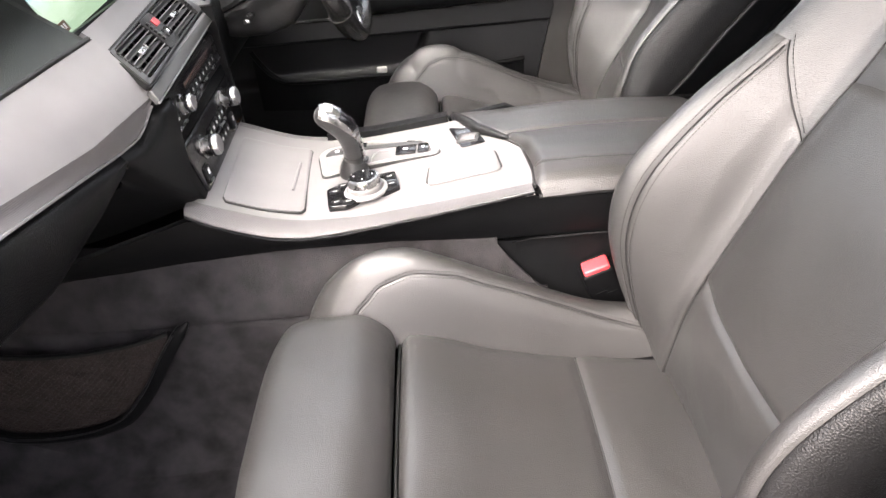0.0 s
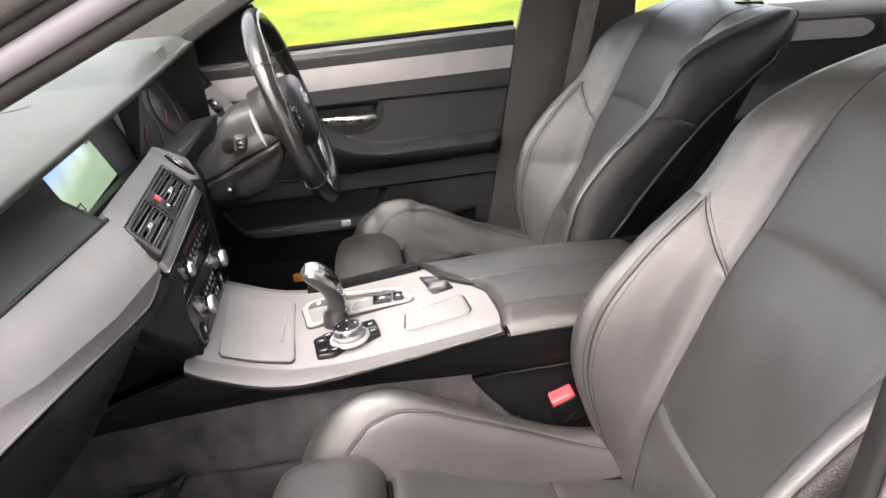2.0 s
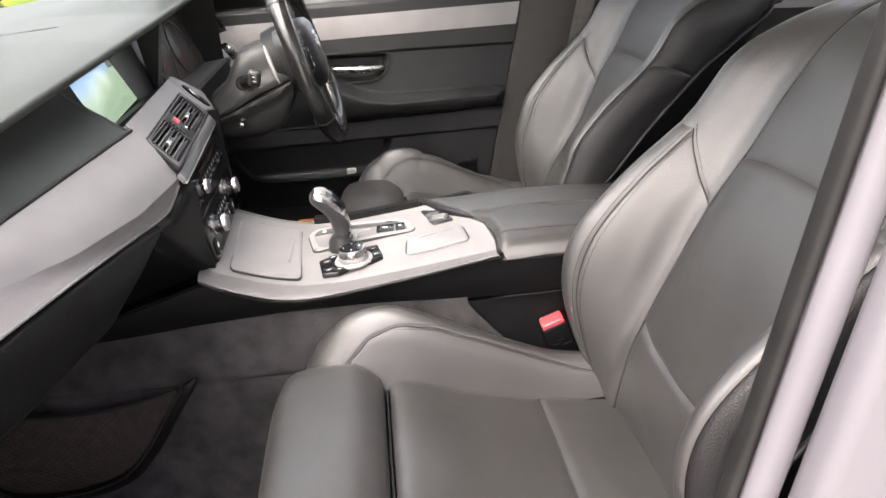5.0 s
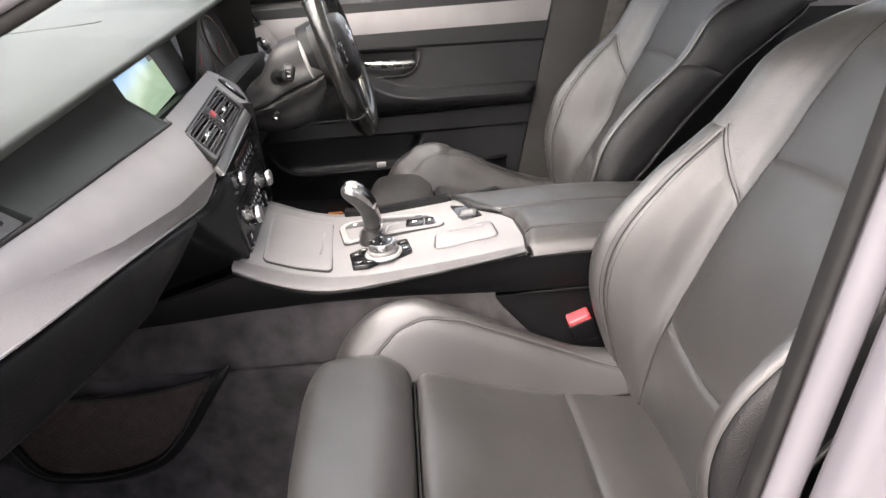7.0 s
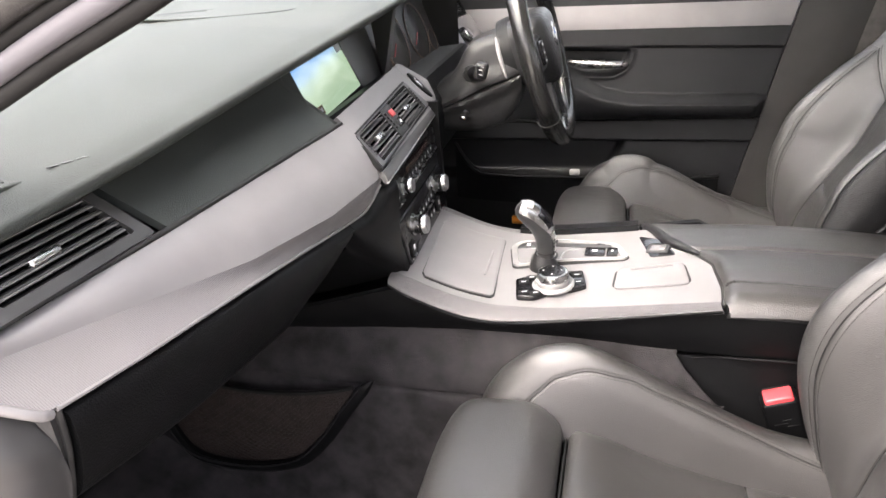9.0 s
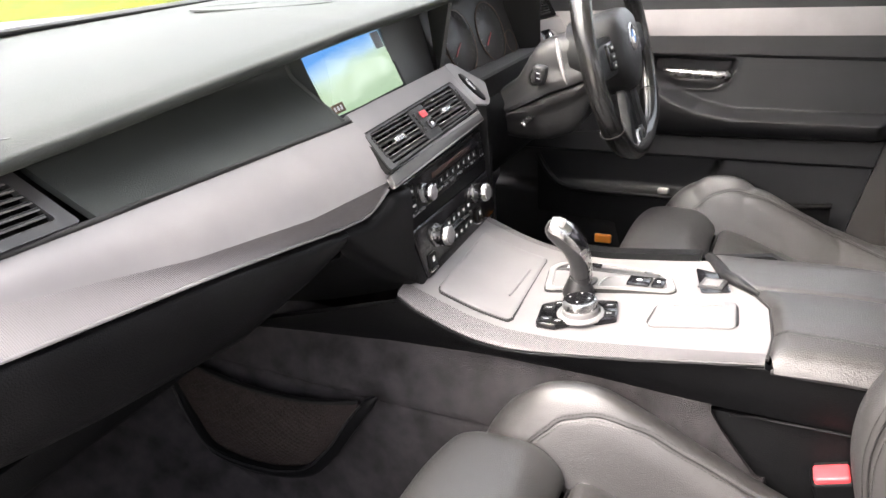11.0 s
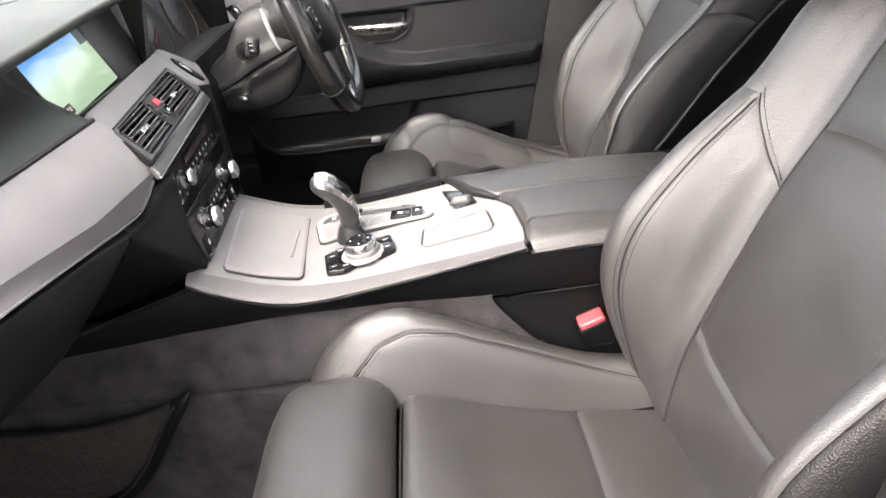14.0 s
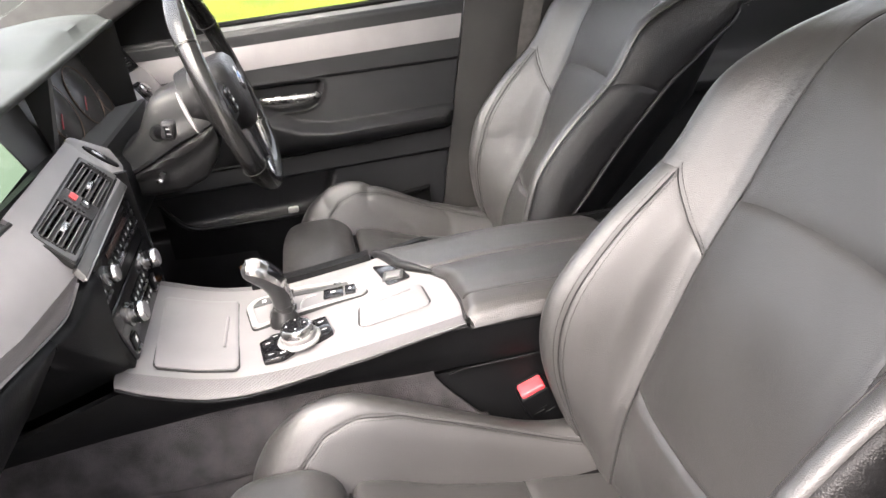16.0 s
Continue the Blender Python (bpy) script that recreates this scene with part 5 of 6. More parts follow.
def build_dash():
    # padded top
    P = []
    for y in np.linspace(-0.73, 0.74, 90):
        lx, lz = LIP(y)
        far = -1.10 - 0.05 * (1 - (y / 0.74) ** 2)
        row = []
        for t in np.linspace(0, 1, 40):
            x = lx + (far - lx) * t
            z = lz + 0.014 * math.sin(math.pi * min(1, t * 1.6)) * (1 - t) + (0.985 - lz) * t ** 1.5
            if y > 0.14:
                z += 0.018 * math.exp(-((t - 0.10) / 0.16) ** 2) * max(0.0, math.sin(math.pi * min(1, (y - 0.14) / 0.46)))
            row.append((x, y, z))
        # rounded nose under the lip
        nose = [(lx - 0.030, y, lz - 0.020), (lx - 0.012, y, lz - 0.0185), (lx - 0.004, y, lz - 0.0155), (lx, y, lz - 0.0115), (lx + 0.0005, y, lz - 0.0065)]
        roll = [(x, yy, z - 0.0045 * max(0.0, 1 - (lx - x) / 0.030) ** 2) for x, yy, z in [(lx - d, y, lz + 0.0007 * d / 0.016) for d in (0.001, 0.004, 0.009)] + row[1:]]
        P.append(nose + roll)
    sheet("dash_pad", P, 0.012, DASH_PAD, dash, "grey-green grained dashboard pad", 50)
    # hollow face between lip and decor strip
    P = []
    for t in np.linspace(0, 1, 60):
        y = -0.497 + 0.326 * t
        tx, tz = TOP(y)
        lx, lz = LIP(y)
        ctl = [(tx, tz), (tx - 0.022, tz + 0.018), (tx - 0.046, tz + 0.037), (tx - 0.064, tz + 0.054), (tx - 0.066, lz - 0.028), (lx - 0.045, lz - 0.018), (lx - 0.024, lz - 0.016)]
        P.append([(x, y + (-0.006 * t - 0.024 * (1 - t)) * min(1, k / 20), z) for k, (x, z) in enumerate(table(ctl, 30))])
    sheet("dash_face", P, 0.008, DASH_PAD, dash, "grey-green padded dashboard face", 50)
    FACE_END.extend(P[-1])
    tube("face_gap", [(TOP(y)[0] + 0.001, y, TOP(y)[1] - 0.001) for y in np.linspace(-0.72, -0.158, 40)], 0.0028, SEAM, dash, "black gap", 6)
    # satin silver strip: an upper and a lower facet that meet in a crease
    P = []
    for w in np.linspace(0, 1, 70):
        ys = [(-0.728 + 0.050 * (k / 14) ** 2) * (1 - w) - 0.153 * w for k in range(16)]
        row = []
        for k, y in enumerate(ys):
            a, b, c = TOP(y), CREASE(y), LOW(y)
            a = (a[0] + 0.003, a[1] - 0.003)
            if k < 8:
                t = k / 7
                q = (a[0] + (b[0] - a[0]) * t + 0.004 * math.sin(math.pi * t), a[1] + (b[1] - a[1]) * t + 0.004 * math.sin(math.pi * t))
            elif k < 14:
                t = (k - 7) / 6
                q = (b[0] + (c[0] - b[0]) * t - 0.002 * math.sin(math.pi * t), b[1] + (c[1] - b[1]) * t)
            else:
                q = ((c[0] - 0.002, c[1] - 0.003), (c[0] - 0.008, c[1] - 0.004))[k - 14]
            row.append((q[0], y, q[1]))
        P.append(row)
    sheet("decor_strip", [q[:8] for q in P], 0.004, SILVER, dash, "satin silver decor strip", 22, flip=True)
    sheet("decor_strip_edge", [q[7:] for q in P], 0.004, FINE_TWILL, dash, "woven-look silver lower facet", 40, flip=True)
    e = np.array([q[:15] for q in P[:1]][0])
    tube("strip_end", e + np.array((-0.001, -0.003, -0.001)), 0.0040, SILVER, dash, "pale rounded end of the decor strip", 8)
    tube("strip_edge", smooth_curve([(LOW(y)[0], y, LOW(y)[1] - 0.002) for y in np.linspace(-0.678, -0.16, 30)], 60), 0.0018, SILVER, dash, "rounded lower strip edge", 6)
    # glovebox
    P = []
    for y in np.linspace(-0.672, -0.2375, 50):
        c = LOW(min(y, -0.20))
        h = float(np.interp(y, [-0.72, -0.55, -0.40, -0.30, -0.235], [0.085, 0.090, 0.085, 0.058, 0.033]))
        prof = [(-0.006, -0.006), (0.001, -0.012), (0.002, -0.4 * h), (-0.006, -0.8 * h), (-0.018, -h), (-0.050, -h - 0.018), (-0.14, -h - 0.045), (-0.30, -h - 0.075)]
        P.append([(c[0] + dx, y, c[1] + dz) for dx, dz in table(prof, 28)])
    sheet("glovebox", P, 0.008, PLASTIC, dash, "black grained glovebox lid", 50, flip=True)
    # cheek beside the control stack
    P = []
    for y in np.linspace(-0.2355, -0.128, 16):
        t = (y + 0.2355) / 0.1075
        c = LOW(max(min(y, -0.16), -0.24))
        low = 0.761 - 0.092 * t
        ctl = [(c[0] - 0.005, c[1] - 0.006), (c[0] + 0.001 + 0.012 * t, c[1] - 0.014), (-0.414 + 0.024 * t, 0.5 * (c[1] + low)), (-0.417 + 0.027 * t, low + 0.012), (-0.428 + 0.028 * t, low), (-0.44, low - 0.016), (-0.56, low - 0.05), (-0.70, low - 0.07)]
        P.append([(x, y, z) for x, z in table(ctl, 26)])
    sheet("stack_cheek", P, 0.008, PLASTIC, dash, "black cheek panel beside control stack", 50, flip=True)
    # rounded grey end of the dashboard at the door, with a dark joint to the glovebox
    P = []
    for h in np.linspace(0, 1, 30):
        row = []
        for dx, y in table([(0.0, -0.678), (0.0005, -0.690), (0.004, -0.704), (0.014, -0.718), (0.036, -0.728), (0.080, -0.733), (0.14, -0.735)], 22):
            k = np.clip((-0.678 - y) / 0.050, 0, 1) ** 0.5
            (lx, lz), (tx, tz) = LOW(-0.68), TOP(-0.728)
            z0, x0 = lz - 0.004 + (tz - lz) * k, lx - 0.003 + (tx - lx) * k
            m = min(1.0, h / 0.35)
            m = m * m * (3 - 2 * m)
            x1 = lx - 0.004 - 0.045 * h ** 2.2 - dx
            row.append((min(x0, x1 + 0.02) * (1 - m) + x1 * m, y, z0 + (0.695 - z0) * h))
        P.append(row)
    sheet("dash_end", P, 0.006, VENT, dash, "dark grey dashboard end cap", 60)
    tube("end_joint", [(q[0][0] + 0.001, -0.6755, q[0][2]) for q in P], 0.0030, SEAM, dash, "black joint", 6)
    # lower apron under the glovebox and driver side
    ybox("footwell_ceiling", -1.1, -0.62, -0.72, -0.14, 0.60, 0.64, PLASTIC, dash, "black footwell cover")
    P = [[(x, y, z) for x, z in table([(-0.47, 0.85), (-0.43, 0.80), (-0.44, 0.72), (-0.48, 0.66), (-0.62, 0.62)], 14)] for y in np.linspace(0.16, 0.74, 16)]
    sheet("knee_panel", P, 0.01, PLASTIC, dash, "black knee panel", 50, flip=True)
    P = [[(x, 0.162, z) for x in np.linspace(-0.62, -0.395 - 0.02 * (z - 0.66), 6)] for z in np.linspace(0.63, 0.84, 6)]
    sheet("stack_side", P, 0.01, PLASTIC, dash, "black stack side")
    # speaker oval and demister slots in the top
    m = pose(-0.70, 0.03, 1.004, 0, -1.2, 0)
    lathe("speaker_cover", [(1.0, 0.0), (1.0, 0.002), (0.97, 0.003), (0.5, 0.0035), (0.01, 0.0035)], m @ Matrix.Diagonal((0.125, 0.052, 0.3, 1)), DASH_PAD, dash, "oval speaker cover", 48)
    lathe("speaker_rim", [(1.02, -0.002), (1.03, 0.002), (1.01, 0.0035), (0.985, 0.002)], m @ Matrix.Diagonal((0.125, 0.052, 0.5, 1)), DASH_PAD, dash, "grey oval rim", 48)

    def pad_z(x, y):
        lx, lz = LIP(y)
        t = (x - lx) / (-1.10 - 0.05 * (1 - (y / 0.74) ** 2) - lx)
        return lz + 0.014 * math.sin(math.pi * min(1, t * 1.6)) * (1 - t) + (0.985 - lz) * t ** 1.5
    q = pose(-0.575, -0.602, pad_z(-0.575, -0.602) - 0.0015, -4, 4, 10)
    slab("demister_rim", [(-0.060, -0.030), (0.040, -0.016), (0.052, 0.018), (-0.060, 0.030)], q, 0.0035, DASH_PAD, dash, "grey demister rim", 0.006, 0.0015)
    slab("demister_slot", [(-0.056, -0.022), (0.030, -0.010), (0.040, 0.012), (-0.056, 0.022)], q @ pose(0, 0, 0.001), 0.003, RUBBER, dash, "black demister slot", 0.004, 0.0008)
    for k in range(3):
        box("embossed_mark", (0.009, 0.0022, 0.0006), pose(-0.524 + 0.005 * k, -0.552 + 0.011 * k, pad_z(-0.52, -0.54), -3, 2, 64), VENT, dash, "", 0.0002)
    # slot along the windscreen
    box("screen_vent", (0.05, 1.1, 0.006), pose(-1.03, 0.0, 0.992), RUBBER, dash, "black windscreen vent", 0.002)


build_dash()


def vent_louvres(parent, m, w, h, n, depth=0.018, tabs=((0.0, 0.0),), tabw=0.020):
    """A recessed box with slats across it."""
    slab("vent_back", rect(w, h), m @ pose(0, 0, -depth), 0.004, RUBBER, parent, "black vent back", 0.003, 0.0005)
    for s, (a, b) in (((w, 0.0015, depth), (0, h / 2)), ((w, 0.0015, depth), (0, -h / 2)), ((0.0015, h, depth), (w / 2, 0)), ((0.0015, h, depth), (-w / 2, 0))):
        box("vent_wall", s, m @ pose(a, b, -depth / 2), PLASTIC, parent, "", 0.0004, 1)
    for k in range(n):
        y = -h / 2 + h * (k + 0.5) / n
        box("slat", (w - 0.002, 0.0026, 0.015), m @ pose(0, y, -0.0050, 24, 0, 0), VENT, parent, "", 0.0009, 2)
        box("slat_edge", (w - 0.003, 0.0016, 0.0016), m @ pose(0, y + 0.0032 * 0.9, 0.0022), SILL_GREY, parent, "lighter slat edge", 0.0006, 1)
    for k in range(5):
        x = -w / 2 + w * (k + 0.5) / 5
        box("vane", (0.0016, h - 0.002, 0.007), m @ pose(x, 0, -0.0145), PLASTIC, parent, "", 0.0005, 1)
    for x, y in tabs:
        box("vent_tab", (tabw, 0.0085, 0.010), m @ pose(x, y, -0.001), CHROME, parent, "silver vent tab", 0.0028, 3)


def build_vents():
    # passenger vent in the dashboard face
    v = thing("air_vent", "black passenger air vent with silver tab", "air vent", (-0.53, -0.61, 0.9), "dashboard vents")
    n = Vector((0.70, -0.06, 0.70))
    m = frame_of((-0.512, -0.612, 0.9145), n)
    ring_frame("vent_frame", [(-0.085, -0.031), (0.103, -0.031), (0.083, 0.033), (-0.085, 0.033)], [(-0.044, -0.022), (0.088, -0.022), (0.074, 0.023), (-0.044, 0.023)], m @ pose(0, 0, -0.004), 0.008, VENT, v, "dark grey vent frame", 0.004)
    box("vent_housing", (0.19, 0.085, 0.006), m @ pose(0, 0.01, -0.028), RUBBER, v, "black vent housing", 0.002)
    vent_louvres(v, m @ pose(0.020, 0.0, 0), 0.130, 0.045, 6, 0.020, ((-0.008, -0.003),), 0.030)
    lathe("vent_wheel", [(0.009, -0.003), (0.010, 0.0), (0.009, 0.003)], m @ pose(-0.056, -0.002, 0.003, 90, 0, 90), PLASTIC, v, "black vent wheel", 20)
    # centre vents in their silver panel
    c = thing("air_vent", "black centre air vents in satin silver panel", "air vent", (-0.43, 0, 0.85), "dashboard vents")
    mc = frame_of((-0.4225, -0.010, 0.8535), (0.763, 0.035, 0.645))
    ring_frame("silver_panel", [(-0.1385, -0.0300), (0.170, -0.0320), (0.170, 0.0580), (-0.1420, 0.0565)], [(-0.136, -0.0285), (0.157, -0.0270), (0.141, 0.0310), (-0.136, 0.0260)], mc @ pose(0, 0, -0.010), 0.010, SILVER, c, "satin silver vent panel", 0.0)
    slab("panel_tip", [(0.1702, -0.0320), (0.222, -0.0270), (0.256, 0.004), (0.200, 0.056), (0.186, 0.0600), (0.1702, 0.0580)], mc @ pose(0, 0, -0.010), 0.010, SILVER, c, "satin silver panel tip", 0.006, 0.001)
    edge = [(-0.155, -0.0300), (0.163, -0.0250), (0.144, 0.0325), (-0.150, 0.0265)]
    ring_frame("vent_rim", edge, [(x * 0.972, y * 0.90) for x, y in edge], mc @ pose(0, 0, -0.004), 0.0058, RUBBER, c, "black vent joint", 0.006)
    ring_frame("vent_frame", [(x * 0.975, y * 0.91) for x, y in edge], [(-0.1375, -0.0240), (0.138, -0.0225), (0.129, 0.0272), (-0.1365, 0.0225)], mc @ pose(0, 0, -0.005), 0.0085, VENT, c, "dark grey vent frame", 0.005)
    for sx in (-1, 1):
        vent_louvres(c, mc @ pose(-0.0015 + sx * 0.0775, 0.0008, -0.001), 0.108, 0.046, 4, 0.026, ((sx * 0.001, -0.001),), 0.026)
        for k in range(7):
            box("wheel_tooth", (0.0035, 0.0042, 0.004), mc @ pose(0.0 + sx * 0.1385 - 0.003 * (sx > 0), -0.011 + 0.0045 * k, 0.003), SHROUD, c, "", 0.001)
    slab("vent_lip", [(-0.160, -0.046), (0.160, -0.043), (0.162, -0.0265), (-0.154, -0.0310)], mc @ pose(0, 0, -0.008), 0.0075, VENT, c, "dark grey lip under the vents", 0.003, 0.0015)
    tube("lip_line", [tuple(mc @ Vector(q)) for q in ((-0.161, -0.0462, -0.003), (0.0, -0.0450, -0.002), (0.160, -0.0430, -0.003))], 0.0014, BRIGHT, c, "thin silver line", 6)
    mid = slab("switch_pod", rect(0.046, 0.048, -0.002, 0.0008), mc @ pose(0, 0, -0.004), 0.006, SHROUD, c, "black switch pod", 0.004, 0.001)
    box("hazard_button", (0.017, 0.0105, 0.003), mc @ pose(0.006, 0.0105, 0.003), DARK_RED, mid, "red hazard button", 0.002)
    box("lock_button", (0.020, 0.013, 0.003), mc @ pose(0.007, -0.0065, 0.003), GLOSS, mid, "black lock button", 0.002)
    box("button_mark", (0.005, 0.004, 0.001), mc @ pose(0.007, -0.0065, 0.0042), WHITE_MARK, mid, "", 0.0003)
    for k in range(5):
        box("wheel_tooth", (0.006, 0.0045, 0.003), mc @ pose(-0.017, -0.009 + 0.006 * k, 0.003), SHROUD, mid, "", 0.001)
    btn = slab("oval_button", [(0.0105 * math.cos(a), 0.030 * math.sin(a)) for a in np.linspace(0, 2 * math.pi, 20, endpoint=False)], mc @ pose(0.198, 0.008, 0.0, 0, 0, 18), 0.003, PLASTIC, c, "black oval button", 0.002, 0.001)
    slab("button_ring", [(0.0062 * math.cos(a), 0.013 * math.sin(a)) for a in np.linspace(0, 2 * math.pi, 18, endpoint=False)], mc @ pose(0.196, 0.012, 0.002, 0, 0, 18), 0.0025, CHROME, btn, "silver ring", 0.001, 0.0008)


build_vents()


def build_display():
    d = thing("map_screen", "lit colour map display in black dashboard hood", "screen", (-0.52, -0.03, 0.88))
    m = frame_of((-0.512, -0.028, 0.9215), (0.90, 0.07, 0.40))
    slab("bezel", rect(0.246, 0.104, 0.006, 0.002), m @ pose(0, 0, -0.022), 0.020, PLASTIC, d, "black display bezel", 0.006, 0.001)
    slab("display", rect(0.221, 0.090, 0.005, 0.003), m @ pose(0, 0, -0.003), 0.003, SCREEN, d, "lit map of blue sky and pale green land", 0.002, 0.0005)
    box("map_legend", (0.030, 0.012, 0.0008), m @ pose(-0.083, -0.032, 0.0008), TWIG, d, "brown map legend", 0.0002)
    box("map_legend", (0.026, 0.024, 0.0008), m @ pose(0.0975, 0.031, 0.0008), PALE_MARK, d, "grey map legend", 0.0002)
    for k in range(3):
        box("legend_bar", (0.0045, 0.006, 0.0004), m @ pose(-0.092 + 0.008 * k, -0.032, 0.0014), WHITE_MARK, d, "", 0.0001, 1)
    # sill between display and silver panel, and panel toward the instruments
    P = [[(x, y, z) for x, z in ((-0.506, 0.876), (-0.492, 0.883), (-0.478, 0.889), (-0.4685, 0.8925))] for y in np.linspace(-0.20, 0.17, 20)]
    sheet("display_sill", P, 0.006, PLASTIC, d, "black display sill", 50, flip=True)
    foot, head = m @ Vector((-0.112, -0.047, 0.0)), m @ Vector((-0.112, 0.047, 0.0))
    P = []
    for k, q in enumerate(FACE_END):
        e = foot.lerp(head, k / (len(FACE_END) - 1))
        P.append([tuple(Vector(q).lerp(e, t) + Vector((-0.010, 0, 0)) * math.sin(math.pi * t)) for t in np.linspace(0, 1, 8)])
    sheet("display_cheek", P, 0.004, DASH_PAD, d, "grey-green cheek beside the display", 50)
    P = []
    for y in np.linspace(0.085, 0.215, 14):
        t = (y - 0.085) / 0.13
        P.append([(-0.512 + 0.006 * t - 0.03 * k, y, 0.880 - 0.03 * t + 0.118 * k) for k in np.linspace(0, 1, 10)])
    sheet("hood_panel", P, 0.008, HOOD_SIDE, d, "black hood panel")


build_display()


def build_stack():
    s = thing("control_stack", "black radio and climate controls with chrome knobs", "controls", (-0.4, 0, 0.70))
    m = frame_of((-0.4005, -0.004, 0.745), (0.992, 0.03, 0.105))
    slab("stack_panel", [(-0.138, 0.072), (-0.126, -0.06), (-0.108, -0.088), (0.166, -0.088), (0.174, -0.06), (0.164, 0.072)], m @ pose(0, 0, -0.012), 0.012, PLASTIC, s, "black control stack panel", 0.006, 0.002)
    r = slab("radio", [(-0.124, 0.012), (0.152, 0.012), (0.150, 0.062), (-0.129, 0.062)], m, 0.004, GLOSS, s, "gloss black radio panel", 0.006, 0.002)
    slab("radio_display", rect(0.135, 0.008, 0.024, 0.0465), m @ pose(0, 0, 0.005), 0.001, mat_new("dark_display", (0.05, 0.03, 0.025), 0.25), r, "dark brown radio display", 0.002, 0.0004)
    box("radio_slot", (0.20, 0.004, 0.002), m @ pose(0.01, 0.0585, 0.004), RUBBER, r, "", 0.0005)
    for k in range(8):
        b = box("preset_button", (0.0185, 0.010, 0.003), m @ pose(-0.040 + 0.0205 * k, 0.033, 0.0045), PLASTIC, r, "black preset button", 0.001)
        box("button_mark", (0.0025, 0.004, 0.0006), m @ pose(-0.040 + 0.0205 * k, 0.033, 0.0062), WHITE_MARK, b, "", 0.0001)
    box("chrome_line", (0.196, 0.0028, 0.003), m @ pose(0.048, 0.0225, 0.0055), CHROME, r, "chrome line", 0.001)
    box("chrome_line", (0.036, 0.003, 0.004), m @ pose(-0.098, 0.0155, 0.0055), CHROME, r, "chrome line", 0.001)
    for k in range(2):
        b = box("radio_button", (0.017, 0.015, 0.003), m @ pose(-0.112 + 0.002 * k, 0.047 - 0.019 * k, 0.0055), PLASTIC, r, "black radio button", 0.001)
        box("button_mark", (0.008, 0.003, 0.0006), m @ pose(-0.112 + 0.002 * k, 0.047 - 0.019 * k, 0.0072), WHITE_MARK, b, "", 0.0001)
    for k in range(3):
        box("radio_button", (0.012, 0.010, 0.003), m @ pose(0.136, 0.052 - 0.013 * k, 0.0045), PLASTIC, r, "black radio button", 0.001)

    def knob(x, y, rad, h, nm, parent):
        k = lathe(nm, [(rad * 1.15, 0.003), (rad * 1.15, 0.006), (rad * 0.95, 0.007), (rad * 0.95, h * 0.45), (rad, h * 0.5), (rad, h * 0.9), (rad * 0.9, h)], m @ pose(x, y, 0), CHROME, parent, "chrome rotary knob", 32)
        lathe("knob_band", [(rad * 1.015, h * 0.60), (rad * 1.02, h * 0.64), (rad * 1.02, h * 0.72), (rad * 1.015, h * 0.76)], m @ pose(x, y, 0), GLOSS, k, "black band", 32)
        lathe("knob_face", [(rad * 0.86, h), (rad * 0.80, h + 0.001), (0.001, h + 0.0008)], m @ pose(x, y, 0), SILVER, k, "silver face", 32)

    knob(-0.073, 0.033, 0.0112, 0.019, "volume_knob", r)
    c = slab("climate_panel", [(-0.098, -0.080), (0.162, -0.080), (0.158, -0.008), (-0.124, -0.003)], m, 0.004, GLOSS, s, "gloss black climate panel", 0.006, 0.002)
    knob(-0.059, -0.032, 0.0140, 0.026, "temperature_knob", c)
    knob(0.091, -0.023, 0.0140, 0.026, "temperature_knob", c)
    for k in range(5):
        for j in range(2):
            b = box("climate_button", (0.0165, 0.012, 0.003), m @ pose(-0.020 + 0.0185 * k, -0.030 - 0.026 * j, 0.0055), PLASTIC, c, "black climate button", 0.001)
            box("button_mark", (0.005, 0.004, 0.0006), m @ pose(-0.020 + 0.0185 * k, -0.030 - 0.026 * j, 0.0072), WHITE_MARK, b, "", 0.0001)
    box("chrome_line", (0.100, 0.003, 0.004), m @ pose(0.018, -0.0435, 0.0055), CHROME, c, "chrome line", 0.001)
    for sx in (-1, 1):
        box("seat_heat_button", (0.020, 0.020, 0.004), m @ pose(sx * 0.088 + 0.004, -0.058, 0.0055), PLASTIC, c, "black seat heating button", 0.0015)
        box("chrome_line", (0.022, 0.003, 0.004), m @ pose(sx * 0.088 + 0.004, -0.071, 0.0058), CHROME, c, "chrome line", 0.001)
        box("button_mark", (0.006, 0.007, 0.0006), m @ pose(sx * 0.088 + 0.004, -0.056, 0.0078), WHITE_MARK, c, "", 0.0001)


build_stack()


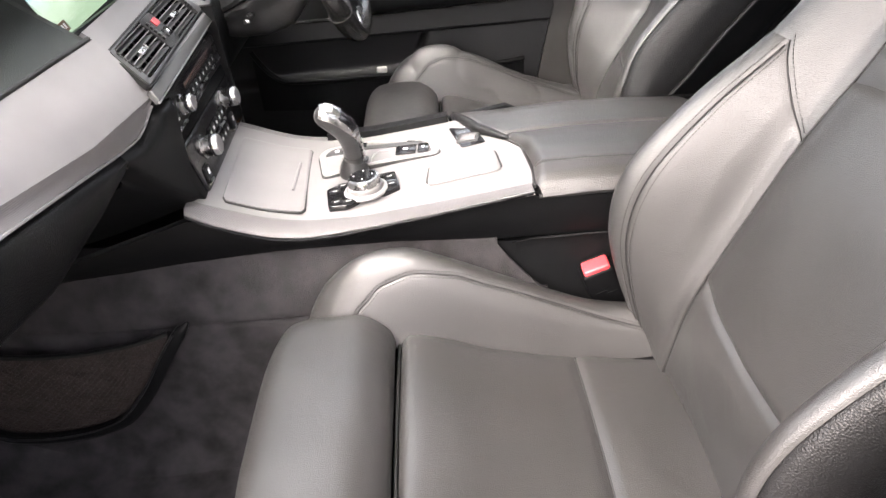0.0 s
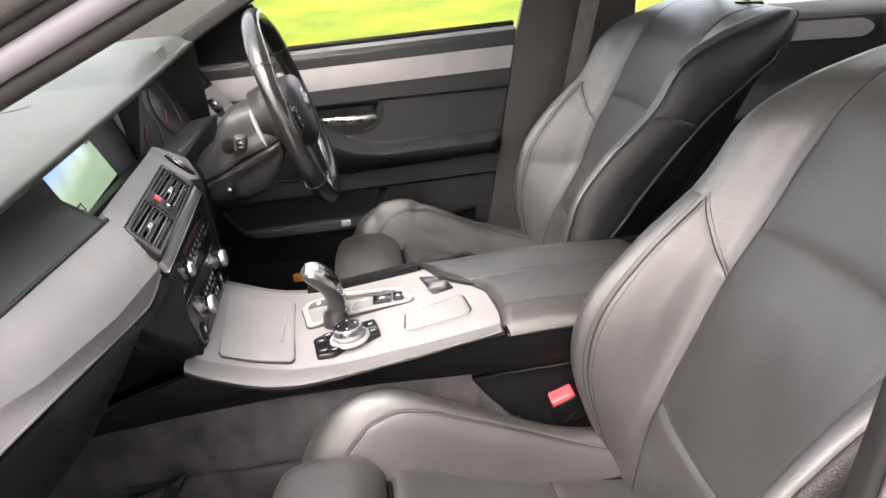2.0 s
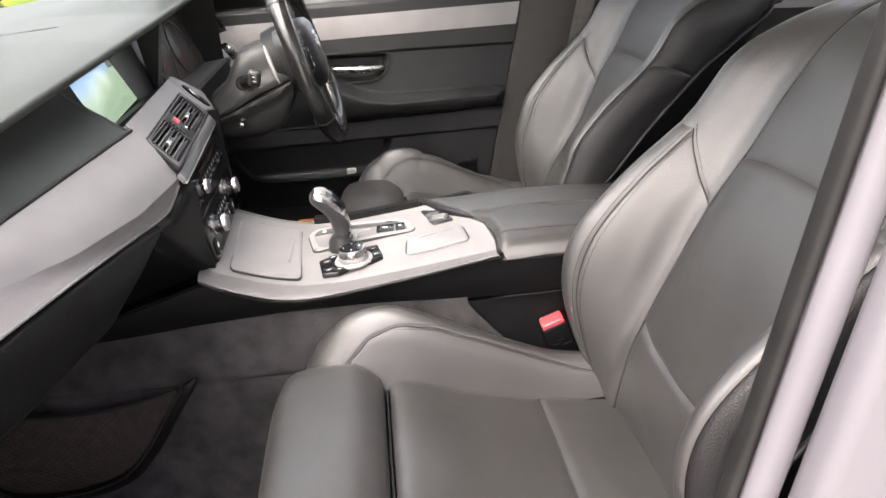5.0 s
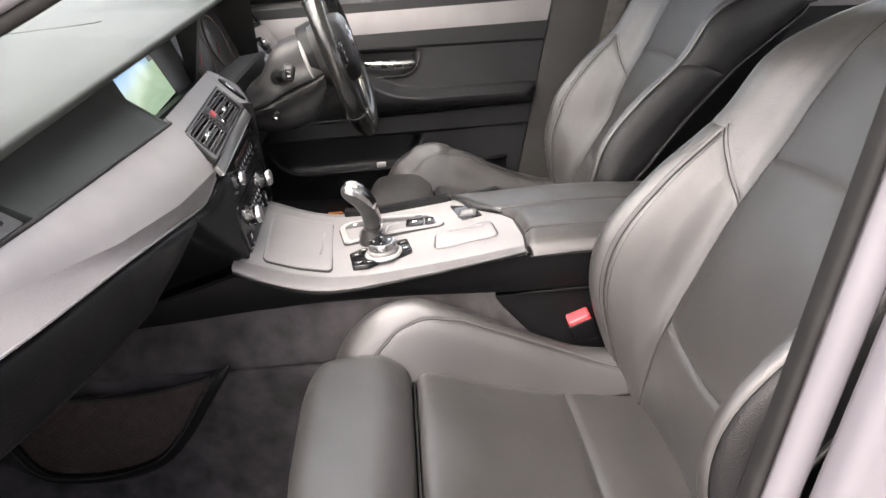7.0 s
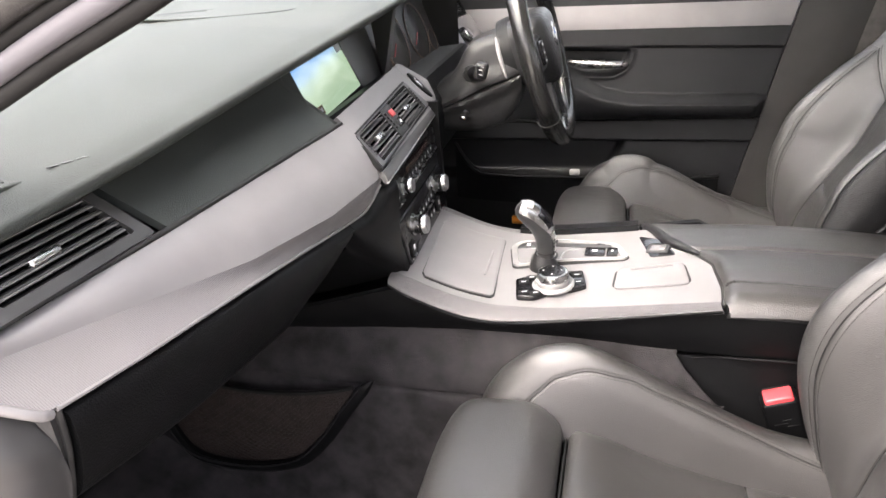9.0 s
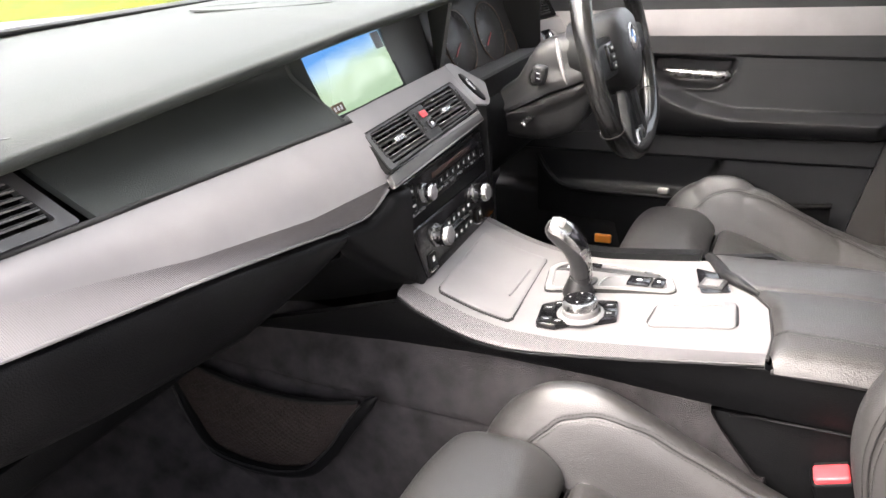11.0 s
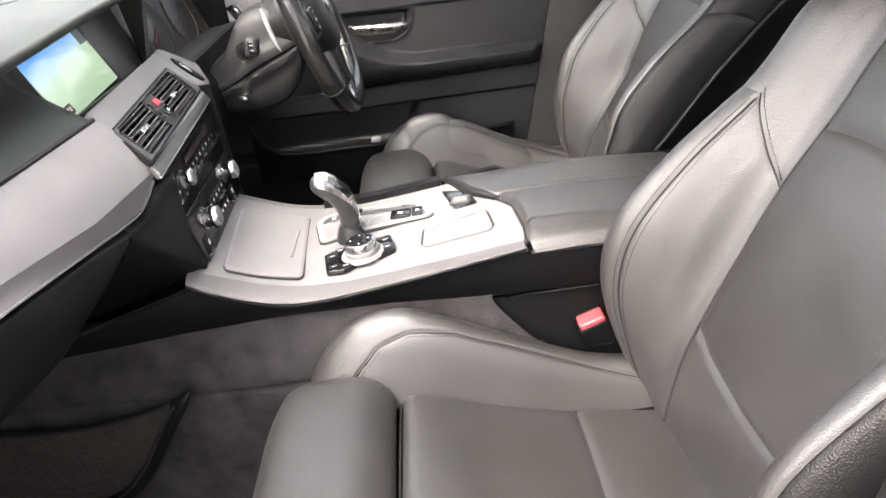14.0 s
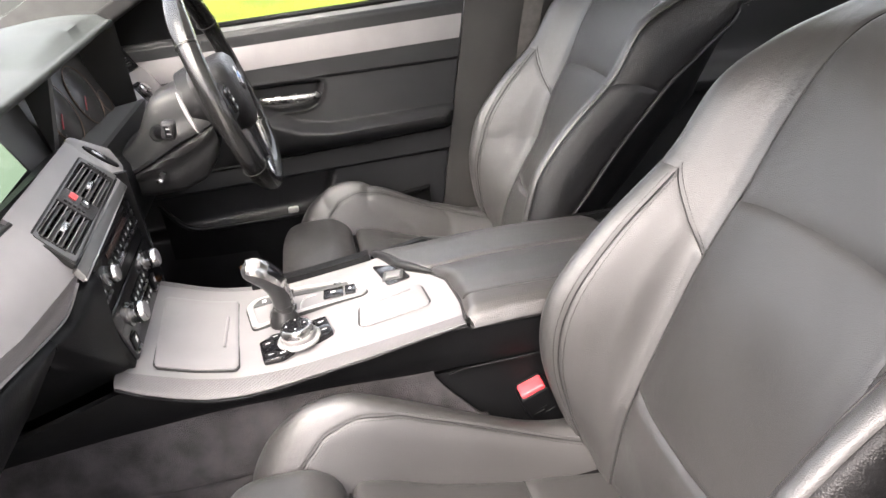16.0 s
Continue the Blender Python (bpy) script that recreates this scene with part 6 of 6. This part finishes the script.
def build_cluster():
    c = thing("instrument_cluster", "dark instrument dials under padded hood", "instruments", (-0.56, 0.39, 0.85))
    m = frame_of((-0.512, 0.395, 0.908), (0.95, -0.04, 0.31))
    slab("dial_plate", rect(0.37, 0.150), m @ pose(0, 0, -0.012), 0.008, DIAL_FACE, c, "matt black dial plate", 0.02, 0.002)
    for x, r in ((-0.066, 0.056), (0.066, 0.056)):
        tube("dial_ring", [tuple(m @ Vector((x + r * math.cos(t), r * math.sin(t), 0.0))) for t in np.linspace(0, 2 * math.pi, 48, endpoint=False)], 0.0009, DIM_MARK, c, "thin dim dial ring", 5, True)
        d = slab("dial", [(r * 0.95 * math.cos(t), r * 0.95 * math.sin(t)) for t in np.linspace(0, 2 * math.pi, 40, endpoint=False)], m @ pose(x, 0, -0.004), 0.002, DIAL_FACE, c, "black dial face", 0.0, 0.0004)
        for k in range(17):
            a = radians(225 - 270 * k / 16)
            box("dial_mark", (0.005, 0.0010, 0.0006), m @ pose(x + (r - 0.010) * math.cos(a), (r - 0.010) * math.sin(a), -0.0016, 0, 0, math.degrees(a)), GREY_MARK, d, "", 0.0001, 1)
        box("needle", (0.036, 0.0028, 0.0016), m @ pose(x - 0.018, -0.012, 0.0006, 0, 0, 33), DARK_RED, d, "red needle", 0.0005)
    for x in (-0.142, 0.142):
        tube("small_dial_ring", [tuple(m @ Vector((x + 0.022 * math.cos(t), -0.03 + 0.022 * math.sin(t), 0.0))) for t in np.linspace(0, 2 * math.pi, 32, endpoint=False)], 0.0008, DIM_MARK, c, "thin dim dial ring", 5, True)
    # hood walls
    P = []
    for t in np.linspace(0, 1, 8):
        P.append([((-0.500 - 0.012 * t) + (0.030 - 0.045 * t) * k, 0.206 + 0.034 * t, 0.852 + (0.140 - 0.012 * t) * k) for k in np.linspace(0, 1, 10)])
    sheet("hood_wall", P, 0.006, HOOD_SIDE, c, "dark grey inner hood wall", 50)
    for y0, y1 in ((0.595, 0.570),):
        P = [[(-0.455 - 0.07 * t, y0 + (y1 - y0) * t, 0.845 + 0.165 * k) for k in np.linspace(0, 1, 6)] for t in np.linspace(0, 1, 6)]
        sheet("hood_wall", P, 0.008, PLASTIC, c, "black hood wall")
    P = [[(-0.450 - 0.075 * t, y, 0.860 - 0.004 * t) for t in np.linspace(0, 1, 5)] for y in np.linspace(0.165, 0.60, 12)]
    sheet("hood_floor", P, 0.010, HOOD_SIDE, c, "dark hood floor")
    P = [[(-0.450 - 0.005 * t, y, 0.860 - 0.055 * t) for t in np.linspace(0, 1, 4)] for y in np.linspace(0.165, 0.60, 12)]
    sheet("hood_lower_edge", P, 0.010, SHROUD, c, "black hood edge")
    # light switch panel towards the door
    p = thing("light_switch", "rotary light switch in satin silver panel", "switch", (-0.44, 0.645, 0.86))
    mp = frame_of((-0.445, 0.645, 0.868), (0.80, -0.15, 0.55))
    pl = slab("switch_panel", [(-0.060, -0.040), (0.075, -0.040), (0.085, 0.045), (-0.045, 0.045)], mp @ pose(0, 0, -0.01), 0.010, SILVER, p, "satin silver switch panel", 0.01, 0.002)
    slab("switch_field", rect(0.044, 0.044, -0.010, 0.0), mp @ pose(0, 0, -0.002), 0.003, GLOSS, p, "black switch field", 0.008, 0.001)
    lathe("switch_knob", [(0.014, 0.0), (0.014, 0.010), (0.011, 0.013), (0.001, 0.013)], mp @ pose(-0.010, 0, 0), CHROME, p, "chrome switch knob", 24)
    v = thing("air_vent", "black driver air vent beside instrument hood", "air vent", (-0.48, 0.66, 0.93), "dashboard vents")
    mv = frame_of((-0.490, 0.665, 0.930), (0.85, -0.15, 0.50))
    ring_frame("vent_frame", rect(0.12, 0.06), rect(0.106, 0.046), mv, 0.006, PLASTIC, v, "black vent frame", 0.004)
    vent_louvres(v, mv, 0.106, 0.046, 4, 0.016, ((0, 0),), 0.018)


build_cluster()


def build_wheel():
    w = thing("steering_wheel", "black leather sports steering wheel with silver spoke", "steering wheel", (-0.25, 0.39, 0.70))
    C = Vector((-0.252, 0.390, 0.890))
    n = Vector((0.966, 0.0, 0.259))
    m = frame_of(C, n)
    rim = []
    for a in np.linspace(0, 2 * math.pi, 72, endpoint=False):
        flat = 1.0 - 0.05 * max(0.0, -math.sin(a)) ** 6
        rim.append(tuple(m @ Vector((0.184 * math.cos(a), 0.184 * math.sin(a) * flat, 0.0))))
    RIM = textured("smooth_wheel_leather", (0.0060, 0.0060, 0.0060), (0.0075, 0.0075, 0.0075), (0.17, 0.21), 12, 3, 900, 0.2, 0.0003, kind="grain")
    L = []
    for k, p in enumerate(rim):
        a = 2 * math.pi * k / 72
        rad = 0.0140 + 0.002 * (abs(math.sin(2 * a)) ** 8)
        out = (Vector(p) - C).normalized()
        L.append([tuple(Vector(p) + out * rad * 0.95 * math.cos(t) + n * rad * 1.15 * math.sin(t)) for t in np.linspace(0, 2 * math.pi, 14, endpoint=False)])
    L.append(L[0])
    L = np.array(L)
    link_mesh("rim", L.reshape(-1, 3), grid_faces(len(L), 14, True), RIM, w, "black leather rim", 60)
    for a in (35, 145, 215, 325):
        q = [tuple(m @ Vector((0.184 * math.cos(radians(a)) + 0.0172 * math.cos(t) * math.cos(radians(a)), 0.184 * math.sin(radians(a)) + 0.0172 * math.cos(t) * math.sin(radians(a)), 0.0200 * math.sin(t)))) for t in np.linspace(0, 2 * math.pi, 16, endpoint=False)]
        tube("rim_seam", q, 0.0008, SEAM, w, "", 5, True)
    # airbag boss
    prof = [(-0.072, 0.036), (-0.050, 0.058), (0.0, 0.064), (0.050, 0.058), (0.072, 0.036), (0.066, -0.030), (0.035, -0.066), (0.0, -0.074), (-0.035, -0.066), (-0.066, -0.030)]
    o = smooth_curve(prof, 48, True)
    loops = [[tuple(m @ Vector((x * k, y * k, h))) for x, y in o] for k, h in ((0.94, -0.045), (1.0, -0.02), (1.0, 0.004), (0.95, 0.016), (0.82, 0.023), (0.5, 0.026), (0.02, 0.027))]
    boss = loft("airbag_boss", loops, LEATHER_SHADED, w, "black airbag boss", 60)
    lathe("badge", [(0.023, 0.0), (0.0235, 0.002), (0.021, 0.003)], m @ pose(0, 0.012, 0.0255), CHROME, boss, "round chrome badge ring", 32)
    lathe("badge_ring", [(0.020, 0.0), (0.0195, 0.0032), (0.0005, 0.0032)], m @ pose(0, 0.012, 0.0255), GLOSS, boss, "black badge ring", 32)
    for k in range(4):
        o4 = [(0.0, 0.0)] + [(0.0115 * math.cos(t), 0.0115 * math.sin(t)) for t in np.linspace(k * math.pi / 2, (k + 1) * math.pi / 2, 8)]
        loops = [[tuple(m @ Vector((x, y + 0.012, h))) for x, y in o4] for h in (0.028, 0.0292)]
        loft("badge_quarter", loops, BLUE_MARK if k % 2 else WHITE_MARK, boss, "", 20)
    lathe("hub_collar", [(0.050, -0.075), (0.062, -0.070), (0.066, -0.045), (0.064, -0.028), (0.050, -0.024)], m, PLASTIC, w, "black hub collar", 36)
    # spokes with button pads
    for sx in (-1, 1):
        pts = [(0.060, 0.030), (0.172, 0.020), (0.176, -0.020), (0.150, -0.030), (0.062, -0.034)]
        slab("spoke", [(sx * x, y) for x, y in (pts if sx > 0 else pts[::-1])], m @ pose(0, 0, -0.012), 0.020, PLASTIC, w, "black spoke", 0.008, 0.004)
        pd = slab("button_pad", [(sx * x, y) for x, y in ((0.078, 0.022), (0.118, 0.020), (0.112, -0.022), (0.080, -0.026))][::sx], m @ pose(0, 0, 0.004), 0.008, GLOSS, w, "black button pad", 0.006, 0.002)
        for k in range(3):
            b = box("wheel_button", (0.026, 0.011, 0.003), m @ pose(sx * 0.096, 0.012 - 0.014 * k, 0.0125), PLASTIC, pd, "black wheel button", 0.001)
            box("button_mark", (0.008, 0.003, 0.0006), m @ pose(sx * 0.096, 0.012 - 0.014 * k, 0.0142), WHITE_MARK, b, "", 0.0001)
        # lower spoke legs, silver
        lp = [(0.018, -0.070), (0.040, -0.064), (0.052, -0.120), (0.064, -0.166), (0.030, -0.172), (0.022, -0.120)]
        slab("lower_spoke", [(sx * x, y) for x, y in lp][::sx], m @ pose(0, 0, -0.010), 0.014, DOOR_SKIN, w, "dark lower spoke", 0.006, 0.004)
    slab("lower_spoke_infill", [(-0.020, -0.074), (0.020, -0.074), (0.028, -0.150), (-0.028, -0.150)], m @ pose(0, 0, -0.016), 0.014, PLASTIC, w, "black spoke infill", 0.006, 0.002)
    slab("spoke_badge", [(-0.030, -0.168), (0.030, -0.168), (0.024, -0.140), (-0.024, -0.140)], m @ pose(0, 0, 0.001), 0.006, CHROME, w, "silver spoke plate", 0.005, 0.002)
    # shift paddles
    for sx in (-1, 1):
        q = smooth_curve([(-0.313, 0.39 + sx * 0.156, 0.928), (-0.307, 0.39 + sx * 0.163, 0.905), (-0.300, 0.39 + sx * 0.166, 0.880), (-0.294, 0.39 + sx * 0.163, 0.860)], 20)
        tube("shift_paddle", q, np.interp(np.linspace(0, 1, 20), [0, 0.3, 0.75, 1], [0.0014, 0.0036, 0.0032, 0.0010]), SILVER, w, "silver shift paddle", 10)
    # column shroud with stalks
    col = thing("steering_column", "black steering column shroud with control stalks", "steering column", (-0.40, 0.39, 0.80))
    top = [(-0.465, 0.806), (-0.452, 0.822), (-0.440, 0.832), (-0.418, 0.845), (-0.405, 0.862), (-0.392, 0.886), (-0.378, 0.904), (-0.350, 0.914), (-0.310, 0.918), (-0.285, 0.914)]
    low = [(-0.465, 0.790), (-0.430, 0.788), (-0.390, 0.803), (-0.355, 0.820), (-0.310, 0.836), (-0.285, 0.846)]
    keel = [(-0.465, 0.745), (-0.41, 0.738), (-0.36, 0.738), (-0.32, 0.752), (-0.30, 0.775), (-0.285, 0.806)]
    half = [(-0.465, 0.068), (-0.41, 0.070), (-0.36, 0.067), (-0.31, 0.060), (-0.285, 0.052)]
    at = lambda rows, x: float(np.interp(x, [q[0] for q in rows], [q[1] for q in rows]))  # noqa: E731
    for nm, mt, lb in (("upper_shroud", SHROUD, "charcoal upper column shroud"), ("lower_shroud", SHROUD, "charcoal lower column shroud")):
        loops = []
        for x in np.linspace(-0.285, -0.465, 26):
            hw = at(half, x)
            if nm == "upper_shroud":
                a, b = at(low, x), at(top, x)
                o = [(-hw, a), (hw, a), (hw * 0.99, a + 0.45 * (b - a)), (hw * 0.90, a + 0.82 * (b - a)), (hw * 0.66, b - 0.002), (0, b), (-hw * 0.66, b - 0.002), (-hw * 0.90, a + 0.82 * (b - a)), (-hw * 0.99, a + 0.45 * (b - a))]
            else:
                a, b, hw = at(keel, x), at(low, x) + 0.001, hw * 0.990
                o = [(-hw * 0.7, a), (0, a - 0.003), (hw * 0.7, a), (hw * 0.93, a + 0.25 * (b - a)), (hw, a + 0.6 * (b - a)), (hw, b), (-hw, b), (-hw, a + 0.6 * (b - a)), (-hw * 0.93, a + 0.25 * (b - a))]
            loops.append([(x, 0.39 + u, v) for u, v in smooth_curve(o, 48, True)])
        loft(nm, loops, mt, col, lb, 40)
    for sx in (-1, 1):
        st = tube("stalk", [(-0.372, 0.39 + sx * 0.062, 0.851), (-0.366, 0.39 + sx * 0.090, 0.856), (-0.350, 0.39 + sx * 0.130, 0.866), (-0.341, 0.39 + sx * 0.150, 0.872)], np.array([0.0105, 0.0110, 0.0095, 0.0085]), PLASTIC, col, "black control stalk", 12)
        lathe("stalk_collar", [(0.0150, -0.004), (0.0155, 0.003), (0.0135, 0.006), (0.010, 0.0065)], frame_of((-0.374, 0.39 + sx * 0.066, 0.850), (0.15, sx, 0.1)), PLASTIC, st, "black stalk collar", 20)
        box("stalk_button", (0.022, 0.020, 0.030), pose(-0.338, 0.39 + sx * 0.162, 0.874, 0, 12, 0), SHROUD, st, "dark grey stalk end", 0.006, 3)
        slab("stalk_roller", rect(0.012, 0.020), frame_of((-0.337, 0.39 + sx * 0.1715, 0.874), (0, sx, 0)), 0.0016, GLOSS, st, "black roller", 0.003, 0.0006)
        for k in range(2):
            box("stalk_mark", (0.006, 0.0006, 0.002), pose(-0.337, 0.39 + sx * 0.1735, 0.870 + 0.008 * k, 0, 12, 0), GREY_MARK, st, "", 0.0002, 1)
    box("adjuster_lever", (0.012, 0.05, 0.008), pose(-0.385, 0.300, 0.780, 0, 0, 0), CHROME, col, "chrome column adjuster", 0.003)


build_wheel()


# ---- driver door ----
def door_edge(z):
    return 0.148 + 0.222 * (z - 0.44)


def build_door():
    d = thing("driver_door", "charcoal driver door panel with satin silver strip", "car door", (-0.2, 0.75, 0.27))
    bowl = [(-0.262, 0.824), (-0.083, 0.818), (-0.086, 0.790), (-0.100, 0.766), (-0.127, 0.752), (-0.197, 0.752), (-0.262, 0.766)]
    ring = outline(bowl, 0.012)

    def inside(x, z):
        """Distance to the rim of the handle bowl, positive inside it."""
        a, b = ring, np.roll(ring, -1, 0)
        ab = b - a
        q = np.array((x, z)) - a
        t = np.clip((q * ab).sum(1) / ((ab ** 2).sum(1) + 1e-12), 0, 1)
        d = np.sqrt(((q - ab * t[:, None]) ** 2).sum(1)).min()
        side = ab[:, 0] * q[:, 1] - ab[:, 1] * q[:, 0]
        return d if (side > 0).all() or (side < 0).all() else -d

    def soft(t):
        t = np.clip(t, 0, 1)
        return float(t * t * (3 - 2 * t))

    def skin(x, z):
        """Depth of the door's inner face, with armrest, bowl, moulding and pocket."""
        y = 0.735 + 0.035 * soft((z - 0.945) / 0.015)
        y -= 0.006 * soft((z - 0.822 + 0.02 * (x + 0.25)) / 0.006) * (1 - soft((z - 0.935) / 0.01))
        zt = float(np.interp(x, [-0.36, -0.27, -0.2115, -0.153, -0.0857, 0.0312, 0.19], [0.800, 0.778, 0.7457, 0.7175, 0.7055, 0.7045, 0.7040]))
        zb = 0.652 + 0.02 * (x + 0.2)
        u = (z - zb) / (zt - zb)
        grow = soft((x + 0.40) / 0.14) * (1 - 0.75 * soft((x - 0.175) / 0.03))
        if 0 < u < 1.45:
            y -= 0.060 * grow * math.sin(math.pi * min(1.0, u) / 2) ** 0.55 * (1 - soft((u - 0.93) / 0.30))
        if 0.600 < z < zb + 0.004:
            y -= 0.010 * soft((z - 0.603) / 0.006)
        d = inside(x, z)
        y += 0.030 * soft(d / 0.014) - 0.0035 * math.exp(-(d / 0.004) ** 2)
        hollow = soft((0.600 - z) / 0.008) * soft((z - 0.50) / 0.02) * (1 - soft((x + 0.135 - 0.45 * (z - 0.54)) / 0.02))
        return y + 0.035 * hollow
    P = []
    for t in np.linspace(0, 1, 170):
        row = []
        for z in np.concatenate([np.linspace(0.958, 0.600, 170), np.linspace(0.597, 0.27, 50)]):
            x = -0.62 + (door_edge(z) + 0.62) * t
            row.append((x, skin(x, z), z))
        P.append(row)
    sheet("door_card", P, 0.02, DOOR_SKIN, d, "charcoal grained door card with armrest", 60, flip=True)
    # silver strip
    P = []
    for t in np.linspace(0, 1, 30):
        row = []
        for k in np.linspace(0, 1, 8):
            z = 0.861 + 0.052 * k
            x = -0.60 + (door_edge(z) + 0.597) * t
            row.append((x, 0.7285 - 0.003 * math.sin(math.pi * k), z))
        P.append(row)
    sheet("decor_strip", P, 0.008, SILVER, d, "satin silver door strip", 50)
    # handle in its recess
    tube("door_handle", smooth_curve([(-0.228, 0.744, 0.789), (-0.215, 0.732, 0.788), (-0.160, 0.728, 0.785), (-0.110, 0.730, 0.783), (-0.100, 0.738, 0.783)], 20), np.interp(np.linspace(0, 1, 20), [0, 0.1, 0.6, 1], [0.005, 0.007, 0.009, 0.008]), CHROME, d, "chrome door handle", 10)
    lathe("lock_pin", [(0.005, 0.0), (0.005, 0.012), (0.003, 0.015), (0.0005, 0.015)], pose(0.202, 0.757, 0.952), PLASTIC, d, "black lock pin", 12)
    for k in range(3):
        box("window_switch", (0.016, 0.012, 0.006), pose(-0.232 + 0.020 * k, 0.690, 0.752 - 0.010 * k, 35, 28, 0), PLASTIC, d, "black window switch", 0.002)
    # pocket with its bright lip
    P = [[(x, 0.676 + 0.030 * max(0, (-0.30 - x) / 0.2) ** 2 + 0.03 * max(0, (x + 0.0) / 0.15) ** 2, z) for z in np.linspace(0.30 + 0.16 * np.clip((-0.27 - x) / 0.04, 0, 1), 0.529 + 0.012 * max(0, x + 0.1) + 0.040 * max(0, (-0.42 - x) / 0.06) ** 2, 6)] for x in np.linspace(-0.50, 0.12, 40)]
    pk = sheet("door_pocket", P, 0.006, PLASTIC, d, "black door pocket", 50)
    tube("pocket_lip", [r[-1] for r in P], 0.006, PLASTIC, pk, "dark pocket lip", 8)
    box("door_lamp", (0.024, 0.012, 0.014), pose(-0.206, 0.676, 0.542), mat_new("white_lens", (0.28, 0.28, 0.27), 0.4), d, "white door lamp lens", 0.004, 3)
    box("door_reflector", (0.040, 0.010, 0.022), pose(-0.345, 0.722, 0.395), AMBER, d, "amber door reflector", 0.004, 3)
    # window sill; the sky's reflection is put into its grey
    P = [[(x, 0.7335 - 0.004 * math.sin(math.pi * k) + 0.012 * k ** 3, 0.915 + 0.040 * k) for k in np.linspace(0, 1, 8)] for x in np.linspace(-0.60, 0.255, 20)]
    sheet("window_sill", P, 0.006, SILL_GREY, d, "sill under the window with sky reflection in its grey", 50)
    tube("window_seal", [(x, 0.762, 0.960) for x in np.linspace(-0.60, 0.26, 12)], 0.006, RUBBER, d, "black window seal", 6)
    # rear door beyond the centre pillar
    r = thing("rear_door", "charcoal rear door panel with silver strip", "car door", (0.9, 0.75, 0.27))
    prof = [(0.955, 0.770), (0.945, 0.746), (0.90, 0.736), (0.84, 0.738), (0.74, 0.738), (0.70, 0.70), (0.67, 0.70), (0.62, 0.735), (0.27, 0.74)]
    P = [[(x, y, z - 0.055 * max(0, x - 0.5)) for z, y in table(prof, 30)] for x in np.linspace(0.40, 1.55, 20)]
    sheet("door_card", P, 0.02, DOOR_SKIN, r, "charcoal grained door card", 50, flip=True)
    P = [[(x, 0.727, 0.866 + 0.045 * (0.5 + (k - 0.5) * min(1, (1.172 - x) / 0.03) ** 0.5) - 0.055 * (x - 0.5)) for k in np.linspace(0, 1, 6)] for x in [0.45 + 0.03 * i for i in range(24)] + [1.155, 1.163, 1.168, 1.171]]
    sheet("decor_strip", P, 0.008, SILVER, r, "satin silver door strip", 50)
    # rear sill, sky reflection painted in likewise
    P = [[(x, 0.7315 - 0.004 * math.sin(math.pi * k) + 0.012 * k ** 3, 0.918 + 0.036 * k - 0.055 * (x - 0.5)) for k in np.linspace(0, 1, 8)] for x in np.linspace(0.45, 1.5, 16)]
    sheet("window_sill", P, 0.006, SILL_GREY, r, "sill under the window with sky reflection in its grey", 50)
    # belt on the far centre pillar
    b = thing("seat_belt", "dark grey seat belt hanging on centre pillar", "seat belt", (0.42, 0.70, 0.9))
    c = smooth_curve([(0.452, 0.655, 1.125), (0.440, 0.678, 1.05), (0.420, 0.700, 0.95), (0.395, 0.712, 0.83), (0.365, 0.712, 0.66), (0.34, 0.70, 0.45)], 30)
    sheet("webbing", [[p + np.array((dx, 0.0, 0.25 * dx * 0)) for dx in np.linspace(-0.023, 0.023, 5)] for p in c], 0.0014, BELT, b, "dark grey webbing", 60)
    box("belt_guide", (0.062, 0.016, 0.040), pose(0.452, 0.648, 1.135, 10, 12, 0), PLASTIC, b, "black belt guide", 0.006, 3)
    box("guide_cover", (0.045, 0.022, 0.060), pose(0.455, 0.660, 1.165, 12, 10, 0), PLASTIC, b, "black guide cover", 0.008, 3)


build_door()
